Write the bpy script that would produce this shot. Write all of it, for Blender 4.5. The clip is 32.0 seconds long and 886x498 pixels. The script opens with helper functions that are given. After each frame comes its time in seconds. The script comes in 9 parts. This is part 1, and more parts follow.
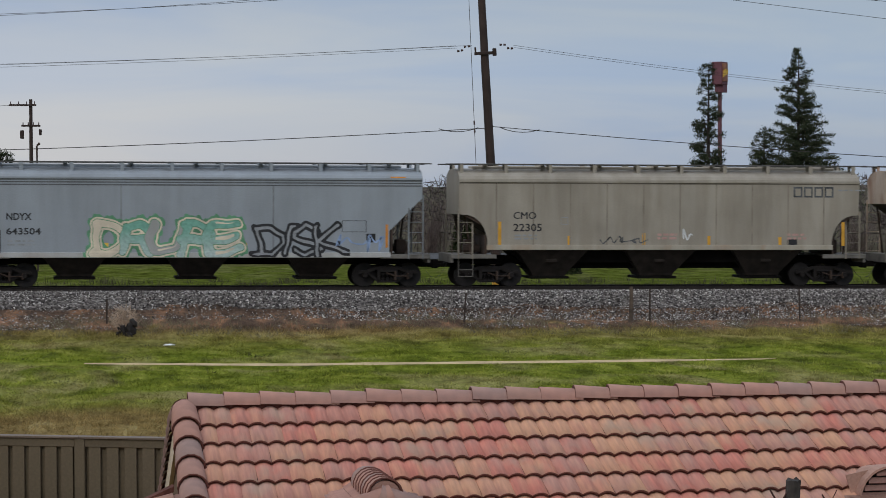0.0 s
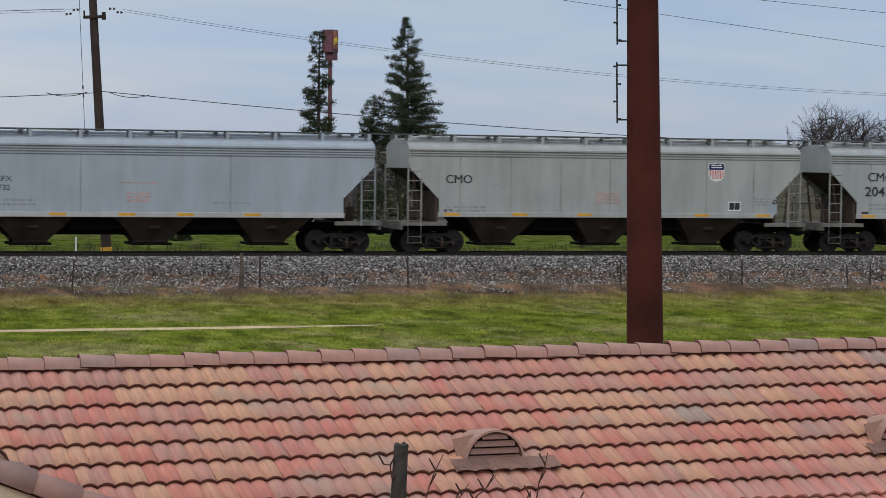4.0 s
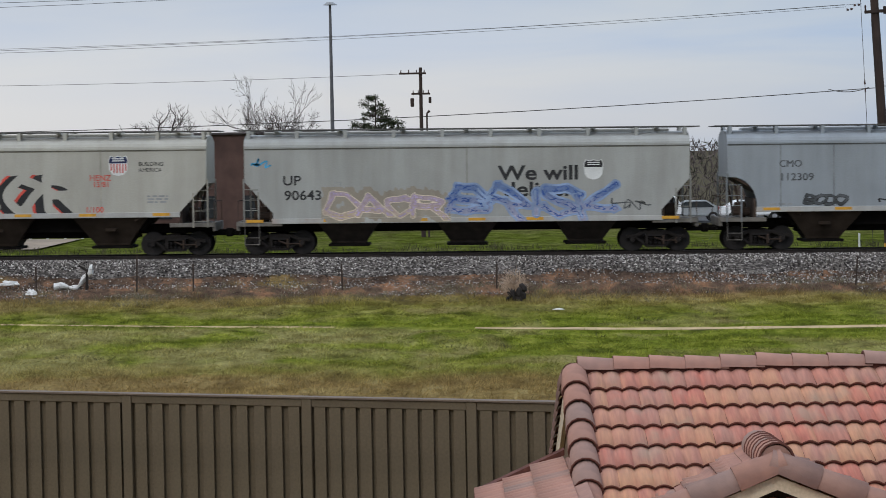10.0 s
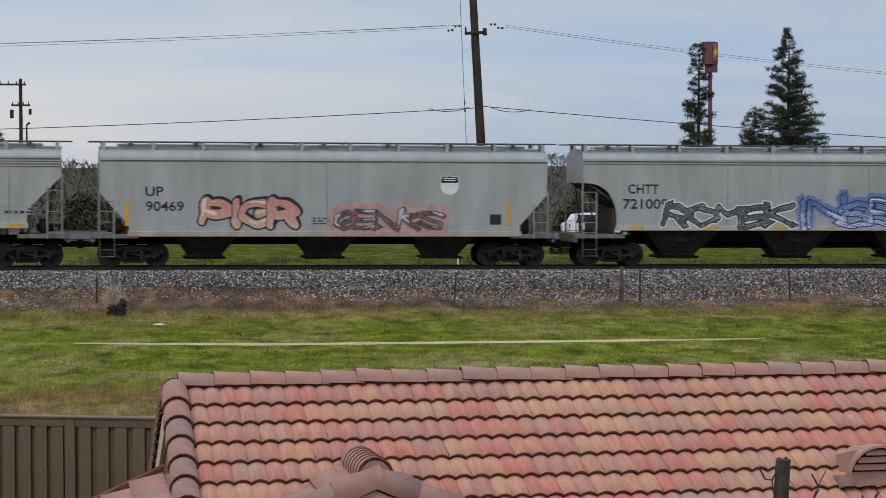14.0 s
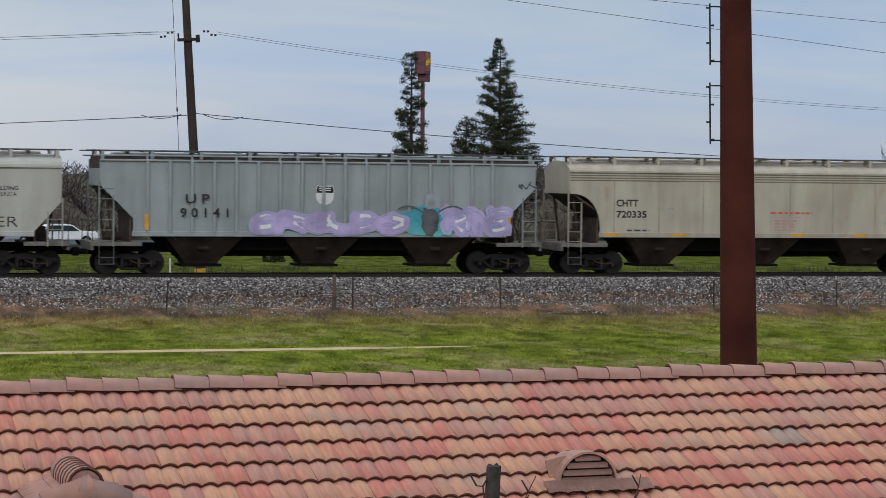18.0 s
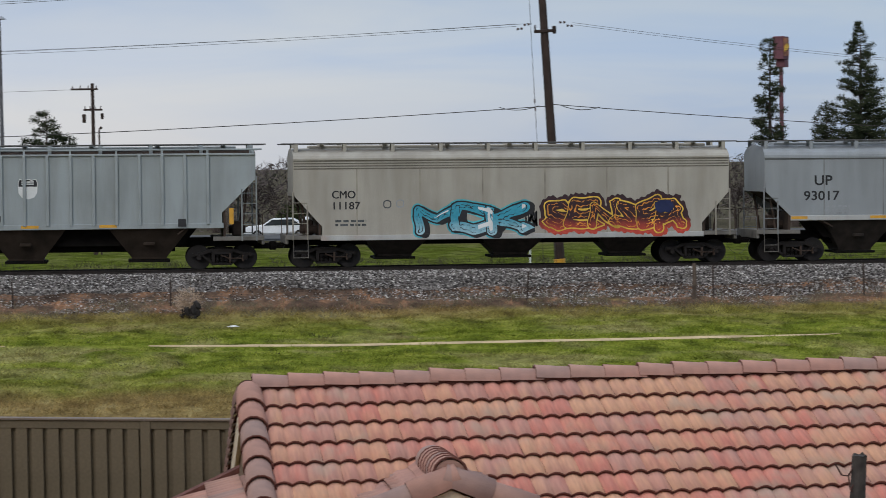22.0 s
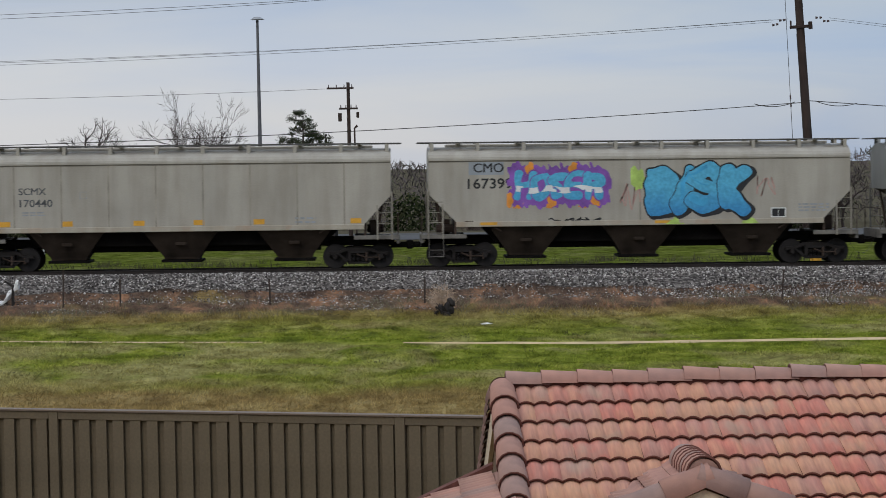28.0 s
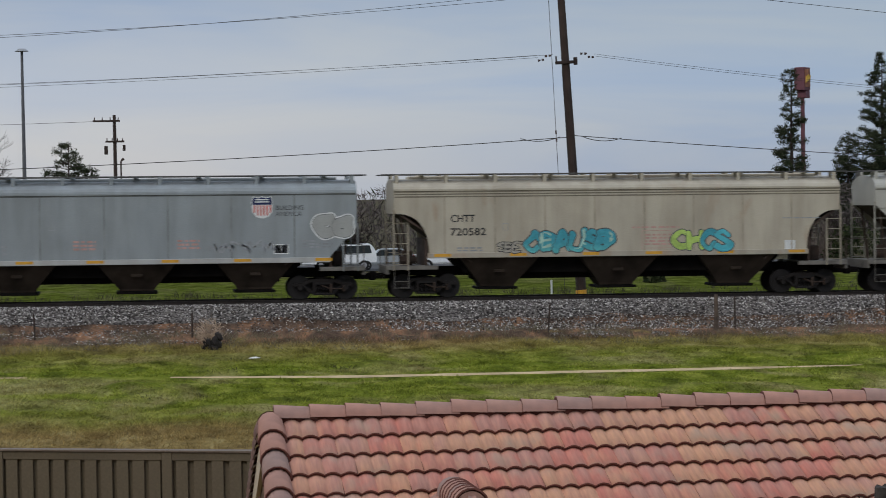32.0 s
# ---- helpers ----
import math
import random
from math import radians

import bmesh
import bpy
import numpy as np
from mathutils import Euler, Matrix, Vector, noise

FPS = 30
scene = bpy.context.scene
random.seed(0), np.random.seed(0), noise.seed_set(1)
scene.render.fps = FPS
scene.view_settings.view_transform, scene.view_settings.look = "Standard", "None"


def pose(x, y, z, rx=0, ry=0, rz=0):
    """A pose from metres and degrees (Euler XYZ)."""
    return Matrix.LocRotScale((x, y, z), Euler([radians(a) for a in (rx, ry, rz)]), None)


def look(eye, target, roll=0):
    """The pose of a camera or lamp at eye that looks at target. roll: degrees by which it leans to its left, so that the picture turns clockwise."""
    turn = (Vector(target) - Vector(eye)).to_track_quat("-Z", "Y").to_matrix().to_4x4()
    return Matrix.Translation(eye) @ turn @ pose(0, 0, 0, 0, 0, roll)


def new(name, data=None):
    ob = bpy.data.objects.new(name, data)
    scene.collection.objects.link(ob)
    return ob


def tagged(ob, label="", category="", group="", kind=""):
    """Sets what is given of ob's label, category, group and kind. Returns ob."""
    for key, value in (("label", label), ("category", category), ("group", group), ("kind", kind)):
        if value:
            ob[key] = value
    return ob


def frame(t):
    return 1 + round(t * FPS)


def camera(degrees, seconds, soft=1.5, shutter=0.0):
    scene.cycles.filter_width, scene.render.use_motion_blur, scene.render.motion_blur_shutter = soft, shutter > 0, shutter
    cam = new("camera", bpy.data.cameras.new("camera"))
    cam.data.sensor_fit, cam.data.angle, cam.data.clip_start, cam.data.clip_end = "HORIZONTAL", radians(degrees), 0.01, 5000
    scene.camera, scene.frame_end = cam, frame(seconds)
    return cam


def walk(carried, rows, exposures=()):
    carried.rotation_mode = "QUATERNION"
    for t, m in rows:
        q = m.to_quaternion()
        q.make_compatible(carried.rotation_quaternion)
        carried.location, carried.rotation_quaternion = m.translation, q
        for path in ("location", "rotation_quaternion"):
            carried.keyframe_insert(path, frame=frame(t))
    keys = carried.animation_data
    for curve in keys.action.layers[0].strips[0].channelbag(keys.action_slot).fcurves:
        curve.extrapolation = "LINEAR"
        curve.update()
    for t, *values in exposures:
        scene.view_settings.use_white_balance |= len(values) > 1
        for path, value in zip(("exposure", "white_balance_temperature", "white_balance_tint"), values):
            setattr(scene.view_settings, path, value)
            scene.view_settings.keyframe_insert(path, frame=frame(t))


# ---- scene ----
cam = camera(21.15, 32.0, soft=0.4, shutter=0.12)
EYE = 5.5
# seconds, yaw, pitch, roll of a camera turned on the spot
ROWS = [
    (0.0, -9.132, -1.582, -0.264),
    (0.5, -8.973, -2.050, -0.375),
    (1.0, -8.885, -2.281, -0.470),
    (1.5, -10.001, -2.671, -0.505),
    (2.0, -12.515, -2.792, -0.392),
    (2.5, -14.345, -2.760, -0.198),
    (3.0, -15.859, -2.695, 0.001),
    (3.5, -17.677, -2.565, 0.102),
    (5.5, -19.142, -2.136, 0.322),
    (6.0, -18.844, -2.085, 0.228),
    (6.5, -16.941, -2.085, 0.247),
    (7.0, -11.989, -2.150, -0.264),
    (7.5, -7.779, -2.222, -0.651),
    (8.0, -4.133, -2.284, -1.099),
    (8.5, -0.995, -2.302, -1.504),
    (9.0, 0.616, -2.327, -1.560),
    (9.5, 0.602, -2.323, -1.332),
    (10.0, 0.234, -2.338, -1.097),
    (10.5, -1.141, -2.333, -0.862),
    (11.0, -2.881, -2.332, -0.685),
    (11.5, -4.734, -2.288, -0.426),
    (12.0, -5.698, -2.239, -0.352),
    (12.5, -6.605, -2.153, -0.275),
    (13.0, -7.474, -2.102, -0.343),
    (13.5, -8.369, -2.066, -0.320),
    (14.0, -9.366, -2.071, -0.234),
    (14.5, -10.903, -2.061, -0.208),
    (15.0, -12.102, -2.043, -0.285),
    (15.5, -13.405, -2.009, -0.392),
    (17.5, -16.294, -1.849, 0.130),
    (18.0, -16.291, -1.883, 0.118),
    (18.5, -16.377, -1.891, 0.124),
    (19.0, -16.273, -1.911, 0.064),
    (19.5, -15.910, -1.958, -0.209),
    (20.0, -15.518, -1.999, -0.443),
    (20.5, -15.412, -2.012, -0.366),
    (21.0, -15.214, -2.033, -0.417),
    (21.5, -13.082, -2.084, -0.593),
    (22.0, -7.627, -2.072, -0.990),
    (22.5, -4.429, -2.174, -1.416),
    (23.0, -1.547, -2.306, -1.471),
    (23.5, 1.869, -2.427, -1.536),
    (24.0, 4.539, -2.544, -1.637),
    (24.5, 4.800, -2.618, -1.691),
    (24.6, 4.530, -2.617, -1.697),
    (25.0, 3.646, -2.640, -1.713),
    (25.5, 2.171, -2.621, -1.506),
    (26.0, 0.738, -2.561, -1.394),
    (26.5, -0.658, -2.436, -1.250),
    (28.5, -1.629, -1.880, -1.156),
    (29.0, -1.865, -1.756, -1.174),
    (29.5, -2.111, -1.676, -1.190),
    (30.0, -2.249, -1.603, -1.274),
    (30.5, -2.270, -1.579, -1.175),
    (31.0, -3.184, -1.568, -1.037),
    (31.5, -4.891, -1.470, -0.965),
    (32.0, -7.124, -1.309, -1.050),
]
walk(cam, [(t, pose(0, 0, EYE, 0, 0, yaw) @ pose(0, 0, 0, 90 + pitch, 0, 0) @ pose(0, 0, 0, 0, 0, roll)) for t, yaw, pitch, roll in ROWS],
     exposures=[(0.0, -0.17), (1.0, 0.03), (2.0, 0.05), (3.0, 0.05), (6.0, 0.0), (9.0, 0.06), (13.0, 0.03), (20.0, 0.03), (24.0, 0.06), (26.5, 0.04), (29.0, -0.1), (32.0, -0.2)])

# ---- light: overcast afternoon, soft sun from behind the left shoulder ----
GRADE = -0.0091          # the land and the track fall gently to the right
RAIL_Z, TRACK_Y = 1.58, 93.0

world = bpy.data.worlds.new("overcast_sky")
scene.world = world
world.use_nodes = True
wn, wl = world.node_tree.nodes, world.node_tree.links
wn.clear()
w_out, w_bg = wn.new("ShaderNodeOutputWorld"), wn.new("ShaderNodeBackground")
w_sky = wn.new("ShaderNodeTexSky")
w_sky.sky_type, w_sky.sun_disc = "NISHITA", False
w_sky.sun_elevation, w_sky.sun_rotation = radians(38), radians(215)
w_co, w_sep = wn.new("ShaderNodeTexCoord"), wn.new("ShaderNodeSeparateXYZ")
wl.new(w_co.outputs["Generated"], w_sep.inputs[0])
# cloud deck: bluish grey low down, brighter towards the zenith, with soft streaks
w_ramp = wn.new("ShaderNodeValToRGB")
w_ramp.color_ramp.elements[0].position, w_ramp.color_ramp.elements[0].color = 0.0, (0.60, 0.63, 0.72, 1)
w_ramp.color_ramp.elements[1].position, w_ramp.color_ramp.elements[1].color = 1.0, (1.75, 1.8, 1.9, 1)
for p_, c_ in ((0.045, (0.565, 0.63, 0.765, 1)), (0.11, (0.435, 0.505, 0.645, 1)), (0.3, (0.8, 0.86, 0.98, 1))):
    w_ramp.color_ramp.elements.new(p_).color = c_
wl.new(w_sep.outputs["Z"], w_ramp.inputs[0])
w_map = wn.new("ShaderNodeMapping")
w_map.inputs["Scale"].default_value = (2.6, 2.6, 16.0)
wl.new(w_co.outputs["Generated"], w_map.inputs[0])
w_noise = wn.new("ShaderNodeTexNoise")
w_noise.inputs["Scale"].default_value, w_noise.inputs["Detail"].default_value, w_noise.inputs["Distortion"].default_value = 1.9, 5.0, 0.6
wl.new(w_map.outputs[0], w_noise.inputs["Vector"])
w_nr = wn.new("ShaderNodeMapRange")
w_nr.inputs["From Min"].default_value, w_nr.inputs["From Max"].default_value = 0.36, 0.66
wl.new(w_noise.outputs["Fac"], w_nr.inputs[0])
w_cl = wn.new("ShaderNodeMix")
w_cl.data_type, w_cl.blend_type = "RGBA", "MIX"
wl.new(w_nr.outputs[0], w_cl.inputs[0])
w_blue = wn.new("ShaderNodeMix")
w_blue.data_type, w_blue.blend_type = "RGBA", "MULTIPLY"
w_blue.inputs[0].default_value = 1.0
w_blue.inputs[7].default_value = (0.80, 0.90, 1.05, 1)
wl.new(w_ramp.outputs[0], w_blue.inputs[6])
w_lite = wn.new("ShaderNodeMix")
w_lite.data_type, w_lite.blend_type = "RGBA", "MULTIPLY"
w_lite.inputs[0].default_value = 1.0
w_lite.inputs[7].default_value = (1.12, 1.08, 1.02, 1)
wl.new(w_ramp.outputs[0], w_lite.inputs[6])
wl.new(w_blue.outputs[2], w_cl.inputs[6])
wl.new(w_lite.outputs[2], w_cl.inputs[7])
# thinner, warmer cloud low in the west (to the left)
w_warm = wn.new("ShaderNodeMapRange")
w_warm.inputs["From Min"].default_value, w_warm.inputs["From Max"].default_value = 0.2, -0.22
wl.new(w_sep.outputs["X"], w_warm.inputs[0])
w_low = wn.new("ShaderNodeMapRange")
w_low.inputs["From Min"].default_value, w_low.inputs["From Max"].default_value = 0.085, 0.02
wl.new(w_sep.outputs["Z"], w_low.inputs[0])
w_wl = wn.new("ShaderNodeMath")
w_wl.operation = "MULTIPLY"
wl.new(w_warm.outputs[0], w_wl.inputs[0])
wl.new(w_low.outputs[0], w_wl.inputs[1])
w_mix = wn.new("ShaderNodeMix")
w_mix.data_type, w_mix.blend_type = "RGBA", "MIX"
w_mix.inputs[7].default_value = (0.835, 0.83, 0.845, 1)
wl.new(w_wl.outputs[0], w_mix.inputs[0])
wl.new(w_cl.outputs[2], w_mix.inputs[6])
# heavier, bluer cloud to the east (to the right)
w_east = wn.new("ShaderNodeMapRange")
w_east.inputs["From Min"].default_value, w_east.inputs["From Max"].default_value = 0.0, 0.34
wl.new(w_sep.outputs["X"], w_east.inputs[0])
w_cool = wn.new("ShaderNodeMix")
w_cool.data_type, w_cool.blend_type = "RGBA", "MULTIPLY"
w_cool.inputs[7].default_value = (0.82, 0.89, 0.935, 1)
wl.new(w_east.outputs[0], w_cool.inputs[0])
wl.new(w_mix.outputs[2], w_cool.inputs[6])
w_add = wn.new("ShaderNodeMix")
w_add.data_type, w_add.blend_type = "RGBA", "ADD"
w_add.inputs[0].default_value = 0.02
wl.new(w_cool.outputs[2], w_add.inputs[6])
wl.new(w_sky.outputs[0], w_add.inputs[7])
wl.new(w_add.outputs[2], w_bg.inputs[0])
w_bg.inputs[1].default_value = 0.745
wl.new(w_bg.outputs[0], w_out.inputs[0])

sun = new("sun", bpy.data.lights.new("sun", "SUN"))
sun.data.energy, sun.data.angle, sun.data.color = 0.9, radians(20), (1.0, 0.95, 0.88)
sun.matrix_world = look((-40, -60, 60), (0, 20, 0))


# ---- materials ----
def node_mat(name, rough=0.8, metal=0.0, spec=0.3):
    m = bpy.data.materials.new(name)
    m.use_nodes = True
    b = m.node_tree.nodes["Principled BSDF"]
    b.inputs["Roughness"].default_value, b.inputs["Metallic"].default_value = rough, metal
    b.inputs["Specular IOR Level"].default_value = spec
    return m, m.node_tree.nodes, m.node_tree.links, b


def noise_node(N, L, scale, detail=4.0, space="Object", stretch=None, distortion=0.0):
    co = N.new("ShaderNodeTexCoord")
    n = N.new("ShaderNodeTexNoise")
    n.inputs["Scale"].default_value, n.inputs["Detail"].default_value, n.inputs["Distortion"].default_value = scale, detail, distortion
    src = co.outputs[space]
    if stretch:
        mp = N.new("ShaderNodeMapping")
        mp.inputs["Scale"].default_value = stretch
        L.new(src, mp.inputs[0])
        src = mp.outputs[0]
    L.new(src, n.inputs["Vector"])
    return n.outputs["Fac"]


def ramp(N, L, fac, stops):
    r = N.new("ShaderNodeValToRGB")
    e = r.color_ramp.elements
    e[0].position, e[0].color = stops[0][0], (*stops[0][1], 1)
    e[1].position, e[1].color = stops[-1][0], (*stops[-1][1], 1)
    for p, c in stops[1:-1]:
        e.new(p).color = (*c, 1)
    L.new(fac, r.inputs[0])
    return r.outputs[0]


def mix(N, L, a, b, fac, mode="MIX"):
    m = N.new("ShaderNodeMix")
    m.data_type, m.blend_type = "RGBA", mode
    for sock, v in ((0, fac), (6, a), (7, b)):
        if isinstance(v, (int, float)):
            m.inputs[sock].default_value = v
        elif isinstance(v, tuple):
            m.inputs[sock].default_value = (*v, 1)
        else:
            L.new(v, m.inputs[sock])
    return m.outputs[2]


def bump(N, L, b, height, strength=0.4, dist=0.02):
    n = N.new("ShaderNodeBump")
    n.inputs["Strength"].default_value, n.inputs["Distance"].default_value = strength, dist
    L.new(height, n.inputs["Height"])
    L.new(n.outputs[0], b.inputs["Normal"])


def plain(name, col, rough=0.7, metal=0.0, var=0.25, scale=3.0, fine=40.0, spec=0.3, bumpy=0.15):
    """One colour with broad and fine variation."""
    m, N, L, b = node_mat(name, rough, metal, spec)
    lo = tuple(max(0.0, c * (1 - var)) for c in col)
    hi = tuple(min(1.0, c * (1 + var)) for c in col)
    c1 = ramp(N, L, noise_node(N, L, scale), [(0.3, lo), (0.7, hi)])
    f = noise_node(N, L, fine, 3.0)
    c2 = mix(N, L, c1, ramp(N, L, f, [(0.3, (0.8, 0.8, 0.8)), (0.7, (1.15, 1.15, 1.15))]), 0.6, "MULTIPLY")
    L.new(c2, b.inputs["Base Color"])
    bump(N, L, b, f, bumpy)
    return m


PAINT_BASE = {}


def car_paint(name, col, dirt=0.35, rust=0.0, rustcol=(0.30, 0.15, 0.07), rough=0.55):
    """Weathered railcar paint: vertical streaks, grime, blooms of rust."""
    PAINT_BASE[name] = col
    m, N, L, b = node_mat(name, rough, 0.0, 0.3)
    streak = noise_node(N, L, 1.6, 6.0, stretch=(1.3, 1.0, 0.16))
    grime = noise_node(N, L, 0.55, 5.0, distortion=0.4)
    c = ramp(N, L, grime, [(0.25, tuple(v * (1 - dirt * 0.45) for v in col)), (0.75, tuple(min(1, v * 1.06) for v in col))])
    c = mix(N, L, c, ramp(N, L, streak, [(0.35, (0.62, 0.58, 0.53)), (0.62, (1.0, 1.0, 1.0))]), dirt, "MULTIPLY")
    if rust > 0:
        blot = noise_node(N, L, 0.75, 7.0, stretch=(1.0, 1.0, 0.55), distortion=0.9)
        a = N.new("ShaderNodeMapRange")
        a.inputs["From Min"].default_value, a.inputs["From Max"].default_value = 0.62 - 0.22 * rust, 0.80 - 0.12 * rust
        a.inputs["To Max"].default_value = min(1.0, 0.45 + rust * 0.5)
        L.new(blot, a.inputs[0])
        c = mix(N, L, c, rustcol, a.outputs[0])
    fine = noise_node(N, L, 26.0, 3.0)
    c = mix(N, L, c, ramp(N, L, fine, [(0.3, (0.88, 0.88, 0.88)), (0.7, (1.06, 1.06, 1.06))]), 0.7, "MULTIPLY")
    L.new(c, b.inputs["Base Color"])
    bump(N, L, b, streak, 0.12, 0.03)
    return m


# UNDER and WHEEL: shade beneath the cars goes into these near-black colours
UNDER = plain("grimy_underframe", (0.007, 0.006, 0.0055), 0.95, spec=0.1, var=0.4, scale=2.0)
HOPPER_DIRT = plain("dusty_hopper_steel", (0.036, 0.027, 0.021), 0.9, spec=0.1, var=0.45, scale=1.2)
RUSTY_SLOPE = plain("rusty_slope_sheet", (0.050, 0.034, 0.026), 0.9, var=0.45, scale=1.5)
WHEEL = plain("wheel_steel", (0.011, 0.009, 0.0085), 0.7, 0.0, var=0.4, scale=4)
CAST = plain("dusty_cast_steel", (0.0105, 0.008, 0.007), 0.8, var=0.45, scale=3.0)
RAIL = plain("rail_steel", (0.028, 0.022, 0.019), 0.7, 0.2, var=0.3)
WALKWAY = plain("grimy_walkway_grating", (0.085, 0.082, 0.078), 0.8, var=0.3)
YELLOW = plain("yellow_reflector", (0.56, 0.29, 0.035), 0.5, var=0.15)
BLACK = plain("black_paint", (0.02, 0.02, 0.022), 0.6, var=0.3, scale=1.5)
CHAR = plain("charcoal_paint", (0.07, 0.075, 0.08), 0.6, var=0.5, scale=2.0)
WHITE = plain("white_paint", (0.62, 0.63, 0.62), 0.6, var=0.12, scale=1.5)
GREYWHITE = plain("pale_grey_paint", (0.40, 0.42, 0.42), 0.6, var=0.25)
GREY_P = plain("grey_paint", (0.25, 0.26, 0.27), 0.6, var=0.2)
RED_P = plain("red_paint", (0.52, 0.07, 0.05), 0.6, var=0.25)
BLUE_P = plain("blue_paint", (0.03, 0.08, 0.28), 0.6, var=0.25, scale=1.5)
SKYBLUE = plain("sky_blue_paint", (0.05, 0.30, 0.52), 0.55, var=0.25, scale=1.5)
TEAL = plain("teal_paint", (0.07, 0.36, 0.42), 0.6, var=0.3, scale=1.5)
MINT = plain("mint_paint", (0.34, 0.52, 0.44), 0.6, var=0.25, scale=1.5)
GREEN_P = plain("green_paint", (0.10, 0.26, 0.14), 0.6, var=0.3, scale=1.5)
LIME = plain("lime_paint", (0.36, 0.50, 0.12), 0.6, var=0.25)
ORANGE = plain("orange_paint", (0.62, 0.24, 0.04), 0.6, var=0.3, scale=1.5)
AMBER = plain("amber_paint", (0.62, 0.40, 0.06), 0.6, var=0.3, scale=1.5)
CREAM = plain("cream_paint", (0.60, 0.52, 0.40), 0.6, var=0.2, scale=1.5)
PURPLE = plain("lilac_paint", (0.38, 0.31, 0.50), 0.6, var=0.25, scale=1.5)
VIOLET = plain("violet_paint", (0.20, 0.08, 0.34), 0.6, var=0.3, scale=1.5)
BLUEGREY = plain("blue_grey_paint", (0.22, 0.30, 0.46), 0.6, var=0.35, scale=1.2)
SALMON = plain("faded_red_stencil", (0.42, 0.25, 0.22), 0.65, var=0.2)


# ---- mesh helpers ----
def as_mesh(name, bm, material):
    me = bpy.data.meshes.new(name)
    bm.to_mesh(me)
    bm.free()
    me.materials.append(material)
    return me


def part(name, bm, material, parent, label="", m=None):
    """Links a bmesh (or a shared mesh) as one mesh object under a thing or a part."""
    me = bm if isinstance(bm, bpy.types.Mesh) else as_mesh(name, bm, material)
    ob = new(name, me)
    ob.parent = parent
    if m is not None:
        ob.matrix_basis = m
    if label:
        ob["label"] = label
    return ob


def box(bm, x0, x1, y0, y1, z0, z1, bevel=0.0):
    r = bmesh.ops.create_cube(bm, size=1.0)
    bmesh.ops.scale(bm, vec=(x1 - x0, y1 - y0, z1 - z0), verts=r["verts"])
    bmesh.ops.translate(bm, vec=((x0 + x1) / 2, (y0 + y1) / 2, (z0 + z1) / 2), verts=r["verts"])
    if bevel:
        es = list({e for v in r["verts"] for e in v.link_edges})
        bmesh.ops.bevel(bm, geom=es, offset=bevel, segments=1, affect="EDGES")


def prism(bm, poly, y0, y1):
    """A polygon in x and z, pulled from y0 to y1."""
    a = [bm.verts.new((x, y0, z)) for x, z in poly]
    b = [bm.verts.new((x, y1, z)) for x, z in poly]
    bm.faces.new(a)
    bm.faces.new(b[::-1])
    for i in range(len(poly)):
        j = (i + 1) % len(poly)
        bm.faces.new((a[j], a[i], b[i], b[j]))
    bmesh.ops.recalc_face_normals(bm, faces=bm.faces[:])


def rod(bm, p, q, r0, r1=None, seg=8):
    """A round, tapered bar from p to q."""
    p, q = Vector(p), Vector(q)
    r1 = r0 if r1 is None else r1
    d = q - p
    rot = d.to_track_quat("Z", "Y").to_matrix().to_4x4()
    bmesh.ops.create_cone(bm, cap_ends=True, segments=seg, radius1=r0, radius2=r1, depth=d.length,
                          matrix=Matrix.Translation((p + q) / 2) @ rot)


def grid_strip(bm, rows):
    """Faces between equally long rows of points."""
    vs = [[bm.verts.new(p) for p in row] for row in rows]
    for a, b in zip(vs, vs[1:]):
        for i in range(len(a) - 1):
            bm.faces.new((a[i], a[i + 1], b[i + 1], b[i]))


def from_arrays(name, verts, faces, material):
    me = bpy.data.meshes.new(name)
    me.from_pydata(verts, [], faces)
    me.materials.append(material)
    return me


# ---- ground, track bed and field ----
PROFILE_Y = [-600, 0, 20, 80, 84.5, 86.5, 88.6, 90.6, 95.4, 97.5, 101, 112, 140, 170, 300, 800, 4000]
PROFILE_Z = [0, 0, 0, 0.0, 0.1, 0.28, 0.62, 1.30, 1.30, 0.80, 0.62, 0.55, 0.5, 0.7, 0.7, 0.7, 0.8]


def ground_z(x, y):
    return float(np.interp(y, PROFILE_Y, PROFILE_Z)) + GRADE * max(-150.0, min(150.0, x)) * min(1.0, max(0.0, y / 40.0))


def path_y(x):
    """Line of the worn footpath."""
    return float(np.interp(x, [-34, -17.4, -8, 3, 6.3, 15.7, 26, 60], [82, 77.9, 75.4, 73.3, 72.7, 73.1, 73.8, 76.5])) + 0.05 * noise.noise((x * 0.15, 0, 5))


def bumps(x, y):
    if not (46 < y < 89 or 96 < y < 135):
        return 0.0
    k = 0.10 * noise.noise((x * 0.40, y * 0.22, 0)) + 0.07 * noise.noise((x * 1.1, y * 0.5, 3)) + 0.04 * noise.noise((x * 2.6, y * 1.2, 7))
    k *= min(1.0, max(0.04, abs(y - path_y(x)) / 1.6 - 0.25))
    return k * min(1.0, abs(y - 89.5) / 3)


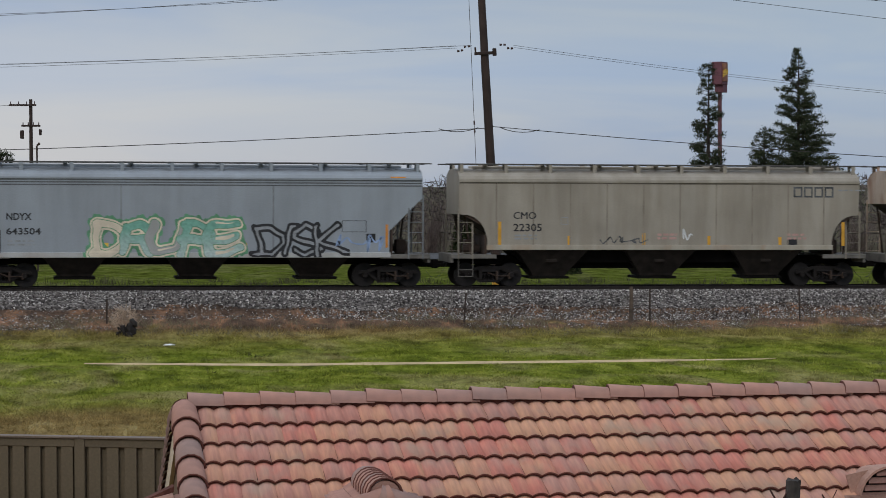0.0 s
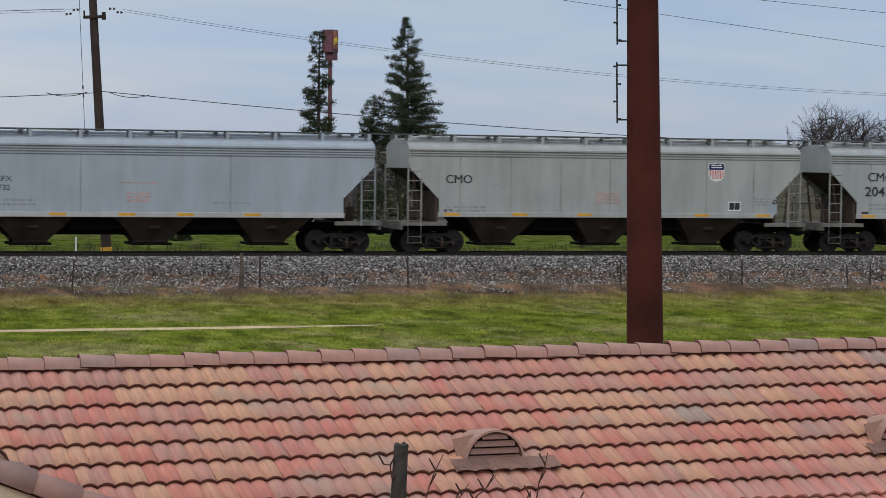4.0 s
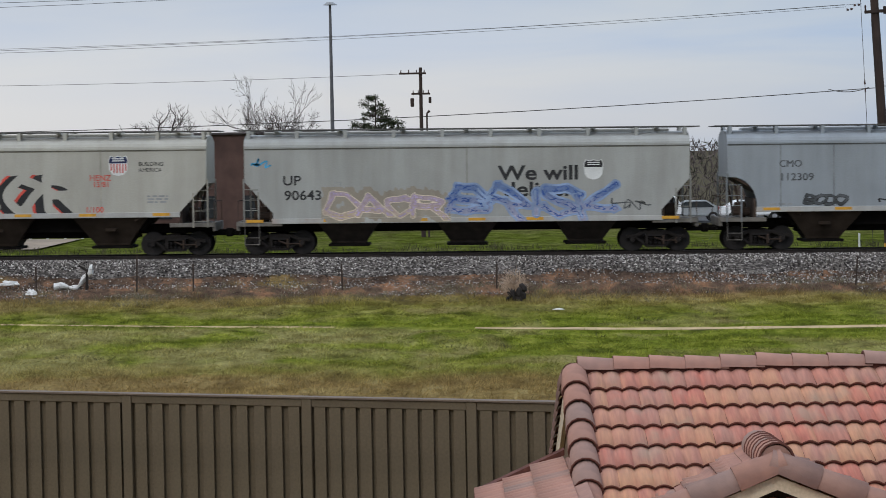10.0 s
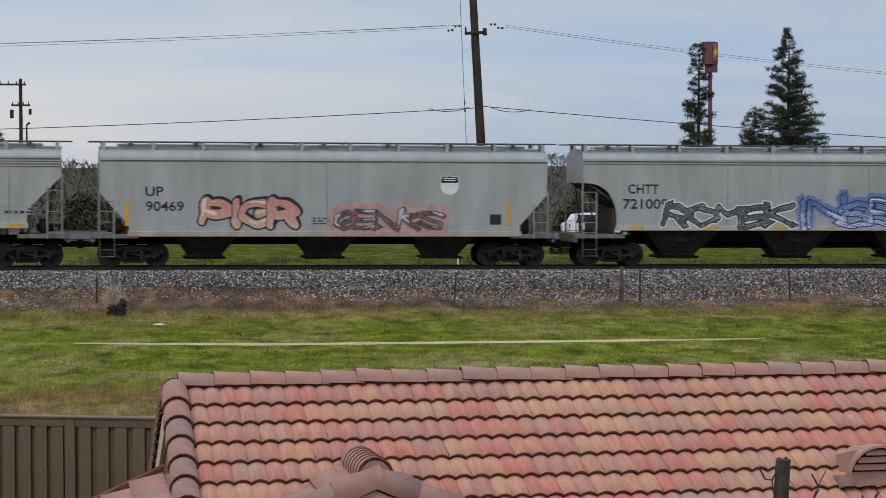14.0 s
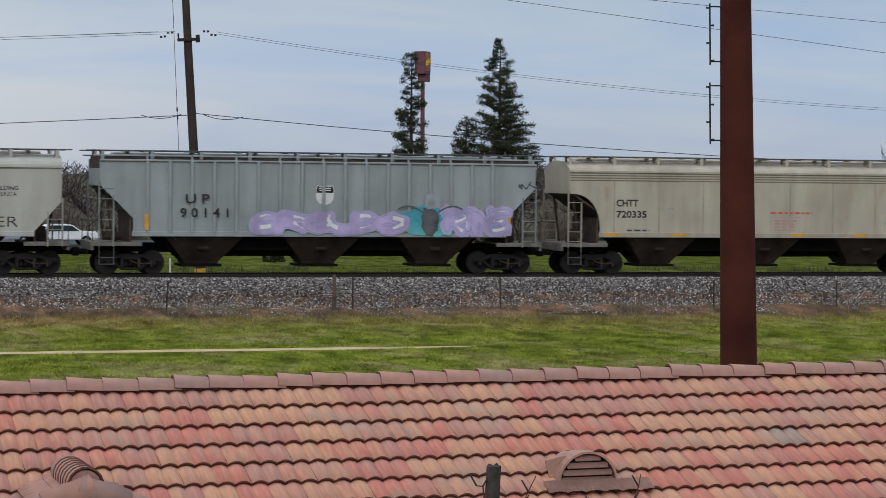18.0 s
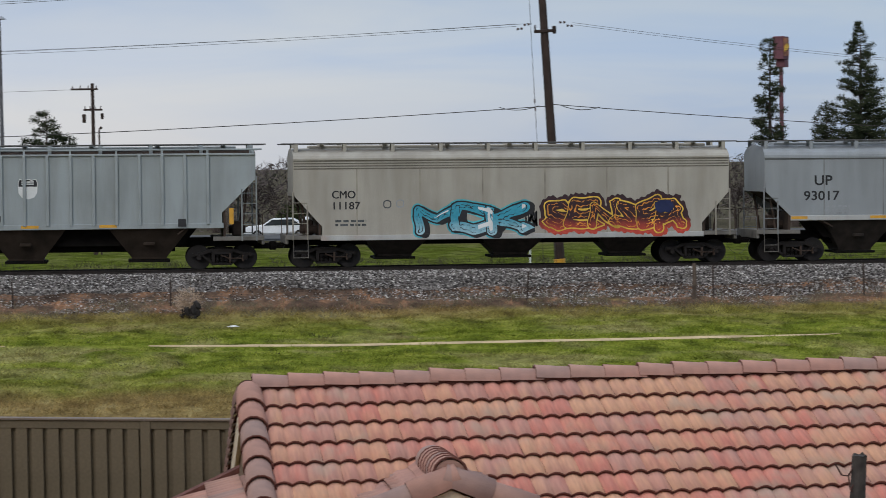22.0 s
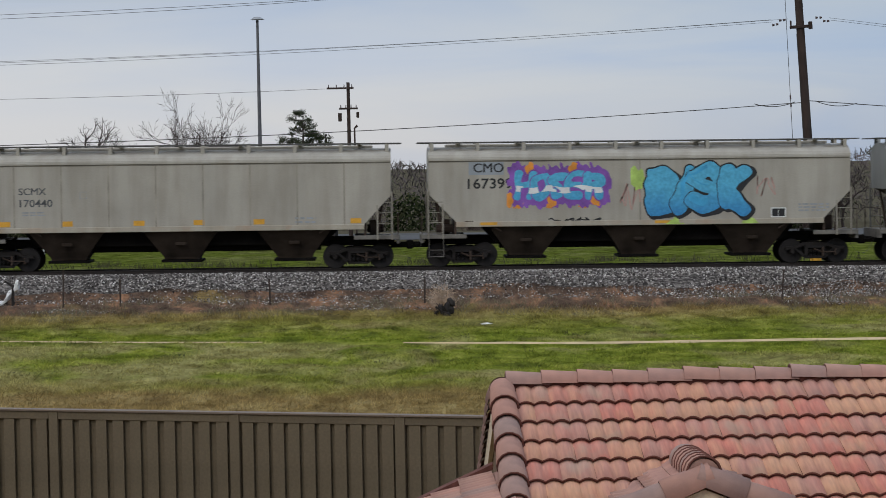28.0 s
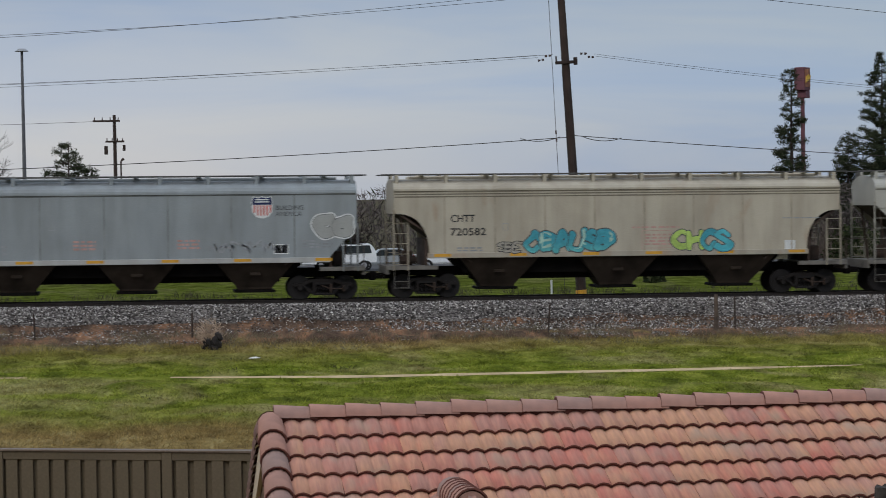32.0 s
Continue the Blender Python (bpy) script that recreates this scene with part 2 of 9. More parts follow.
def field_colour(N, L):
    """Belts and patches of green, dry and grey growth, with bare earth beside the track."""
    geo = N.new("ShaderNodeNewGeometry")
    sp = N.new("ShaderNodeSeparateXYZ")
    L.new(geo.outputs["Position"], sp.inputs[0])
    n_big = noise_node(N, L, 0.10, 5.0, stretch=(0.6, 1.6, 1.0), distortion=0.7)
    n_mid = noise_node(N, L, 1.5, 8.0, stretch=(0.8, 0.42, 1.0), distortion=0.5)
    n_patch = noise_node(N, L, 0.42, 7.0, stretch=(0.7, 0.45, 1.0), distortion=0.8)
    green = ramp(N, L, n_mid, [(0.28, (0.040, 0.050, 0.010)), (0.5, (0.110, 0.133, 0.017)), (0.72, (0.205, 0.214, 0.040))])
    dry = ramp(N, L, n_mid, [(0.28, (0.105, 0.070, 0.030)), (0.55, (0.19, 0.133, 0.056)), (0.75, (0.265, 0.21, 0.100))])
    grey = ramp(N, L, n_mid, [(0.3, (0.142, 0.120, 0.045)), (0.7, (0.25, 0.228, 0.098))])
    # warped distance from the viewer picks the belts of growth
    warp = N.new("ShaderNodeMath")
    warp.operation = "MULTIPLY_ADD"
    L.new(n_big, warp.inputs[0])
    warp.inputs[1].default_value = 9.0
    L.new(sp.outputs["Y"], warp.inputs[2])
    mr = N.new("ShaderNodeMapRange")
    mr.inputs["From Min"].default_value, mr.inputs["From Max"].default_value = 0.0, 200.0
    L.new(warp.outputs[0], mr.inputs[0])
    stops = [(0, 1), (61.5, 0.92), (66.5, 0.06), (82, 0), (87, 0.3), (90, 0.7), (92.5, 1), (98, 1), (101, 0.12), (112, 0.2), (150, 0.25), (158, 1)]

    def patch_of(source, lo, hi, top):
        a = N.new("ShaderNodeMapRange")
        a.inputs["From Min"].default_value, a.inputs["From Max"].default_value, a.inputs["To Max"].default_value = lo, hi, top
        L.new(source, a.inputs[0])
        return a.outputs[0]

    def product(p, q):
        mu = N.new("ShaderNodeMath")
        mu.operation = "MULTIPLY"
        L.new(p, mu.inputs[0])
        L.new(q, mu.inputs[1])
        return mu.outputs[0]

    # greyer, drier growth to the left of the house, short of the path
    west = product(patch_of(sp.outputs["X"], 4.0, -12.0, 0.17), patch_of(sp.outputs["Y"], 78.0, 73.5, 1.0))
    shifted = N.new("ShaderNodeMath")
    L.new(n_patch, shifted.inputs[0])
    L.new(west, shifted.inputs[1])
    c = mix(N, L, green, grey, patch_of(shifted.outputs[0], 0.50, 0.68, 0.85))
    c = mix(N, L, c, dry, ramp(N, L, mr.outputs[0], [(p / 200.0, (v, v, v)) for p, v in stops]))
    # the train's shade painted onto growth beyond the track, trodden ground farther off
    c = mix(N, L, c, (0.50, 0.60, 0.50), patch_of(sp.outputs["Y"], 95.5, 99.0, 1.0), "MULTIPLY")
    c = mix(N, L, c, (0.075, 0.068, 0.055), patch_of(sp.outputs["Y"], 146.0, 162.0, 0.75))
    earth = ramp(N, L, n_mid, [(0.28, (0.040, 0.028, 0.022)), (0.5, (0.100, 0.066, 0.047)), (0.72, (0.27, 0.142, 0.080))])

    edge = N.new("ShaderNodeMath")
    edge.operation = "MULTIPLY_ADD"
    L.new(n_patch, edge.inputs[0])
    edge.inputs[1].default_value = 2.2
    L.new(sp.outputs["Y"], edge.inputs[2])
    bare = product(patch_of(edge.outputs[0], 86.9, 87.7, 1.0), patch_of(sp.outputs["Y"], 98.5, 97.0, 1.0))
    c = mix(N, L, c, earth, product(bare, patch_of(noise_node(N, L, 0.5, 5.0), 0.28, 0.40, 1.0)))
    return c


m, N, L, b = node_mat("field_grass", 1.0, 0, 0.0)
n_fine = noise_node(N, L, 9.0, 6.0, stretch=(1.0, 0.45, 1.0))
c = mix(N, L, field_colour(N, L), ramp(N, L, n_fine, [(0.3, (0.66, 0.66, 0.66)), (0.7, (1.42, 1.42, 1.42))]), 0.9, "MULTIPLY")
L.new(c, b.inputs["Base Color"])
bump(N, L, b, n_fine, 0.9, 0.08)
GRASS = m

xs = [-3500, -1500, -700, -300, -150, -90, -60] + list(np.arange(-40, 72, 0.55)) + [80, 100, 150, 300, 700, 1500, 3500]
ys = [-600, -100, 0, 20, 35, 45] + list(np.arange(48, 84, 0.5)) + list(np.arange(84, 98, 0.4)) + [99, 100, 102, 104, 107, 110, 115, 120, 130, 140, 170, 300, 800, 1800, 4000]
gv = [(float(x), float(y), ground_z(x, y) + bumps(x, y)) for y in ys for x in xs]
nx = len(xs)
gf = [(j * nx + i, j * nx + i + 1, (j + 1) * nx + i + 1, (j + 1) * nx + i) for j in range(len(ys) - 1) for i in range(nx - 1)]
ground = tagged(new("ground", from_arrays("ground", gv, gf, GRASS)), "uneven winter field of green and dry grass", "field", kind="structure")
for p_ in ground.data.polygons:
    p_.use_smooth = True

# worn footpath through the grass
DUST = plain("pale_dust", (0.46, 0.35, 0.21), 1.0, var=0.25, scale=0.8, spec=0.0)
bm = bmesh.new()
prev = None
for i in range(150):
    x = -34 + 0.55 * i
    y = path_y(x)
    w = 0.40 + 0.12 * noise.noise((x * 0.21, 2, 1))
    w = max(0.0, w) * (min(1.0, (x + 1.3) / 6.0) if x > 0.2 else 0.0 if x > -3.3 else 0.45 + 0.25 * noise.noise((x * 0.15, 7, 1))) * min(1.0, max(0.0, (23.0 - x) / 4.0))
    edge = [0.16 * noise.noise((x * 0.9, 11, k)) for k in (3, 8)]
    cur = [(x, y - w + edge[0], ground_z(x, y - w) + 0.008), (x, y, ground_z(x, y) + 0.035), (x, y + w + edge[1], ground_z(x, y + w) + 0.02)]
    if prev and w > 0.02:
        grid_strip(bm, [prev, cur])
    prev = cur if w > 0.02 else None
tagged(new("footpath", as_mesh("footpath", bm, DUST)), "narrow pale dirt track worn through the grass", "path", kind="structure")

# ballast bank with its stones
m, N, L, b = node_mat("ballast_rock", 0.95, 0, 0.05)
vor = N.new("ShaderNodeTexVoronoi")
vor.inputs["Scale"].default_value = 11.0
tc = N.new("ShaderNodeTexCoord")
L.new(tc.outputs["Object"], vor.inputs["Vector"])
c = ramp(N, L, vor.outputs["Color"], [(0.1, (0.020, 0.017, 0.016)), (0.5, (0.110, 0.099, 0.092)), (0.95, (0.30, 0.275, 0.255))])
L.new(mix(N, L, c, ramp(N, L, noise_node(N, L, 0.5), [(0.3, (0.75, 0.75, 0.75)), (0.7, (1.1, 1.08, 1.05))]), 1.0, "MULTIPLY"), b.inputs["Base Color"])
bump(N, L, b, vor.outputs["Distance"], 1.0, 0.06)
BALLAST = m
m, N, L, b = node_mat("ballast_stones", 0.9, 0, 0.1)
gi = N.new("ShaderNodeNewGeometry")
L.new(ramp(N, L, gi.outputs["Random Per Island"], [(0.0, (0.020, 0.016, 0.015)), (0.4, (0.120, 0.106, 0.097)), (0.75, (0.29, 0.265, 0.245)), (1.0, (0.66, 0.62, 0.58))]), b.inputs["Base Color"])
STONES = m
bx = list(np.arange(-60, 90, 0.8))
rows_ = []
for yy, zz in ((89.25, 0.80), (89.55, 0.98), (90.0, 1.16), (90.9, 1.40), (92.0, 1.44), (95.1, 1.40), (96.4, 0.95), (97.6, 0.62)):
    rows_.append([(x, yy + (0.3 * noise.noise((x * 0.4, yy, 0)) if yy < 90.5 else 0), zz + GRADE * x + 0.03 * noise.noise((x * 0.8, yy * 2, 4))) for x in bx])
bm = bmesh.new()
grid_strip(bm, rows_)
tagged(new("ballast_bed", as_mesh("ballast_bed", bm, BALLAST)), "bank of grey crushed stone under the track", "ballast", kind="structure")

rng = np.random.default_rng(4)


def scatter_stones(count, x0, x1, ylo, yhi, smin, smax, zfun):
    base = np.array([(1, 0, 0), (-0.9, 0.2, 0), (0.1, 1, 0.1), (0, -1, 0), (0.1, 0, 0.8), (0, 0.1, -0.8)])
    tri = np.array([(0, 2, 4), (2, 1, 4), (1, 3, 4), (3, 0, 4), (2, 0, 5), (1, 2, 5), (3, 1, 5), (0, 3, 5)])
    V, T = [], []
    for i in range(count):
        x, y = rng.uniform(x0, x1), ylo + (yhi - ylo) * rng.random() ** 0.8
        a = rng.uniform(0, 6.28)
        s = rng.uniform(smin, smax)
        p = base * (s * rng.uniform(0.7, 1.3), s * rng.uniform(0.6, 1.2), s * rng.uniform(0.6, 1.0))
        p = p + rng.normal(0, s * 0.15, p.shape)
        q = np.stack([p[:, 0] * math.cos(a) - p[:, 1] * math.sin(a) + x, p[:, 0] * math.sin(a) + p[:, 1] * math.cos(a) + y, p[:, 2] + zfun(x, y)], 1)
        V.append(q)
        T.append(tri + 6 * i)
    return np.concatenate(V).tolist(), np.concatenate(T).tolist()


def ballast_z(x, y):
    return float(np.interp(y, [85.0, 86.5, 87.6, 88.8, 90.0, 90.9, 92.0], [0.12, 0.28, 0.42, 0.74, 1.18, 1.41, 1.45])) + GRADE * x


v_, f_ = scatter_stones(34000, -24, 58, 89.15, 91.9, 0.024, 0.058, ballast_z)
tagged(new("ballast_stones", from_arrays("ballast_stones", v_, f_, STONES)), "loose grey and white crushed stones", "stones", kind="stuff")
v_, f_ = scatter_stones(12000, -24, 58, 89.2, 86.7, 0.014, 0.042, ballast_z)
w_, g_ = scatter_stones(11000, -24, 40, 88.6, 86.5, 0.018, 0.046, ballast_z)
f_ += [[i + len(v_) for i in f] for f in g_]
v_ += w_
# the bank reaches further down towards the east
w_, g_ = scatter_stones(16000, 9, 58, 89.5, 87.0, 0.020, 0.05, ballast_z)
f_ += [[i + len(v_) for i in f] for f in g_]
v_ += w_
tagged(new("scattered_gravel", from_arrays("scattered_gravel", v_, f_, STONES)), "gravel spilled over the earth below the track", "stones", kind="stuff")


# grass, dry stalks and weeds as small blades
def blade_mat(name, stops):
    m, N, L, b = node_mat(name, 0.95, 0, 0.0)
    gi = N.new("ShaderNodeNewGeometry")
    L.new(ramp(N, L, gi.outputs["Random Per Island"], stops), b.inputs["Base Color"])
    return m


def field_blades(name):
    """Thin blades that let light through, in the colour of the turf they stand in."""
    m, N, L, b = node_mat(name, 0.95, 0, 0.0)
    gi = N.new("ShaderNodeNewGeometry")
    c = mix(N, L, field_colour(N, L), ramp(N, L, gi.outputs["Random Per Island"], [(0.0, (0.85, 0.85, 0.8)), (0.5, (1.6, 1.6, 1.55)), (1.0, (2.6, 2.55, 2.5))]), 1.0, "MULTIPLY")
    L.new(c, b.inputs["Base Color"])
    thin = N.new("ShaderNodeBsdfTranslucent")
    L.new(c, thin.inputs[0])
    both_ = N.new("ShaderNodeMixShader")
    both_.inputs[0].default_value = 0.5
    L.new(b.outputs[0], both_.inputs[1])
    L.new(thin.outputs[0], both_.inputs[2])
    L.new(both_.outputs[0], N["Material Output"].inputs[0])
    return m


TURF_BLADE = field_blades("turf_blades")
DRY_BLADE = blade_mat("dry_blades", [(0.0, (0.075, 0.066, 0.042)), (0.5, (0.150, 0.132, 0.082)), (1.0, (0.255, 0.228, 0.150))])
DARK_BLADE = blade_mat("dark_weeds", [(0.0, (0.03, 0.035, 0.015)), (1.0, (0.09, 0.085, 0.05))])


def blades(count, x0, x1, ylo, yhi, h0, h1, keep, per=5, spread=0.10, wide=0.02):
    V, F = [], []
    k = 0
    while k < count:
        x, y = rng.uniform(x0, x1), rng.uniform(ylo, yhi)
        if rng.random() > keep(x, y):
            count -= 0.35
            continue
        k += 1
        if -0.75 - 1.3 * h1 < y - path_y(x) < 0.45 and -2 < x < 20:
            continue
        z = (ballast_z(x, y) if 85.5 < y < 91 else ground_z(x, y) + bumps(x, y)) - 0.02
        for j in range(per):
            h, a = rng.uniform(h0, h1), rng.uniform(0, 6.28)
            dx, dy = rng.normal(0, spread, 2)
            w = wide * rng.uniform(0.6, 1.4)
            i = len(V)
            V += [(x + dx - w, y + dy, z), (x + dx + w, y + dy, z), (x + dx * 1.8 + math.cos(a) * h * 0.35, y + dy + math.sin(a) * h * 0.3, z + h)]
            F.append((i, i + 1, i + 2))
    return V, F


def clumpy(s, lo, hi):
    return lambda x, y: max(0.0, min(1.0, (noise.noise((x * s, y * s * 1.4, 9)) - lo) / (hi - lo)))


v_, f_ = blades(36000, -26, 52, 54, 87.2, 0.02, 0.085, clumpy(0.45, -0.6, 0.35), 5, 0.10, 0.025)
tagged(new("grass_blades", from_arrays("grass_blades", v_, f_, TURF_BLADE)), "short green winter grass", "grass", kind="stuff")
v_, f_ = blades(8000, -26, 12, 50, 62, 0.05, 0.16, clumpy(0.3, -0.6, 0.3), 6, 0.12, 0.009)
w_, g_ = blades(3600, -26, 52, 83.5, 87.2, 0.06, 0.24, clumpy(0.4, -0.2, 0.5), 7, 0.14, 0.010)
f_ += [tuple(i + len(v_) for i in f) for f in g_]
v_ += w_
w_, g_ = blades(2600, -26, 52, 62, 84, 0.05, 0.18, clumpy(0.22, 0.0, 0.5), 6, 0.14, 0.010)
f_ += [tuple(i + len(v_) for i in f) for f in g_]
v_ += w_
tagged(new("dry_grass", from_arrays("dry_grass", v_, f_, TURF_BLADE)), "dry straw-coloured grass and stalks", "grass", kind="stuff")
v_, f_ = blades(16000, -26, 52, 54, 87, 0.04, 0.15, clumpy(0.6, -0.4, 0.5), 9, 0.10, 0.011)
tagged(new("grass_tufts", from_arrays("grass_tufts", v_, f_, TURF_BLADE)), "small tufts of taller winter grass", "grass", kind="stuff")
v_, f_ = blades(420, -26, 52, 62, 86.5, 0.05, 0.16, clumpy(0.25, 0.2, 0.6), 16, 0.22, 0.014)
tagged(new("dark_weeds", from_arrays("dark_weeds", v_, f_, DARK_BLADE)), "dark low weeds in the grass", "weeds", kind="stuff")
v_, f_ = blades(1500, -26, 52, 84.6, 88.2, 0.08, 0.34, clumpy(0.5, -0.35, 0.5), 12, 0.2, 0.007)
tagged(new("dead_stalks", from_arrays("dead_stalks", v_, f_, DRY_BLADE)), "thin grey dead stalks beside the track", "weeds", kind="stuff")

# ---- rails and ties ----
TIE = plain("old_wooden_tie", (0.06, 0.048, 0.04), 0.95, var=0.4, scale=2)
RAIL_POLY = [(-0.075, 0), (0.075, 0), (0.075, 0.02), (0.012, 0.04), (0.012, 0.125), (0.037, 0.135), (0.037, 0.17), (-0.037, 0.17), (-0.037, 0.135), (-0.012, 0.125), (-0.012, 0.04), (-0.075, 0.02)]
track = tagged(new("railway_track"), "single railway track of dark steel rails on wooden ties", "railway track", kind="structure")
for yy in (TRACK_Y - 0.75, TRACK_Y + 0.75):
    bm = bmesh.new()
    prism(bm, RAIL_POLY, -400, 400)
    bmesh.ops.rotate(bm, verts=bm.verts[:], matrix=Matrix.Rotation(radians(90), 3, "Z"))
    part("rail", bm, RAIL, track, m=Matrix.Translation((0, yy, RAIL_Z - 0.17)) @ Matrix.Rotation(-math.atan(GRADE), 4, "Y"))
bm = bmesh.new()
box(bm, -0.11, 0.11, -1.3, 1.3, -0.16, 0.0, 0.01)
tie_mesh = as_mesh("tie", bm, TIE)
for i in range(170):
    x = -32 + 0.55 * i
    part("tie", tie_mesh, TIE, track, m=pose(x, TRACK_Y + 0.03 * math.sin(i * 2.3), RAIL_Z - 0.15 + GRADE * x))

# ---- lineside wire fence posts ----
RUST_POST = plain("rusty_steel_post", (0.05, 0.035, 0.028), 0.85, var=0.35)
OLD_WOOD = plain("weathered_wood", (0.09, 0.066, 0.05), 0.9, var=0.4, scale=3)


def fence_post(x, y, h, r, material, lean, label, kind="steel"):
    bm = bmesh.new()
    if kind == "steel":
        box(bm, -r, r, -0.006, 0.006, -0.3, h, 0.002)
        box(bm, -0.006, 0.006, 0.006, 0.045, -0.3, h, 0.002)
        for k in range(8):
            box(bm, -r * 0.5, r * 0.5, -0.016, -0.006, 0.15 + k * (h - 0.25) / 8, 0.19 + k * (h - 0.25) / 8)
    else:
        rod(bm, (0, 0, -0.3), (0.02, 0, h * 0.55), r, r * 0.95, 9)
        rod(bm, (0.02, 0, h * 0.5), (0.01, 0.02, h), r * 0.97, r * 0.85, 9)
        for v in bm.verts:
            v.co.x += 0.012 * noise.noise(v.co * 7)
    ob = new("fence_post", as_mesh("fence_post", bm, material))
    ob.matrix_basis = pose(x, y, ballast_z(x, y), 0, lean, 0)
    return tagged(ob, label, "fence post", "lineside fence posts")


for x, top, lean in ((-20.5, 1.75, 2), (-15.4, 1.55, -1), (-11.7, 1.95, 1.5), (-9.6, 1.55, 0), (-4.1, 1.45, -1), (1.6, 1.35, 1), (14.85, 1.40, 4), (22.0, 1.47, 0), (27.9, 1.41, -1), (36.8, 1.2, 0.5), (42.15, 1.05, 0), (46.95, 0.85, -3), (48.0, 0.85, 0)):
    fence_post(x, 87.5, top - ballast_z(x, 87.5), 0.032, RUST_POST, lean, "thin rusty steel post of the lineside fence")
fence_post(21.2, 87.3, 1.38, 0.085, OLD_WOOD, 1, "thick weathered wooden post beside the track", "wood")
bm = bmesh.new()
rod(bm, (0, 0, -0.2), (0, 0, 1.15), 0.05, 0.05, 10)
bmesh.ops.create_cone(bm, cap_ends=True, segments=14, radius1=0.15, radius2=0.15, depth=0.03, matrix=pose(0, -0.06, 1.0, 90))
box(bm, -0.07, 0.07, -0.05, 0.05, 1.1, 1.22, 0.02)
tagged(new("marker_post", as_mesh("marker_post", bm, plain("cream_marker", (0.42, 0.36, 0.2), 0.7))), "cream round-topped marker post beside the track", "marker post").matrix_basis = pose(-22.9, 87.2, ballast_z(-22.9, 87.2))
WIRE = plain("dull_wire", (0.05, 0.045, 0.04), 0.7, 0.3)
wire_fence = tagged(new("fence_wire"), "slack rusty wires of the lineside fence", "wire")
for hh in (0.35, 0.62, 0.9):
    v_, f_ = [], []
    for i in range(61):
        x = -24 + 1.25 * i
        z = ballast_z(x, 87.46) + hh + 0.04 * math.sin(x * 0.7)
        v_ += [(x, 87.46 - 0.0035, z), (x, 87.46, z + 0.0035), (x, 87.46 + 0.0035, z), (x, 87.46, z - 0.0035)]
        f_ += [(4 * i - 4 + k, 4 * i - 4 + (k + 1) % 4, 4 * i + (k + 1) % 4, 4 * i + k) for k in range(4) if i]
    part("strand", from_arrays("strand", v_, f_, WIRE), WIRE, wire_fence)

# ---- litter and weeds by the track ----
PLASTIC = plain("white_plastic", (0.66, 0.66, 0.64), 0.45, var=0.12)
CHARRED = plain("charred_wood", (0.022, 0.018, 0.016), 0.9, var=0.4)


def crumpled(bm, w, d, h, seed):
    """A creased lump of sheet: a flattened ball with sharp folds."""
    bmesh.ops.create_icosphere(bm, subdivisions=3, radius=1.0)
    for v in bm.verts:
        k = 1 + 0.45 * noise.noise(v.co * 1.6 + Vector((seed, 0, 0))) + 0.25 * noise.noise(v.co * 4.0 + Vector((0, seed, 0)))
        v.co = Vector((v.co.x * w / 2 * k, v.co.y * d / 2 * k, max(-0.2, v.co.z) * h * 0.6 * k))


bm = bmesh.new()
prev = None
for i in range(26):
    u = i / 25
    x = -0.75 + 1.45 * u
    z = 0.10 + 0.05 * math.sin(u * 9) + (0.0 if u < 0.58 else (u - 0.58) * 1.45)
    r = 0.15 - 0.07 * math.sin(min(1.0, u * 1.25) * 3.14) + 0.05 * noise.noise((u * 9, 1, 2)) + (0.04 if u > 0.9 else 0.0)
    cur = [(x + 0.04 * noise.noise((u * 7, k, 0)), r * math.cos(a) * (1 + 0.4 * noise.noise((u * 8, k, 3))), z + r * math.sin(a) * (1 + 0.4 * noise.noise((u * 8, k, 7)))) for k, a in enumerate(np.linspace(0, 6.283, 9))]
    if prev:
        grid_strip(bm, [prev, cur])
    prev = cur
trash = tagged(new("plastic_sheeting", as_mesh("plastic_sheeting", bm, PLASTIC)), "twisted white plastic sheeting caught on a post", "litter")
trash.matrix_basis = pose(-14.1, 88.1, ballast_z(-14.1, 88.1) - 0.02)
bm = bmesh.new()
rod(bm, (0, 0, -0.1), (0.02, 0, 0.75), 0.06, 0.05, 8)
rod(bm, (0.0, 0, 0.72), (-0.28, 0, 0.9), 0.05, 0.03, 8)
tagged(new("burnt_stump", as_mesh("burnt_stump", bm, CHARRED)), "short charred forked post", "stump").matrix_basis = pose(-13.62, 88.0, ballast_z(-13.62, 88.0))
for x, y, w, d, h, s, lab in ((-16.56, 88.3, 0.68, 0.4, 0.26, 2, "crumpled white plastic scrap"), (-15.5, 86.9, 0.36, 0.3, 0.26, 5, "white paper cup in the grass"), (3.55, 80.4, 0.36, 0.2, 0.06, 8, "scrap of white paper in the grass"), (-17.6, 87.7, 0.25, 0.2, 0.14, 9, "small white scrap of litter"), (-15.72, 80.1, 0.25, 0.2, 0.14, 11, "small white scrap of litter"), (-21.8, 84.9, 0.2, 0.2, 0.14, 12, "small white scrap of litter")):
    bm = bmesh.new()
    crumpled(bm, w, d, h, s)
    tagged(new("paper_scrap", as_mesh("paper_scrap", bm, PLASTIC)), lab, "litter", "scraps of litter").matrix_basis = pose(x, y, (ballast_z(x, y) if y > 85.5 else ground_z(x, y) + bumps(x, y)) + 0.12)
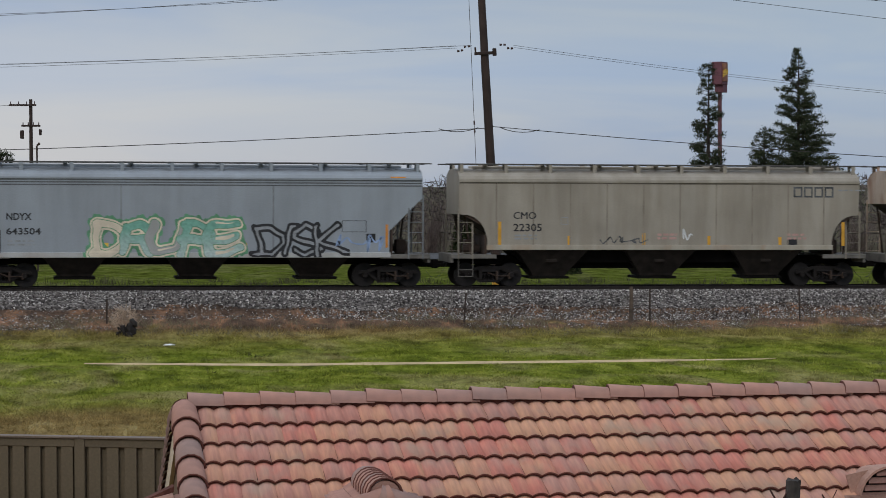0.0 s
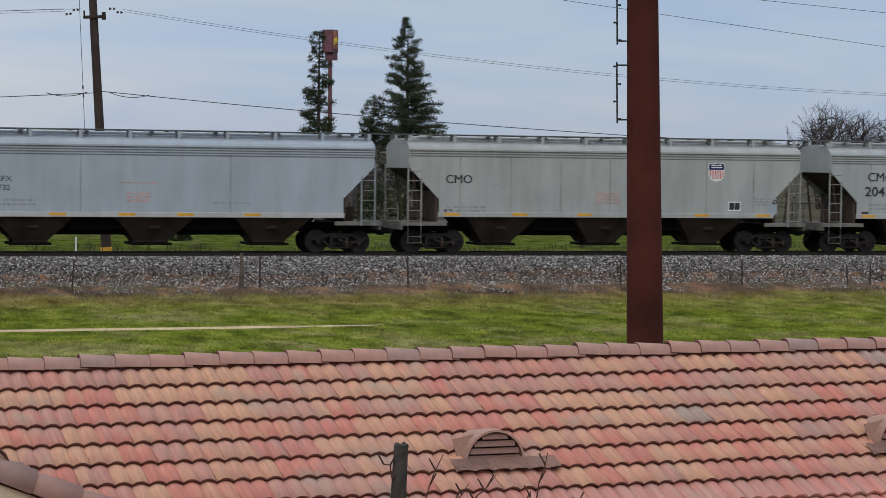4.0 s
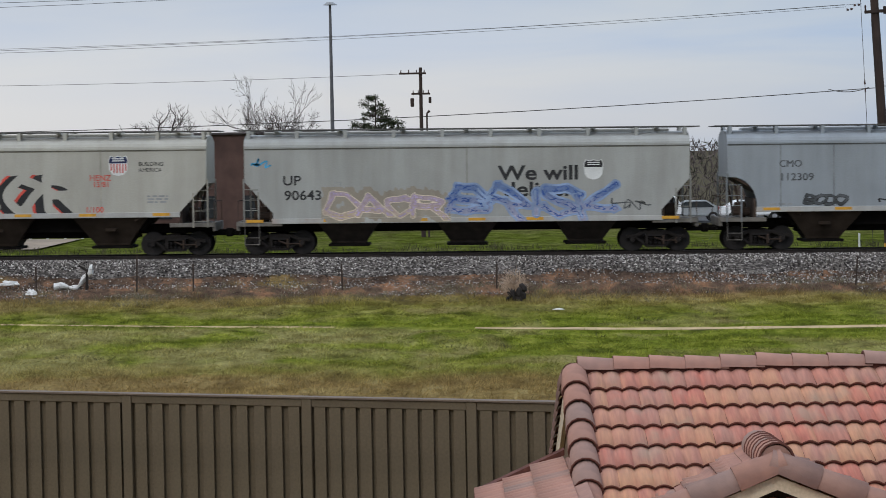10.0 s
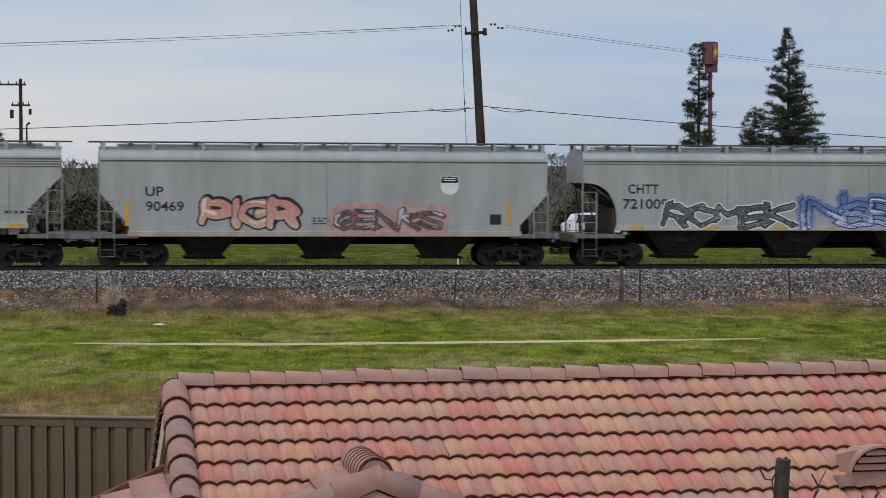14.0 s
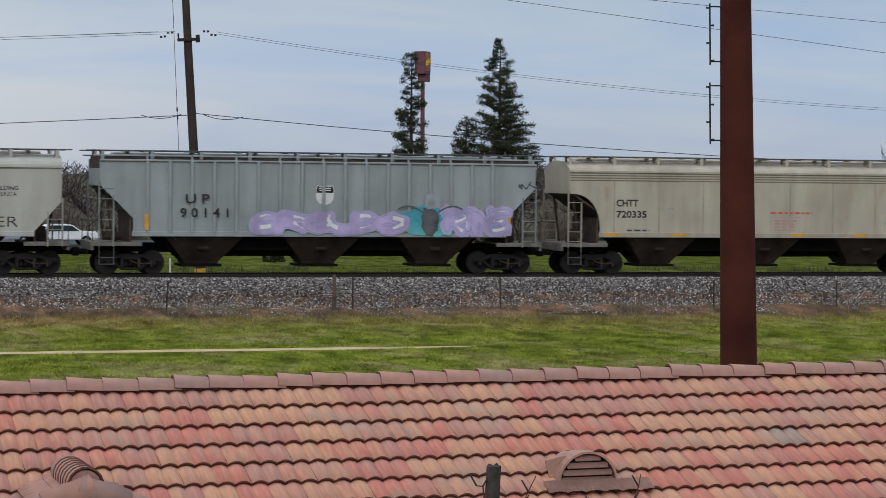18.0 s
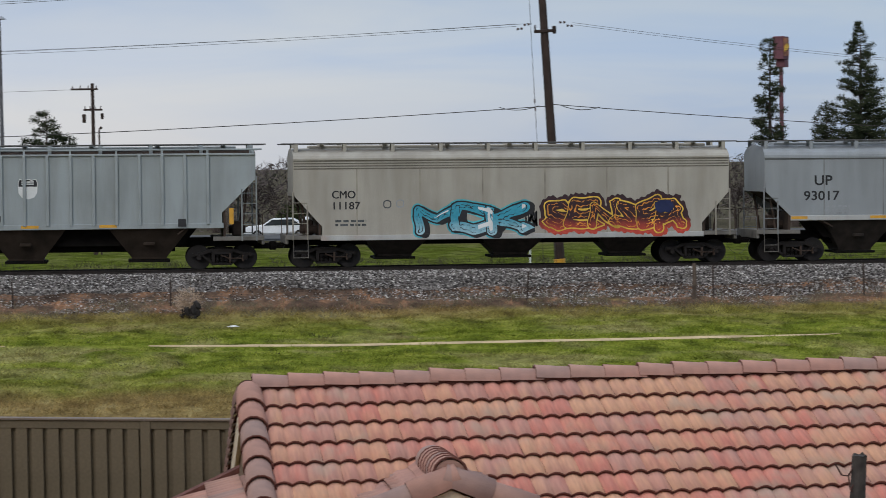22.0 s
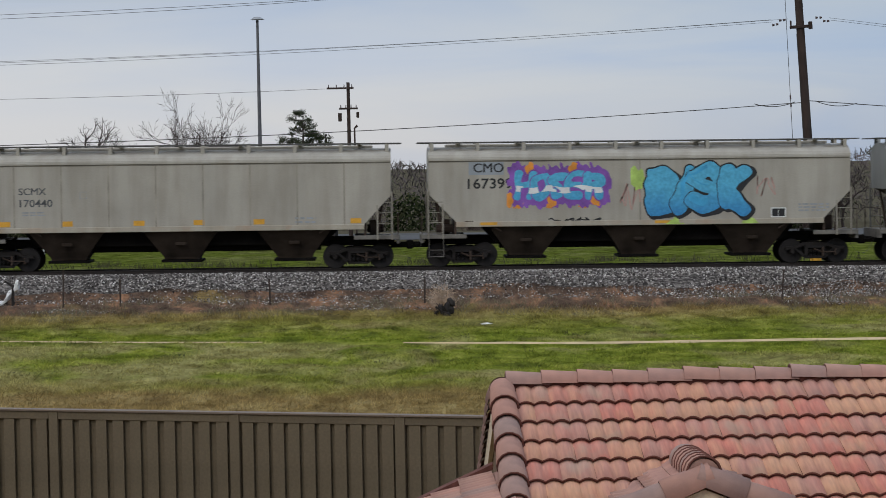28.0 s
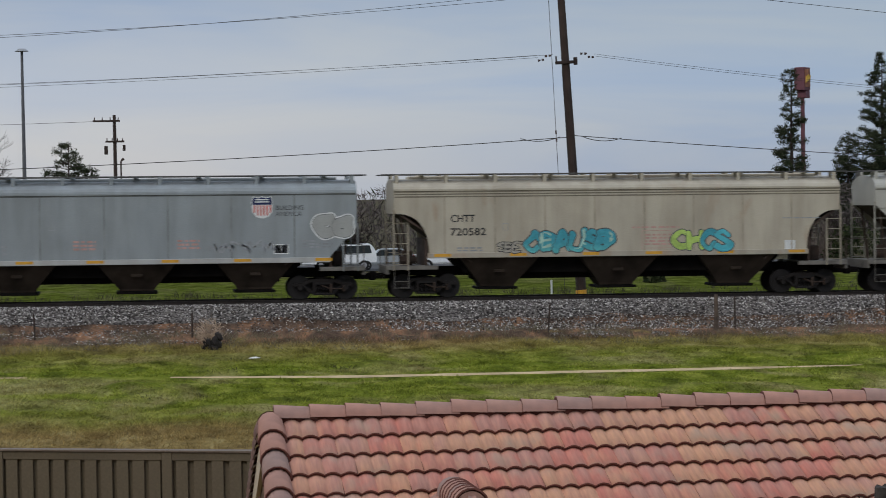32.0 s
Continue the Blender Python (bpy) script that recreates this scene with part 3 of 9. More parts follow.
# dry bush with a charred heap at its foot
bm = bmesh.new()
rr = random.Random(7)
for i in range(700):
    # a loose, rounded tangle
    d = Vector((rr.gauss(0, 1), rr.gauss(0, 0.8), rr.gauss(0.4, 0.8))).normalized()
    p = Vector((d.x * 0.42, d.y * 0.34, 0.42 + d.z * 0.46)) * rr.uniform(0.15, 1.05)
    p.z = max(0.02, p.z)
    q = p + (d + Vector((rr.gauss(0, 0.5), rr.gauss(0, 0.5), rr.gauss(0.3, 0.4)))).normalized() * rr.uniform(0.08, 0.26)
    rod(bm, p, q, 0.007, 0.003, 3)
for i in range(30):
    rod(bm, (rr.gauss(0, 0.06), rr.gauss(0, 0.05), -0.05), (rr.gauss(0, 0.3), rr.gauss(0, 0.2), rr.uniform(0.4, 0.8)), 0.010, 0.005, 3)
tagged(new("dry_bush", as_mesh("dry_bush", bm, plain("pale_straw", (0.42, 0.31, 0.22), 0.95, var=0.3))), "pale dry tussock of dead stalks", "bush").matrix_basis = pose(2.2, 86.2, ballast_z(2.2, 86.2))
bm = bmesh.new()
for i in range(14):
    bmesh.ops.create_icosphere(bm, subdivisions=1, radius=rr.uniform(0.05, 0.12), matrix=pose(rr.gauss(0, 0.13), rr.gauss(0, 0.08), abs(rr.gauss(0.12, 0.1)), rr.uniform(0, 90), rr.uniform(0, 90)) @ Matrix.Diagonal((1.3, 1, 0.8, 1)))
for i in range(34):
    a = rr.uniform(0, 6.28)
    rod(bm, (rr.gauss(0, 0.08), rr.gauss(0, 0.06), 0.05), (math.cos(a) * 0.19, math.sin(a) * 0.15, rr.uniform(0.08, 0.34)), 0.02, 0.009, 4)
tagged(new("burnt_root", as_mesh("burnt_root", bm, CHARRED)), "black charred root ball lying in the grass", "debris").matrix_basis = pose(2.2, 85.0, ground_z(2.2, 85.0)) @ Matrix.Scale(1.45, 4)


# ---- poles and wires ----
POLE_WOOD = plain("creosoted_pole", (0.042, 0.028, 0.023), 0.9, var=0.35, scale=1.2)
GALV = plain("galvanised_steel", (0.26, 0.27, 0.28), 0.5, 0.4, var=0.2)
GLASS_INS = plain("brown_insulator", (0.06, 0.035, 0.03), 0.35, var=0.2)

pole = tagged(new("utility_pole"), "tall leaning wooden utility pole with a crossarm", "utility pole")
pole.matrix_basis = pose(19.38, 105, ground_z(19.38, 105), 0, -3.0, 0)
bm = bmesh.new()
rod(bm, (0, 0, -0.5), (0, 0, 14.6), 0.235, 0.16, 14)
part("shaft", bm, POLE_WOOD, pole)
bm = bmesh.new()
box(bm, -0.5, 0.5, -0.24, -0.14, 10.85, 10.99, 0.02)
box(bm, -0.48, -0.41, -0.24, -0.14, 10.97, 11.22, 0.02)
box(bm, 0.34, 0.5, -0.28, -0.1, 10.78, 11.12, 0.02)
part("crossarm", bm, POLE_WOOD, pole)
for sx in (-1, 1):
    for k, (dx, dz) in enumerate(((0.72, 0.10), (0.90, 0.10), (1.05, -0.05), (1.22, -0.06))):
        bm = bmesh.new()
        bmesh.ops.create_cone(bm, cap_ends=True, segments=10, radius1=0.06, radius2=0.04, depth=0.10, matrix=pose(sx * dx, -0.2, 11.2 + dz - 0.05 * abs(dx), 0, 90))
        part("insulator", bm, GLASS_INS, pole)
for z0 in (5.2, 5.6, 7.4, 7.75):
    bm = bmesh.new()
    rod(bm, (-0.68 if z0 > 6 else -0.3, -0.2, z0), (-0.68 if z0 > 6 else -0.3, -0.2, z0 + 0.18), 0.04, 0.03, 8)
    part("guy_insulator", bm, GLASS_INS, pole)
for x0, x1, z1 in ((-0.60, -1.38, 0.0), (-0.22, -0.8, 0.0)):
    bm = bmesh.new()
    rod(bm, (x0, -0.2, 14.2 if x0 < -0.5 else 10.6), (x1 + 0.6, -0.2, z1), 0.012, 0.012, 5)
    part("guy_wire", bm, WIRE, pole)
bm = bmesh.new()
bmesh.ops.create_cone(bm, cap_ends=True, segments=14, radius1=0.25, radius2=0.25, depth=0.7, matrix=pose(0, 0, 0.35))
part("yellow_guard", bm, YELLOW, pole, "scuffed yellow guard round the pole's foot")
bm = bmesh.new()
rod(bm, (0, 0, -0.3), (0, 0, 1.15), 0.045, 0.045, 8)
tagged(new("white_marker", as_mesh("white_marker", bm, WHITE)), "slim white marker post beside the utility pole", "marker post").matrix_basis = pose(18.0, 105, ground_z(18.0, 105))


def wire(name, pts, r, label):
    """A sagging line through the given points."""
    cu = bpy.data.curves.new(name, "CURVE")
    cu.dimensions, cu.bevel_depth, cu.bevel_resolution = "3D", r, 1
    s = cu.splines.new("POLY")
    s.points.add(len(pts) - 1)
    for q, p in zip(s.points, pts):
        q.co = (*p, 1)
    cu.materials.append(WIRE)
    return tagged(new(name, cu), label, "wire", "overhead lines")


def span(x0, z0, x1, z1, y0, y1, sag, n=24):
    out = []
    for i in range(n + 1):
        u = i / n
        out.append((x0 + (x1 - x0) * u, y0 + (y1 - y0) * u, z0 + (z1 - z0) * u - sag * 4 * u * (1 - u)))
    return out


LINE = "thin dark overhead power line"
for dz, dy in ((0.0, 0.0), (-0.12, -0.3)):
    wire("power_line", span(17.5, 11.66 + dz, -75, 11.5 + dz, 105 + dy, 105 + dy, 1.3), 0.008, LINE)
    wire("power_line", span(20.1, 11.70 + dz, 95, 9.25 + dz, 105 + dy, 105 + dy, 2.05), 0.008, LINE)
wire("power_line", span(18.3, 11.7, -75, 11.7, 105.3, 105.3, 1.32), 0.008, LINE)
wire("telephone_cable", span(19.0, 7.98, -75, 8.4, 105, 105, 1.46), 0.019, "thick black telephone cable")
wire("telephone_cable", span(19.0, 8.06, 95, 5.6, 105, 105, 1.12), 0.019, "thick black telephone cable")
for sx in (-1, 1):
    wire("telephone_cable", span(19.0 + sx * 0.5, 8.0, 19.0 + sx * 2.3, 7.95 - 0.05 * (sx > 0), 104.95, 104.95, 0.16, 10), 0.018, "slack loop of telephone cable")
for za, zb, sg in ((14.6, 15.0, 2.6), (14.35, 14.9, 2.2)):
    wire("power_line", span(18.6, za, -75, zb, 105, 105, sg), 0.010, LINE)
wire("power_line", span(18.6, 15.1, 100, 6.1, 105, 105, 0.0), 0.012, LINE)
wire("power_line", span(18.6, 15.09, 100, 9.56, 105, 105, 0.0), 0.012, LINE)

# weathering-steel transmission pole with climbing bars
CORTEN = plain("weathering_steel", (0.058, 0.0155, 0.0105), 0.9, var=0.35, scale=0.7, spec=0.12)
mono = tagged(new("steel_pole"), "thick rust-brown weathering steel power pole with step bars", "power pole")
mono.matrix_basis = pose(21.87, 50.46, ground_z(21.87, 50.46), 0, -0.9, 0)
bm = bmesh.new()
rod(bm, (0, 0, -0.3), (0, 0, 26), 0.44, 0.22, 24)
part("shaft", bm, CORTEN, mono)
bm = bmesh.new()
rod(bm, (0, 0, -0.4), (0, 0, 0.25), 0.75, 0.75, 24)
part("footing", bm, plain("concrete", (0.35, 0.33, 0.30), 0.9), mono, "round concrete footing")
for z0 in (6.34, 8.14, 9.94, 11.74, 13.54):
    xr = -0.44 + 0.0085 * z0
    bm = bmesh.new()
    rod(bm, (xr - 0.31, -0.1, z0), (xr - 0.31, -0.1, z0 + 1.4), 0.022, 0.022, 8)
    bar = part("step_bar", bm, BLACK, mono, "black ladder bar bolted to the pole")
    for dz in (0.08, 1.33):
        bm = bmesh.new()
        rod(bm, (xr - 0.31, -0.1, z0 + dz), (xr + 0.05, -0.05, z0 + dz), 0.018, 0.018, 6)
        part("bracket", bm, BLACK, bar)
    for k in range(4):
        s = -1 if k % 2 else 1
        bm = bmesh.new()
        rod(bm, (xr - 0.31, -0.1, z0 + 0.1 + 0.4 * k), (xr - 0.31 + s * 0.09, -0.12, z0 + 0.1 + 0.4 * k), 0.016, 0.026, 6)
        part("step_peg", bm, BLACK, bar)

# far utility pole
far_pole = tagged(new("utility_pole"), "distant wooden utility pole with crossarms and hardware", "utility pole")
far_pole.matrix_basis = pose(-1.7, 140, 0.4)
bm = bmesh.new()
rod(bm, (0, 0, -0.5), (0, 0, 10.1), 0.14, 0.10, 10)
part("shaft", bm, POLE_WOOD, far_pole)
for z0, w0, w1 in ((9.75, -1.25, 0.32), (8.55, -0.55, 0.55)):
    bm = bmesh.new()
    box(bm, w0, w1, -0.16, -0.06, z0 - 0.05, z0 + 0.06, 0.01)
    arm = part("crossarm", bm, POLE_WOOD, far_pole)
    for k in range(4):
        bm = bmesh.new()
        rod(bm, (w0 + 0.1 + k * (w1 - w0 - 0.2) / 3, -0.11, z0 + 0.05), (w0 + 0.1 + k * (w1 - w0 - 0.2) / 3, -0.11, z0 + 0.22), 0.04, 0.025, 6)
        part("insulator", bm, GLASS_INS, arm)
for x0, x1, z0, z1 in ((-0.62, -0.4, 7.8, 8.3), (0.45, 0.62, 8.0, 8.35)):
    bm = bmesh.new()
    box(bm, x0, x1, -0.3, -0.1, z0, z1, 0.03)
    part("switch_box", bm, POLE_WOOD, far_pole)
bm = bmesh.new()
rod(bm, (0.33, -0.1, 0), (0.33, -0.1, 7.4), 0.05, 0.05, 8)
rod(bm, (0.33, -0.1, 7.4), (0.5, -0.1, 7.55), 0.05, 0.08, 8)
part("riser", bm, POLE_WOOD, far_pole)
wire("power_line", span(-2.4, 10.15, -60, 10.7, 140, 140, 0.5), 0.012, LINE)

# tall lamp mast and a curved street lamp
MAST_GREY = plain("weathered_mast_steel", (0.11, 0.11, 0.115), 0.6, 0.2, var=0.2)
mast = tagged(new("lamp_mast"), "very tall grey lamp mast with a ring of lamps", "lamp post")
mast.matrix_basis = pose(-12.4, 250, 0.8)
bm = bmesh.new()
rod(bm, (0, 0, -0.5), (0, 0, 20.6), 0.25, 0.13, 12)
part("shaft", bm, MAST_GREY, mast)
bm = bmesh.new()
bmesh.ops.create_cone(bm, cap_ends=True, segments=16, radius1=0.75, radius2=0.35, depth=0.28, matrix=pose(0, 0, 20.5))
part("lamp_ring", bm, GALV, mast)
street = tagged(new("street_lamp"), "curved-arm grey street lamp", "street lamp")
street.matrix_basis = pose(-36.78, 186, 0.7)
bm = bmesh.new()
rod(bm, (0, 0, -0.3), (0, 0, 8.0), 0.09, 0.06, 10)
pp = Vector((0, 0, 8.0))
for i in range(1, 9):
    a = i / 8 * 1.35
    q = Vector((-1.15 * (1 - math.cos(a)) / (1 - math.cos(1.35)), 0, 8.0 + 2.0 * math.sin(a) / math.sin(1.35)))
    rod(bm, pp, q, 0.05, 0.045, 8)
    pp = q
part("shaft", bm, POLE_WOOD, street)
bm = bmesh.new()
box(bm, pp.x - 0.55, pp.x + 0.05, -0.12, 0.12, pp.z - 0.05, pp.z + 0.07, 0.03)
part("lamp_head", bm, GALV, street)

# roadside sign on a mast
SIGN_RED = plain("faded_maroon_sign", (0.13, 0.05, 0.06), 0.6, var=0.2, scale=1.0)
sign = tagged(new("roadside_sign"), "maroon boxed roadside sign on a tall post", "sign")
sign.matrix_basis = pose(59.9, 211.8, 0.0, 0, 0, 52)
bm = bmesh.new()
rod(bm, (0, 0, -0.5), (0, 0, 14.0), 0.21, 0.19, 12)
part("post", bm, SIGN_RED, sign)
bm = bmesh.new()
box(bm, -0.72, 0.72, -0.5, 0.5, 14.45, 16.55, 0.04)
box(bm, -0.3, 0.72, -0.46, 0.4, 13.75, 14.45, 0.04)
cab = part("cabinet", bm, SIGN_RED, sign)
bm = bmesh.new()
box(bm, -0.62, 0.62, -0.55, -0.51, 14.75, 16.4, 0.02)
part("panel", bm, plain("sign_panel_rust", (0.30, 0.12, 0.06), 0.6, var=0.5, scale=1.5), cab)
bm = bmesh.new()
for i in range(5):
    rod(bm, (-0.48 + i * 0.22, -0.58, 15.15 + 0.08 * i), (-0.38 + i * 0.22, -0.58, 15.75 + 0.08 * (i % 3)), 0.075, 0.05, 6)
part("emblem", bm, AMBER, cab, "worn yellow lettering shapes")


# ---- trees ----
BARK = plain("tree_bark", (0.035, 0.026, 0.022), 0.95, var=0.4, scale=2)
TWIG = plain("bare_twigs", (0.042, 0.032, 0.029), 0.95, var=0.4, scale=1, spec=0.1)
NEEDLE = blade_mat("conifer_needles", [(0.0, (0.018, 0.024, 0.014)), (0.6, (0.036, 0.044, 0.024)), (1.0, (0.075, 0.080, 0.045))])
LEAF = blade_mat("evergreen_leaves", [(0.0, (0.012, 0.018, 0.008)), (0.7, (0.03, 0.036, 0.016)), (1.0, (0.06, 0.06, 0.03))])


def tube(V, F, p, q, r0, r1, seg=4):
    d = (q - p).normalized()
    u = d.orthogonal().normalized()
    w = d.cross(u)
    i = len(V)
    for c_, r in ((p, r0), (q, r1)):
        for k in range(seg):
            a = 6.2832 * k / seg
            V.append(tuple(c_ + (u * math.cos(a) + w * math.sin(a)) * r))
    for k in range(seg):
        F.append((i + k, i + (k + 1) % seg, i + seg + (k + 1) % seg, i + seg + k))


def bare_tree(x, y, height, seed, label, spread=0.62, depth=6, trunk=0.16, wide=1.0, width=None):
    rr = random.Random(seed)
    V, F, V2, F2 = [], [], [], []

    def grow(p, d, ln, r, lv):
        # a limb in two crooked lengths, shoots along it and a fork at its end
        mid = p + d * ln * 0.5 + Vector((rr.gauss(0, 0.05), rr.gauss(0, 0.05), rr.gauss(0, 0.03))) * ln
        q = mid + (d + Vector((rr.gauss(0, 0.22), rr.gauss(0, 0.22), rr.gauss(0.05, 0.15)))).normalized() * ln * 0.5
        W, G = (V, F) if lv < 2 else (V2, F2)
        tube(W, G, p, mid, r, r * 0.86, 5 if lv < 2 else 3)
        tube(W, G, mid, q, r * 0.86, r * 0.66, 5 if lv < 2 else 3)
        if lv >= depth:
            return
        for k in range(7 if lv == 0 and width else 4 if lv < 2 else 3):
            nd = (d * 0.8 + Vector((rr.gauss(0, spread) * wide, rr.gauss(0, spread), rr.gauss(0.10, 0.30)))).normalized()
            if lv == 0 and width:
                a = k * 0.9 + rr.uniform(-0.2, 0.2)
                nd = Vector((math.cos(a) * 0.8, math.sin(a) * 0.8, rr.uniform(0.45, 1.3))).normalized()
            if nd.z < -0.15:
                nd.z = 0.05
            o = q if k < 2 else p.lerp(mid, rr.uniform(0.3, 1.0)) if lv else mid.lerp(q, rr.random())
            grow(o, nd, ln * rr.uniform(0.60, 0.84), max(0.010, r * (0.58 if k < 2 else 0.42)), lv + 1)

    grow(Vector((0, 0, -0.2)), Vector((0.02, 0, 1)), height * 0.22, trunk, 0)
    top = max(v[2] for v in V2)
    s = height / top
    far_ = max(max(abs(v[0]), abs(v[1])) for v in V2) * 0.93
    kx = s if not width else width / 2 / far_
    tree = tagged(new("bare_tree"), label, "tree", "bare winter trees")
    tree.matrix_basis = pose(x, y, ground_z(x, y))
    sc = lambda W: [(a * kx, b_ * kx, c_ * s) for a, b_, c_ in W]
    part("trunk", from_arrays("trunk", sc(V), F, BARK), BARK, tree)
    part("crown", from_arrays("crown", sc(V2), F2, TWIG), TWIG, tree)
    return tree


def conifer(x, y, height, width, seed, label, taper=1.0, gap=0.0):
    """Whorled evergreen: a trunk, boughs, and tufts of needles at their ends."""
    rr = random.Random(seed)
    tree = tagged(new("conifer"), label, "tree", "evergreen trees")
    tree.matrix_basis = pose(x, y, ground_z(x, y))
    V, F = [], []
    tube(V, F, Vector((0, 0, -0.3)), Vector((0.1, 0, height * 0.98)), height * 0.018, 0.03, 8)
    Vn, Fn = [], []

    def tuft(c_, r, n):
        for _ in range(n):
            d = Vector((rr.gauss(0, 1), rr.gauss(0, 1), rr.gauss(0.1, 0.75))).normalized()
            o = c_ + d * r * rr.uniform(0.1, 1.0)
            a = (d * 0.7 + Vector((rr.gauss(0, 0.6), rr.gauss(0, 0.6), rr.gauss(0.3, 0.6)))).normalized() * r * 0.30
            b2 = a.orthogonal().normalized() * r * 0.085
            i = len(Vn)
            Vn.extend([tuple(o - a), tuple(o + b2), tuple(o + a), tuple(o - b2)])
            Fn.append((i, i + 1, i + 2, i + 3))

    z = height * 0.12
    while z < height * 0.985:
        u = z / height
        reach = width * 0.5 * (1 - u) ** taper * rr.uniform(0.75, 1.15) + 0.22
        for k in range(rr.choice((4, 5, 6))):
            a = rr.uniform(0, 6.28)
            ln = reach * rr.uniform(0.55, 1.12)
            p = Vector((0, 0, z))
            q = Vector((math.cos(a) * ln, math.sin(a) * ln, z + ln * rr.uniform(0.0, 0.35)))
            tube(V, F, p, q, 0.07 * (1 - u) + 0.02, 0.015, 3)
            n_t = max(1, int(ln / 0.55))
            for j in range(n_t):
                f_ = (j + 0.8) / n_t
                tuft(p.lerp(q, 0.2 + 0.8 * f_), 0.30 + 0.24 * (1 - u), 64)
        z += height * (0.030 + gap) * rr.uniform(0.8, 1.2)
    tuft(Vector((0.1, 0, height * 0.985)), 0.28, 14)
    part("trunk", from_arrays("trunk", V, F, BARK), BARK, tree)
    part("crown", from_arrays("crown", Vn, Fn, NEEDLE), NEEDLE, tree)
    return tree


conifer(60.6, 190.6, 16.5, 11.4, 3, "tall dark pointed evergreen with rounded tufts", 1.02, -0.013)
conifer(57.9, 191.5, 9.6, 4.6, 14, "shorter evergreen growing beside a taller one", 0.5)
conifer(54.2, 195.4, 15.5, 3.7, 5, "slim dark evergreen beside the sign post", 0.55, -0.004)
conifer(-5.05, 158.0, 8.75, 3.6, 8, "bushy dark evergreen behind the buildings", 0.3, 0.016)
conifer(-3.6, 158.6, 7.2, 2.0, 9, "small dark evergreen behind the buildings", 0.4, 0.018)
bare_tree(-15.2, 200, 11.7, 21, "large leafless tree with a broad crown of fine twigs", 0.50, 6, 0.12, 1.0, 10.6)
bare_tree(-22.0, 203, 8.2, 33, "leafless winter tree with fine twigs", 0.5, 5, 0.1, 1.0, 4.0)
bare_tree(-26.0, 210, 9.4, 23, "small leafless tree in the distance", 0.6, 5)
for i, (dx, hh) in enumerate(((0.6, 10.9), (3.4, 11.4), (6.2, 11.2), (9.6, 11.5), (-5, 6.9), (-10, 6.8), (-14, 7.0), (12.8, 11.3), (-18, 6.8))):
    bare_tree(112 + dx, 216 + (i % 3) * 3, hh, 40 + i, "leafless tree beside the far road", 0.5, 6 if hh > 9 else 5, 0.2)
# scrubby bare thicket along the far side of the road
for i, (x, y, hh) in enumerate(((-19.5, 128, 4.6), (-17.3, 126, 4.2), (7.2, 131, 4.0), (17.0, 124, 5.2), (20.6, 123, 5.6), (22.6, 125, 4.8), (24.0, 122, 4.4), (30.0, 127, 4.0), (33.0, 126, 4.3), (38.0, 128, 4.1), (41.5, 127, 4.3), (47, 128, 4.6), (11.0, 128, 3.6), (54, 129, 4.2), (62, 130, 4.2), (-13.0, 121, 4.4), (-14.4, 122, 4.0), (-8.2, 131, 5.0), (-9.8, 129, 5.4), (-11.2, 130, 5.0))):
    far = (y + 46) / y
    bare_tree(x * far, y + 46, hh * 1.12, 70 + i, "twiggy leafless scrub beyond the road", 0.7, 5, 0.06)


def shrub(x, y, w, h, seed, label, material):
    rr = random.Random(seed)
    V, F = [], []
    for i in range(900):
        a, ph = rr.uniform(0, 6.28), math.acos(rr.uniform(0, 1))
        k = rr.uniform(0.55, 1.0) * (1 + 0.25 * noise.noise((math.cos(a) * 2, math.sin(a) * 2, ph + seed)))
        o = Vector((math.cos(a) * math.sin(ph) * w / 2 * k, math.sin(a) * math.sin(ph) * w / 2 * k, max(0.05, math.cos(ph) * h * k)))
        u = Vector((rr.gauss(0, 1), rr.gauss(0, 1), rr.gauss(0, 1))).normalized() * 0.16
        v = u.orthogonal().normalized() * 0.1
        n = len(V)
        V.extend([tuple(o - u), tuple(o + v), tuple(o + u), tuple(o - v)])
        F.append((n, n + 1, n + 2, n + 3))
    ob = new("shrub", from_arrays("shrub", V, F, material))
    ob.matrix_basis = pose(x, y, ground_z(x, y))
    return tagged(ob, label, "shrub", "shrubs beyond the track")


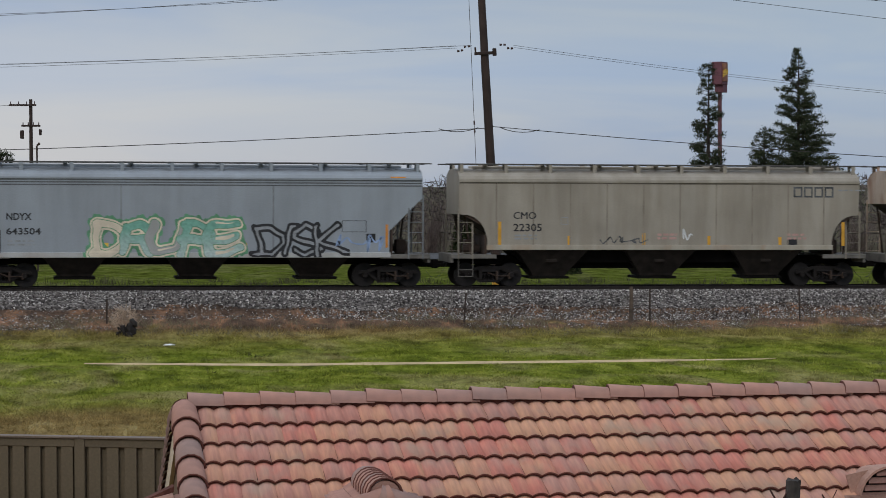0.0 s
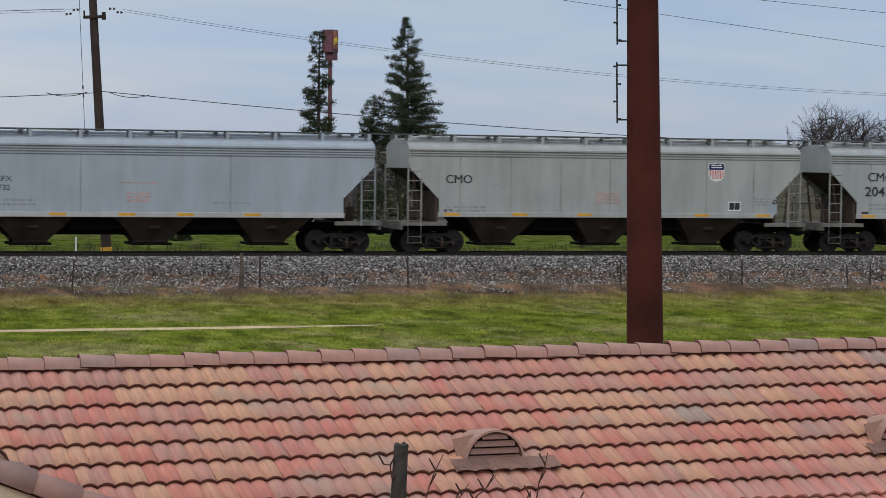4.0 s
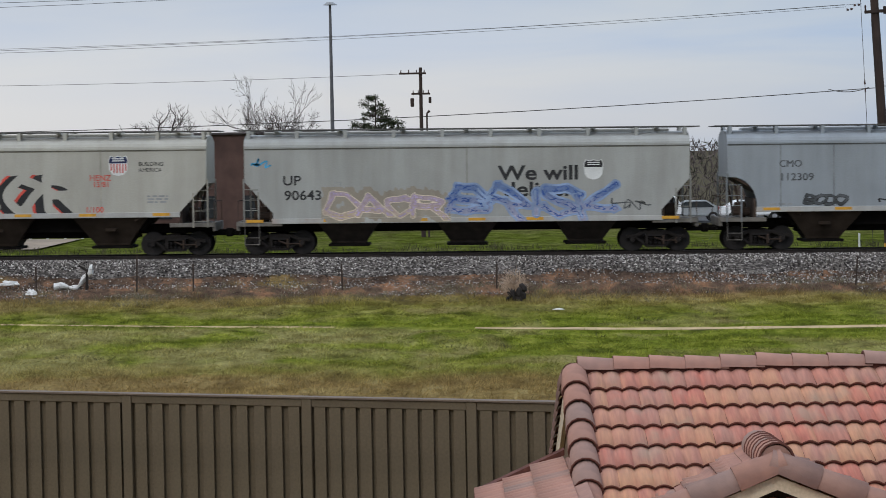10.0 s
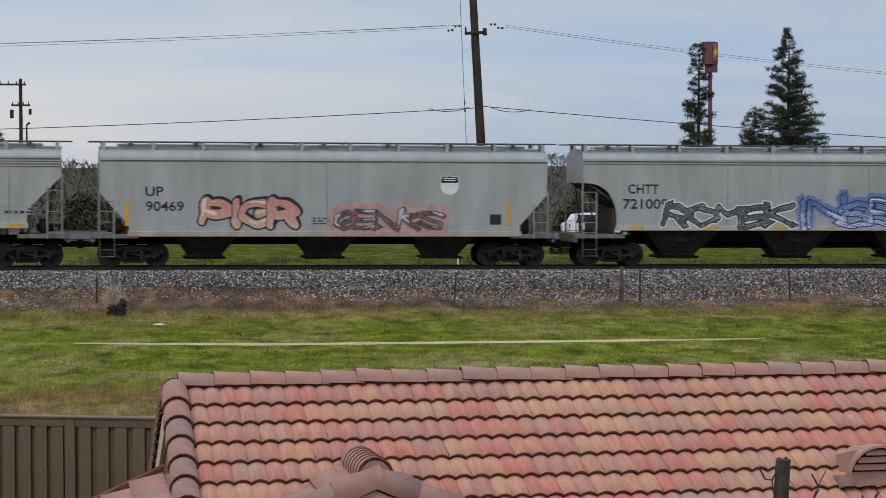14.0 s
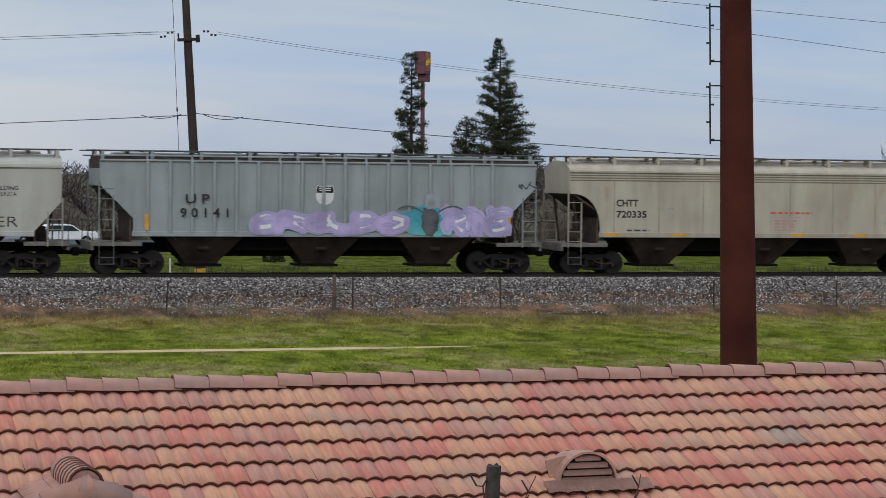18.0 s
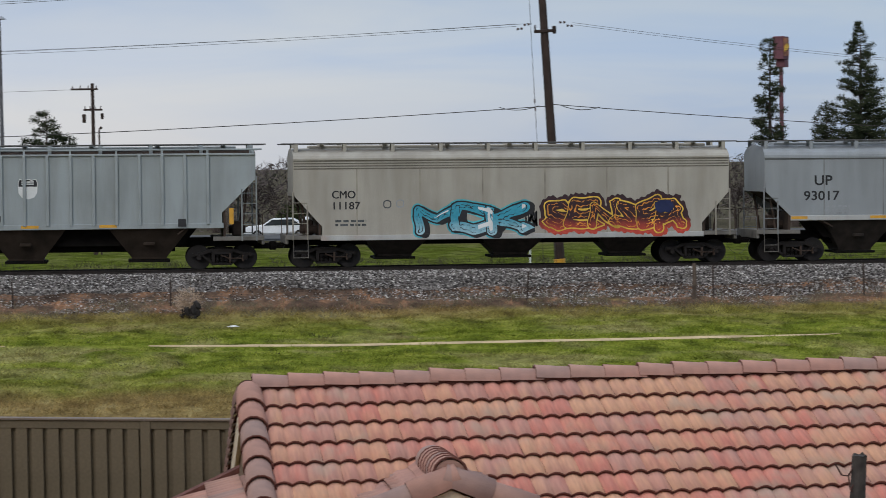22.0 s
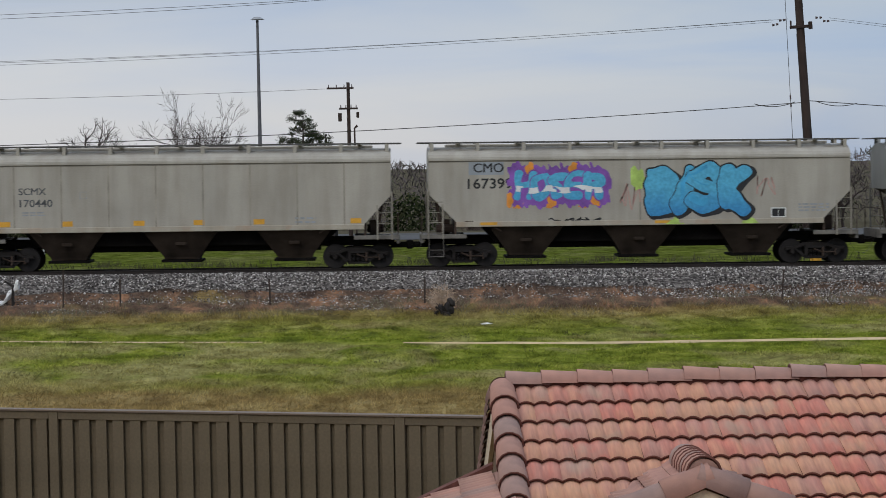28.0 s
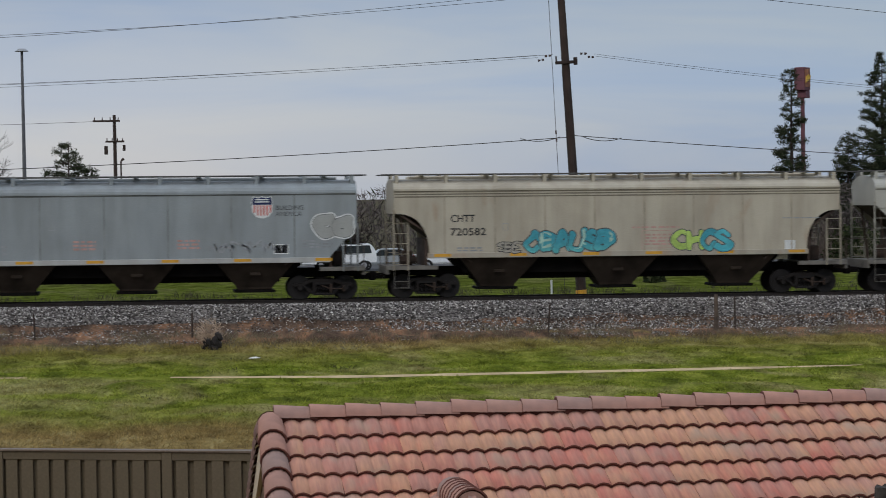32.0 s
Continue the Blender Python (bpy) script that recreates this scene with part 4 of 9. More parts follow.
for i, (x, y, w, h) in enumerate(((10.9, 152, 3.6, 2.0), (13.2, 154, 3.0, 1.8), (26.0, 150, 3.6, 2.4), (2.0, 155, 4.0, 2.6), (34.0, 152, 3.5, 2.3), (24.2, 112, 1.2, 0.7), (46, 150, 5, 2.6), (57, 152, 5, 2.8), (-23, 150, 5, 2.0))):
    shrub(x * (y + 22) / y, y + 22, w, h * 1.1, 90 + i, "dense dark green shrub", LEAF)
def twig_thicket(x, y, w, h, seed, label, stems=70):
    """Thin crooked stems rising from one root, each with side shoots."""
    rr = random.Random(seed)
    V, F = [], []
    for i in range(stems):
        p = Vector((rr.gauss(0, w * 0.12), rr.gauss(0, w * 0.12), -0.1))
        d = Vector((rr.gauss(0, 0.33), rr.gauss(0, 0.33), 1)).normalized()
        ln, r = h * rr.uniform(0.55, 1.0) / 4, rr.uniform(0.010, 0.022)
        for k in range(4):
            q = p + d * ln
            tube(V, F, p, q, r, r * 0.75, 3)
            for j in range(3):
                e = (d + Vector((rr.gauss(0, 0.6), rr.gauss(0, 0.6), rr.gauss(0.1, 0.3)))).normalized()
                o = p.lerp(q, rr.random())
                e2 = o + e * ln * rr.uniform(0.4, 1.0)
                tube(V, F, o, e2, r * 0.6, r * 0.35, 3)
                tube(V, F, o.lerp(e2, 0.6), o.lerp(e2, 0.6) + (e + Vector((rr.gauss(0, 0.6), rr.gauss(0, 0.6), 0.2))).normalized() * ln * 0.5, r * 0.45, r * 0.3, 3)
            d = (d + Vector((rr.gauss(0, 0.18), rr.gauss(0, 0.18), 0.05))).normalized()
            p, r = q, r * 0.8
    ob = new("thicket", from_arrays("thicket", V, F, THICKET))
    ob.matrix_basis = pose(x, y, ground_z(x, y))
    return tagged(ob, label, "shrub", "leafless thickets beyond the track")


THICKET = plain("thicket_twigs", (0.115, 0.088, 0.078), 0.95, var=0.4, spec=0.05)
for i, (x, y, w, h) in enumerate(((-17.8, 124, 2.6, 3.6), (-16.2, 123, 2.0, 3.0), (18.9, 121, 2.4, 2.8), (22.0, 121, 2.6, 2.6), (15.4, 122, 2.2, 2.2), (36, 124, 2.6, 2.0), (8.6, 126, 2.2, 2.0), (43, 125, 3, 2.1), (50, 126, 3, 2.2), (5, 126, 2, 1.6), (28, 124, 2.6, 2.0))):
    far = (y + 50) / y
    twig_thicket(x * far, y + 50, w * 1.5, h * 1.5, 120 + i, "grey-brown leafless thicket beyond the road")


# rough growth beyond the track and a far belt of scrub that hides the horizon
v_, f_ = blades(6000, -45, 75, 97.4, 118, 0.06, 0.22, clumpy(0.2, -0.6, 0.2), 5, 0.14, 0.03)
tagged(new("verge_grass", from_arrays("verge_grass", v_, f_, TURF_BLADE)), "rough green grass beyond the track", "grass", kind="stuff")
v_, f_ = blades(4500, -45, 75, 97.4, 124, 0.10, 0.45, clumpy(0.3, -0.2, 0.5), 6, 0.16, 0.015)
tagged(new("verge_weeds", from_arrays("verge_weeds", v_, f_, DARK_BLADE)), "dry olive weeds beyond the track", "weeds", kind="stuff")
rr = random.Random(31)
V, F = [], []
for i in range(60000):
    x = rr.uniform(-110, 170)
    y = 178 + rr.uniform(0, 10)
    top = 5.2 + 0.6 * noise.noise((x * 0.09, 0, 2)) + 0.6 * noise.noise((x * 0.35, 0, 6))
    z = 0.6 + rr.random() ** 0.8 * top
    u = Vector((rr.gauss(0, 0.5), rr.gauss(0, 0.5), rr.gauss(0.5, 0.6))).normalized() * rr.uniform(0.25, 0.6)
    v = u.orthogonal().normalized() * rr.uniform(0.02, 0.07)
    o = Vector((x, y, z))
    n = len(V)
    V.extend([tuple(o - u), tuple(o + v), tuple(o + u), tuple(o - v)])
    F.append((n, n + 1, n + 2, n + 3))
SCRUB = blade_mat("far_scrub", [(0.0, (0.055, 0.045, 0.041)), (0.45, (0.090, 0.074, 0.068)), (0.88, (0.135, 0.113, 0.105)), (0.92, (0.03, 0.036, 0.022)), (1.0, (0.05, 0.055, 0.035))])
tagged(new("far_woods", from_arrays("far_woods", V, F, SCRUB)), "grey-brown belt of bare scrub and evergreens far off", "woods", kind="stuff")
# ---- buildings, road and parked cars beyond the track ----
ASPHALT = plain("asphalt", (0.06, 0.06, 0.062), 0.9, var=0.2, scale=0.3)
CONC = plain("pale_concrete", (0.27, 0.225, 0.18), 1.0, spec=0.0, var=0.2, scale=0.5)
bm = bmesh.new()
grid_strip(bm, [[(x, yy, ground_z(x, yy) + 0.05) for x in range(-120, 160, 10)] for yy in (157, 161, 165, 169)])
tagged(new("road", as_mesh("road", bm, ASPHALT)), "grey asphalt road and parking strip", "road", kind="structure")
bm = bmesh.new()
grid_strip(bm, [[(x, yy, ground_z(x, yy) + 0.06) for x in range(-70, -21, 3)] for yy in (125, 130, 136, 141)])
tagged(new("concrete_drive", as_mesh("concrete_drive", bm, CONC)), "pale concrete drive beyond the track", "pavement", kind="structure")

BRICK_BROWN = plain("brown_brick_wall", (0.080, 0.046, 0.038), 0.9, var=0.3, scale=0.8)
STUCCO_GREY = plain("pinkish_stucco", (0.30, 0.235, 0.215), 0.9, var=0.15)
DARKWIN = plain("dark_window_glass", (0.02, 0.022, 0.025), 0.2, spec=0.5)
ROOF_DARK = plain("dark_flat_roof", (0.06, 0.05, 0.05), 0.8)
RED_TRIM = plain("red_trim", (0.33, 0.06, 0.05), 0.6)

bld = tagged(new("brick_building"), "plain brown brick building behind bare shrubs", "building")
bld.matrix_basis = pose(-19.2, 150, 0.6)
bm = bmesh.new()
box(bm, -2.6, 11.0, 0, 8, 0, 6.25)
wall_ = part("wall", bm, BRICK_BROWN, bld)
bm = bmesh.new()
box(bm, -2.8, 11.2, -0.2, 8.2, 6.25, 6.4, 0.03)
part("roof", bm, ROOF_DARK, bld)
for xx in (-1.6, 0.6, 3.4, 6.0, 8.4):
    bm = bmesh.new()
    box(bm, xx, xx + 0.9, -0.05, 0.02, 1.0, 2.4)
    part("window", bm, DARKWIN, wall_)

can = tagged(new("service_building"), "low service building with a pinkish parapet and dark open bay", "building")
can.matrix_basis = pose(-5.7, 150, 0.6)
bm = bmesh.new()
box(bm, -4.2, 1.0, -1.2, -0.2, 3.1, 4.7)
part("parapet", bm, STUCCO_GREY, can)
bm = bmesh.new()
box(bm, -4.25, 1.05, -1.25, -0.15, 4.7, 4.80)
part("coping", bm, RED_TRIM, can, "red edge trim")
bm = bmesh.new()
box(bm, -4.3, 3.0, -1.3, 6.0, 2.55, 3.1, 0.03)
part("canopy", bm, plain("grey_fascia", (0.07, 0.07, 0.072), 0.8), can)
for xx in (-2.8, 2.6):
    bm = bmesh.new()
    box(bm, xx, xx + 0.25, 0.1, 0.35, 0, 2.6)
    part("post", bm, ROOF_DARK, can)
# back wall of the bay, its dark colour holding the canopy's shade
bm = bmesh.new()
box(bm, -4.3, 3.0, 3.0, 3.2, 0, 2.6)
part("back_wall", bm, plain("shaded_wall", (0.05, 0.045, 0.045), 0.9), can)
bm = bmesh.new()
rod(bm, (-0.2, 1, 4.8), (-0.2, 1, 5.5), 0.09, 0.09, 8)
part("vent_pipe", bm, RED_TRIM, can)

rail_fence = tagged(new("white_rail_fence"), "low white post-and-rail fence beside the drive", "fence")
rail_fence.matrix_basis = pose(0, 142, 0.32)
for i in range(22):
    bm = bmesh.new()
    box(bm, -0.07, 0.07, -0.07, 0.07, 0, 0.62, 0.015)
    part("post", bm, WHITE, rail_fence, m=pose(-40 + 1.05 * i, 0, 0.2 + GRADE * (-40 + 1.05 * i)))

CARGLASS = plain("car_glass", (0.03, 0.035, 0.04), 0.12, spec=0.6)
TYRE = plain("tyre_rubber", (0.015, 0.015, 0.015), 0.8)
RIM = plain("alloy_rim", (0.4, 0.4, 0.42), 0.35, 0.6)
TAIL = plain("red_lens", (0.35, 0.02, 0.02), 0.3)
LAMP = plain("clear_lens", (0.6, 0.6, 0.58), 0.2)
VEHICLE_PAINT = {"white": plain("white_car_paint", (0.72, 0.73, 0.74), 0.3, var=0.04, spec=0.5), "silver": plain("silver_car_paint", (0.36, 0.38, 0.40), 0.3, 0.3, var=0.05),
                 "blue": plain("blue_car_paint", (0.05, 0.10, 0.22), 0.3, var=0.08, spec=0.5), "dark": plain("dark_car_paint", (0.03, 0.035, 0.03), 0.3, var=0.08, spec=0.5)}
SHAPES = {
    "suv": ([(-2.3, 0.45), (2.3, 0.45), (2.35, 0.8), (2.25, 1.05), (1.3, 1.15), (0.7, 1.72), (-1.9, 1.76), (-2.3, 1.15), (-2.35, 0.8)], [(-1.95, 1.14), (1.1, 1.14), (0.62, 1.64), (-1.8, 1.67)]),
    "sedan": ([(-2.3, 0.4), (2.3, 0.4), (2.35, 0.7), (2.1, 0.92), (1.1, 0.98), (0.45, 1.42), (-1.0, 1.44), (-1.7, 1.02), (-2.3, 0.98)], [(-1.5, 0.98), (0.95, 0.98), (0.42, 1.35), (-0.95, 1.37)]),
    "pickup": ([(-2.8, 0.55), (2.7, 0.55), (2.75, 0.95), (2.6, 1.18), (1.4, 1.24), (0.85, 1.84), (-0.75, 1.86), (-0.85, 1.24), (-2.8, 1.22)], [(-0.6, 1.24), (1.2, 1.24), (0.78, 1.76), (-0.6, 1.78)]),
}


def vehicle(x, y, shape, paint, turn, label):
    body, glass = SHAPES[shape]
    car = tagged(new("parked_car"), label, "car", "parked cars beyond the track")
    car.matrix_basis = pose(x, y, ground_z(x, y) + 0.04, 0, 0, turn)
    bm = bmesh.new()
    prism(bm, body, -0.88, 0.88)
    bmesh.ops.bevel(bm, geom=bm.edges[:], offset=0.07, segments=2, affect="EDGES")
    part("body", bm, VEHICLE_PAINT[paint], car)
    bm = bmesh.new()
    prism(bm, glass, -0.895, 0.895)
    part("cabin_glass", bm, CARGLASS, car)
    front = max(p[0] for p in body)
    for sy in (-0.6, 0.6):
        bm = bmesh.new()
        box(bm, front - 0.08, front + 0.02, sy - 0.2, sy + 0.2, 0.78, 0.95, 0.02)
        part("headlight", bm, LAMP, car)
        bm = bmesh.new()
        box(bm, -front - 0.02, -front + 0.06, sy - 0.15, sy + 0.15, 0.82, 1.05, 0.02)
        part("tail_light", bm, TAIL, car)
    for wx in (-1.4, 1.4):
        for sy in (-0.82, 0.82):
            bm = bmesh.new()
            bmesh.ops.create_cone(bm, cap_ends=True, segments=18, radius1=0.34, radius2=0.34, depth=0.22, matrix=pose(wx, sy, 0.34, 90))
            w = part("wheel", bm, TYRE, car)
            bm = bmesh.new()
            bmesh.ops.create_cone(bm, cap_ends=True, segments=14, radius1=0.2, radius2=0.17, depth=0.25, matrix=pose(wx, sy, 0.34, 90))
            part("rim", bm, RIM, w)
    return car


for x, sh, pa, tu, lab in ((-12.7, "suv", "silver", 180, "silver sport utility car parked beyond the track"), (-9.4, "suv", "white", 170, "white utility car parked beyond the track"), (-6.6, "pickup", "white", 185, "white pickup parked under the canopy"),
                           (10.2, "sedan", "white", 175, "white sedan parked beyond the track"), (13.0, "suv", "white", 180, "white sport utility car with dark windows"), (16.0, "sedan", "silver", 178, "silver sedan parked beyond the track"), (20.0, "sedan", "white", 5, "white sedan parked beyond the track"),
                           (36.8, "suv", "white", 172, "white utility car parked beyond the track")):
    vehicle(x, 158.8 if x != -6.6 else 152.6, sh, pa, tu, lab)
# one car pulls out and drives off, the other comes along the nearer lane and stops: lane, heading, places at times
driven = [(vehicle(27.8, 157.0, "suv", "white", 0, "white sport utility car driving along beyond the track"), 157.0, 0, ((0, 5.0), (10, 5.0), (11, 10.0), (12, 18.8), (13, 27.8), (32, 198.8))),
          (vehicle(3.3, 155.0, "suv", "white", 180, "white sport utility car driving in the nearer lane"), 155.0, 180, ((0, 235.3), (28, 11.3), (29, 3.3), (30, -0.4), (31, -0.8), (32, -0.8)))]



# ---- neighbour's house ----
TAN22, COS22, SIN22 = math.tan(radians(22)), math.cos(radians(22)), math.sin(radians(22))
RX, RY, RZ = 1.1, 21.55, 3.50           # left end of the main ridge
STEP, COVER = 0.35, 0.29                # tile course and cover width

m, N, L, b = node_mat("blended_concrete_tile", 0.85, 0, 0.25)
oi = N.new("ShaderNodeObjectInfo")
gp = N.new("ShaderNodeNewGeometry")


def world_noise(scale, stretch, detail=4.0):
    mp = N.new("ShaderNodeMapping")
    mp.inputs["Scale"].default_value = stretch
    L.new(gp.outputs["Position"], mp.inputs[0])
    nz = N.new("ShaderNodeTexNoise")
    nz.inputs["Scale"].default_value, nz.inputs["Detail"].default_value = scale, detail
    L.new(mp.outputs[0], nz.inputs["Vector"])
    return nz.outputs["Fac"]


# neighbouring tiles of a course share a colour, sprayed on in streaks down the slope
at = N.new("ShaderNodeMapping")
at.inputs["Scale"].default_value = (1.15, 3.7, 0.0)
L.new(oi.outputs["Location"], at.inputs[0])
run_ = N.new("ShaderNodeTexNoise")
run_.inputs["Scale"].default_value, run_.inputs["Detail"].default_value = 1.0, 1.0
L.new(at.outputs[0], run_.inputs["Vector"])
spread_ = N.new("ShaderNodeMapRange")
spread_.inputs["From Min"].default_value, spread_.inputs["From Max"].default_value, spread_.inputs["To Max"].default_value = 0.28, 0.72, 0.62
L.new(run_.outputs["Fac"], spread_.inputs[0])


def plus(p, q, k):
    """p times k plus q."""
    ma = N.new("ShaderNodeMath")
    ma.operation = "MULTIPLY_ADD"
    L.new(p, ma.inputs[0])
    ma.inputs[1].default_value = k
    L.new(q, ma.inputs[2])
    return ma.outputs[0]


tone = plus(oi.outputs["Random"], spread_.outputs[0], 0.24)
tone = plus(world_noise(1.0, (7.0, 1.4, 1.4), 3.0), tone, 0.28)
base = ramp(N, L, tone, [(0.10, (0.335, 0.217, 0.177)), (0.22, (0.400, 0.197, 0.156)), (0.34, (0.446, 0.192, 0.145)), (0.45, (0.493, 0.270, 0.169)), (0.56, (0.400, 0.210, 0.166)), (0.66, (0.465, 0.172, 0.131)), (0.76, (0.484, 0.258, 0.166)), (0.86, (0.409, 0.201, 0.158)), (0.97, (0.316, 0.222, 0.184))])
c = mix(N, L, base, ramp(N, L, world_noise(1.0, (34.0, 3.0, 3.0)), [(0.3, (0.80, 0.80, 0.82)), (0.7, (1.14, 1.12, 1.08))]), 0.9, "MULTIPLY")
cool = N.new("ShaderNodeMapRange")
cool.inputs["From Min"].default_value, cool.inputs["From Max"].default_value = 0.56, 0.72
cool.inputs["To Max"].default_value = 0.6
L.new(world_noise(1.7, (1.6, 1.0, 1.0), 5.0), cool.inputs[0])
c = mix(N, L, c, (0.335, 0.262, 0.200), cool.outputs[0])
L.new(c, b.inputs["Base Color"])
bump(N, L, b, noise_node(N, L, 60.0, 3.0), 0.25, 0.01)
TILE = m
m, N, L, b = node_mat("concrete_trim_tile", 0.85, 0, 0.25)
oi = N.new("ShaderNodeObjectInfo")
base = ramp(N, L, oi.outputs["Random"], [(0.0, (0.315, 0.190, 0.152)), (0.5, (0.345, 0.188, 0.148)), (1.0, (0.265, 0.185, 0.162))])
L.new(mix(N, L, base, ramp(N, L, noise_node(N, L, 6.0, 5.0), [(0.3, (0.78, 0.78, 0.8)), (0.7, (1.15, 1.1, 1.05))]), 0.8, "MULTIPLY"), b.inputs["Base Color"])
bump(N, L, b, noise_node(N, L, 60.0, 3.0), 0.25, 0.01)
TRIM_TILE = m
# darker than the tiles: shade at noses and gaps is put into it
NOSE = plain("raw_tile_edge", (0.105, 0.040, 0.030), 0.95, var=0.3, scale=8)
CREAM_WOOD = plain("cream_fascia", (0.56, 0.46, 0.33), 0.75, var=0.1)
STUCCO = plain("tan_stucco", (0.42, 0.30, 0.19), 0.95, var=0.1, fine=80, bumpy=0.4)
ORANGE_STUCCO = plain("orange_stucco", (0.76, 0.45, 0.175), 0.95, var=0.08, fine=90, bumpy=0.4)
DECK = plain("roof_underlay", (0.05, 0.042, 0.038), 0.95)
SOFFIT = plain("dark_soffit", (0.14, 0.09, 0.055), 0.9)


def tile_points(y0, y1, n=16, amp=0.029, lift=0.032):
    """Rows of a two-wave tile from its hidden head to its proud nose."""
    def wave(x):
        return amp * (abs(math.sin(math.pi * x / (COVER / 2))) ** 0.9) - 0.006
    xs_ = [COVER * i / n for i in range(n + 1)]
    head = [(x, y0, wave(x) - 0.012) for x in xs_]
    nose = [(x, y1, wave(x) + lift) for x in xs_]
    foot = [(x, y1 + 0.004, wave(x) + lift - 0.024) for x in xs_]
    back = [(x, y1 + 0.06, wave(x) + lift - 0.040) for x in xs_]
    return [head, nose, foot, back]


house = tagged(new("house"), "single-storey house with blended red, tan and grey roof tiles", "house")
# local axes of the slope: x along the ridge, y up the slope, z out of it
SLOPE = Matrix.Translation((RX, RY, RZ)) @ Matrix.Rotation(radians(22), 4, "X")
ROWS_DOWN, COLS = 10, 43
bm = bmesh.new()
box(bm, 0.05, 13.2, -3.75, 0.0, -0.10, -0.02)
bmesh.ops.transform(bm, matrix=SLOPE, verts=bm.verts[:])
bmesh.ops.recalc_face_normals(bm, faces=bm.faces[:])
roof = part("roof", bm, DECK, house)
bm = bmesh.new()
prism(bm, [(21.55, 3.40), (28.0, 0.85), (28.0, 0.75), (21.55, 3.28)], 0, 13.2)
bmesh.ops.transform(bm, matrix=Matrix.Translation((RX, 0, 0)) @ Matrix(((0, 1, 0, 0), (1, 0, 0, 0), (0, 0, 1, 0), (0, 0, 0, 1))), verts=bm.verts[:])
bmesh.ops.recalc_face_normals(bm, faces=bm.faces[:])
part("back_slope", bm, TRIM_TILE, house)
bm = bmesh.new()
prism(bm, [(18.5, 0.0), (27.0, 0.0), (27.0, 1.1), (21.55, 3.25), (18.5, 2.05)], 0.12, 13.0)
bmesh.ops.transform(bm, matrix=Matrix.Translation((RX, 0, 0)) @ Matrix(((0, 1, 0, 0), (1, 0, 0, 0), (0, 0, 1, 0), (0, 0, 0, 1))), verts=bm.verts[:])
bmesh.ops.recalc_face_normals(bm, faces=bm.faces[:])
part("wall", bm, STUCCO, house)


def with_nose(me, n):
    """Gives a tile's nose and underside a dark red-brown that paints in their shade."""
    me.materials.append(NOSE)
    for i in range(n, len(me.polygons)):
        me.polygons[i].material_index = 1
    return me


def barrel(bm, length, r0, r1, seg=9, sweep=200, thick=0.018):
    """A half-round trim tile lying along x."""
    rows2 = []
    for x, r in ((0, r0), (length, r1), (length, r1 - thick), (length - 0.06, r1 - thick)):
        rows2.append([(x, r * math.cos(radians(90 - sweep / 2 + sweep * i / seg)), r * math.sin(radians(90 - sweep / 2 + sweep * i / seg))) for i in range(seg + 1)])
    grid_strip(bm, rows2)


RIDGE_PROFILE = [(-0.125, 0.0), (-0.118, 0.035), (-0.098, 0.072), (-0.065, 0.096), (-0.025, 0.107), (0.025, 0.107), (0.065, 0.096), (0.098, 0.072), (0.118, 0.035), (0.125, 0.0)]
bm = bmesh.new()
grid_strip(bm, [[(x, y * k, z * k + dz) for y, z in RIDGE_PROFILE] for x, k, dz in ((0.0, 0.86, 0.0), (0.395, 1.0, 0.004), (0.40, 0.985, 0.002), (0.40, 0.84, -0.004), (0.32, 0.82, -0.006))])
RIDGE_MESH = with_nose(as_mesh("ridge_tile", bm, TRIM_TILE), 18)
RIDGE_MESH.polygons.foreach_set("use_smooth", [i < 9 for i in range(len(RIDGE_MESH.polygons))])
for i in range(37):
    part("ridge_tile", RIDGE_MESH, TRIM_TILE, house, m=pose(RX + 0.41 + 0.325 * i, RY, RZ - 0.004 + 0.005 * math.sin(i * 1.7), 0, -1.6 + 0.7 * math.sin(i * 2.1), 180 + 1.2 * math.sin(i)))
bm = bmesh.new()
barrel(bm, 0.42, 0.115, 0.135, sweep=230)
RAKE_MESH = with_nose(as_mesh("rake_tile", bm, TRIM_TILE), 9)
RAKE_MESH.polygons.foreach_set("use_smooth", [True] * len(RAKE_MESH.polygons))
DOWN = Matrix.Rotation(radians(-90), 4, "Z") @ Matrix.Rotation(radians(18.5), 4, "Y")
for i in range(10):
    s = 0.06 + STEP * i
    part("rake_tile", RAKE_MESH, TRIM_TILE, house, m=Matrix.Translation((RX - 0.02, RY - s * COS22, RZ - s * SIN22 - 0.02)) @ DOWN)
# mortar bed, in the nose colour that paints the dark gap under the ridge
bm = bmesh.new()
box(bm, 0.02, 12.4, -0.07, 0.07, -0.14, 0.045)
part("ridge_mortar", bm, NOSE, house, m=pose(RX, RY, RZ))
BACK = Matrix.Rotation(radians(90), 4, "Z") @ Matrix.Rotation(radians(18.5), 4, "Y")
for i in range(13):
    s = 0.06 + STEP * i
    part("rake_tile", RAKE_MESH, TRIM_TILE, house, m=Matrix.Translation((RX - 0.02, RY + s * COS22, RZ - s * SIN22 - 0.03)) @ BACK)
bm = bmesh.new()
prism(bm, [(RY, RZ - 0.10), (RY + 4.6, RZ - 0.10 - 4.6 * TAN22), (RY + 4.6, RZ - 0.32 - 4.6 * TAN22), (RY, RZ - 0.34)], -0.10, -0.06)
bmesh.ops.transform(bm, matrix=Matrix.Translation((RX, 0, 0)) @ Matrix(((0, 1, 0, 0), (1, 0, 0, 0), (0, 0, 1, 0), (0, 0, 0, 1))), verts=bm.verts[:])
bmesh.ops.recalc_face_normals(bm, faces=bm.faces[:])
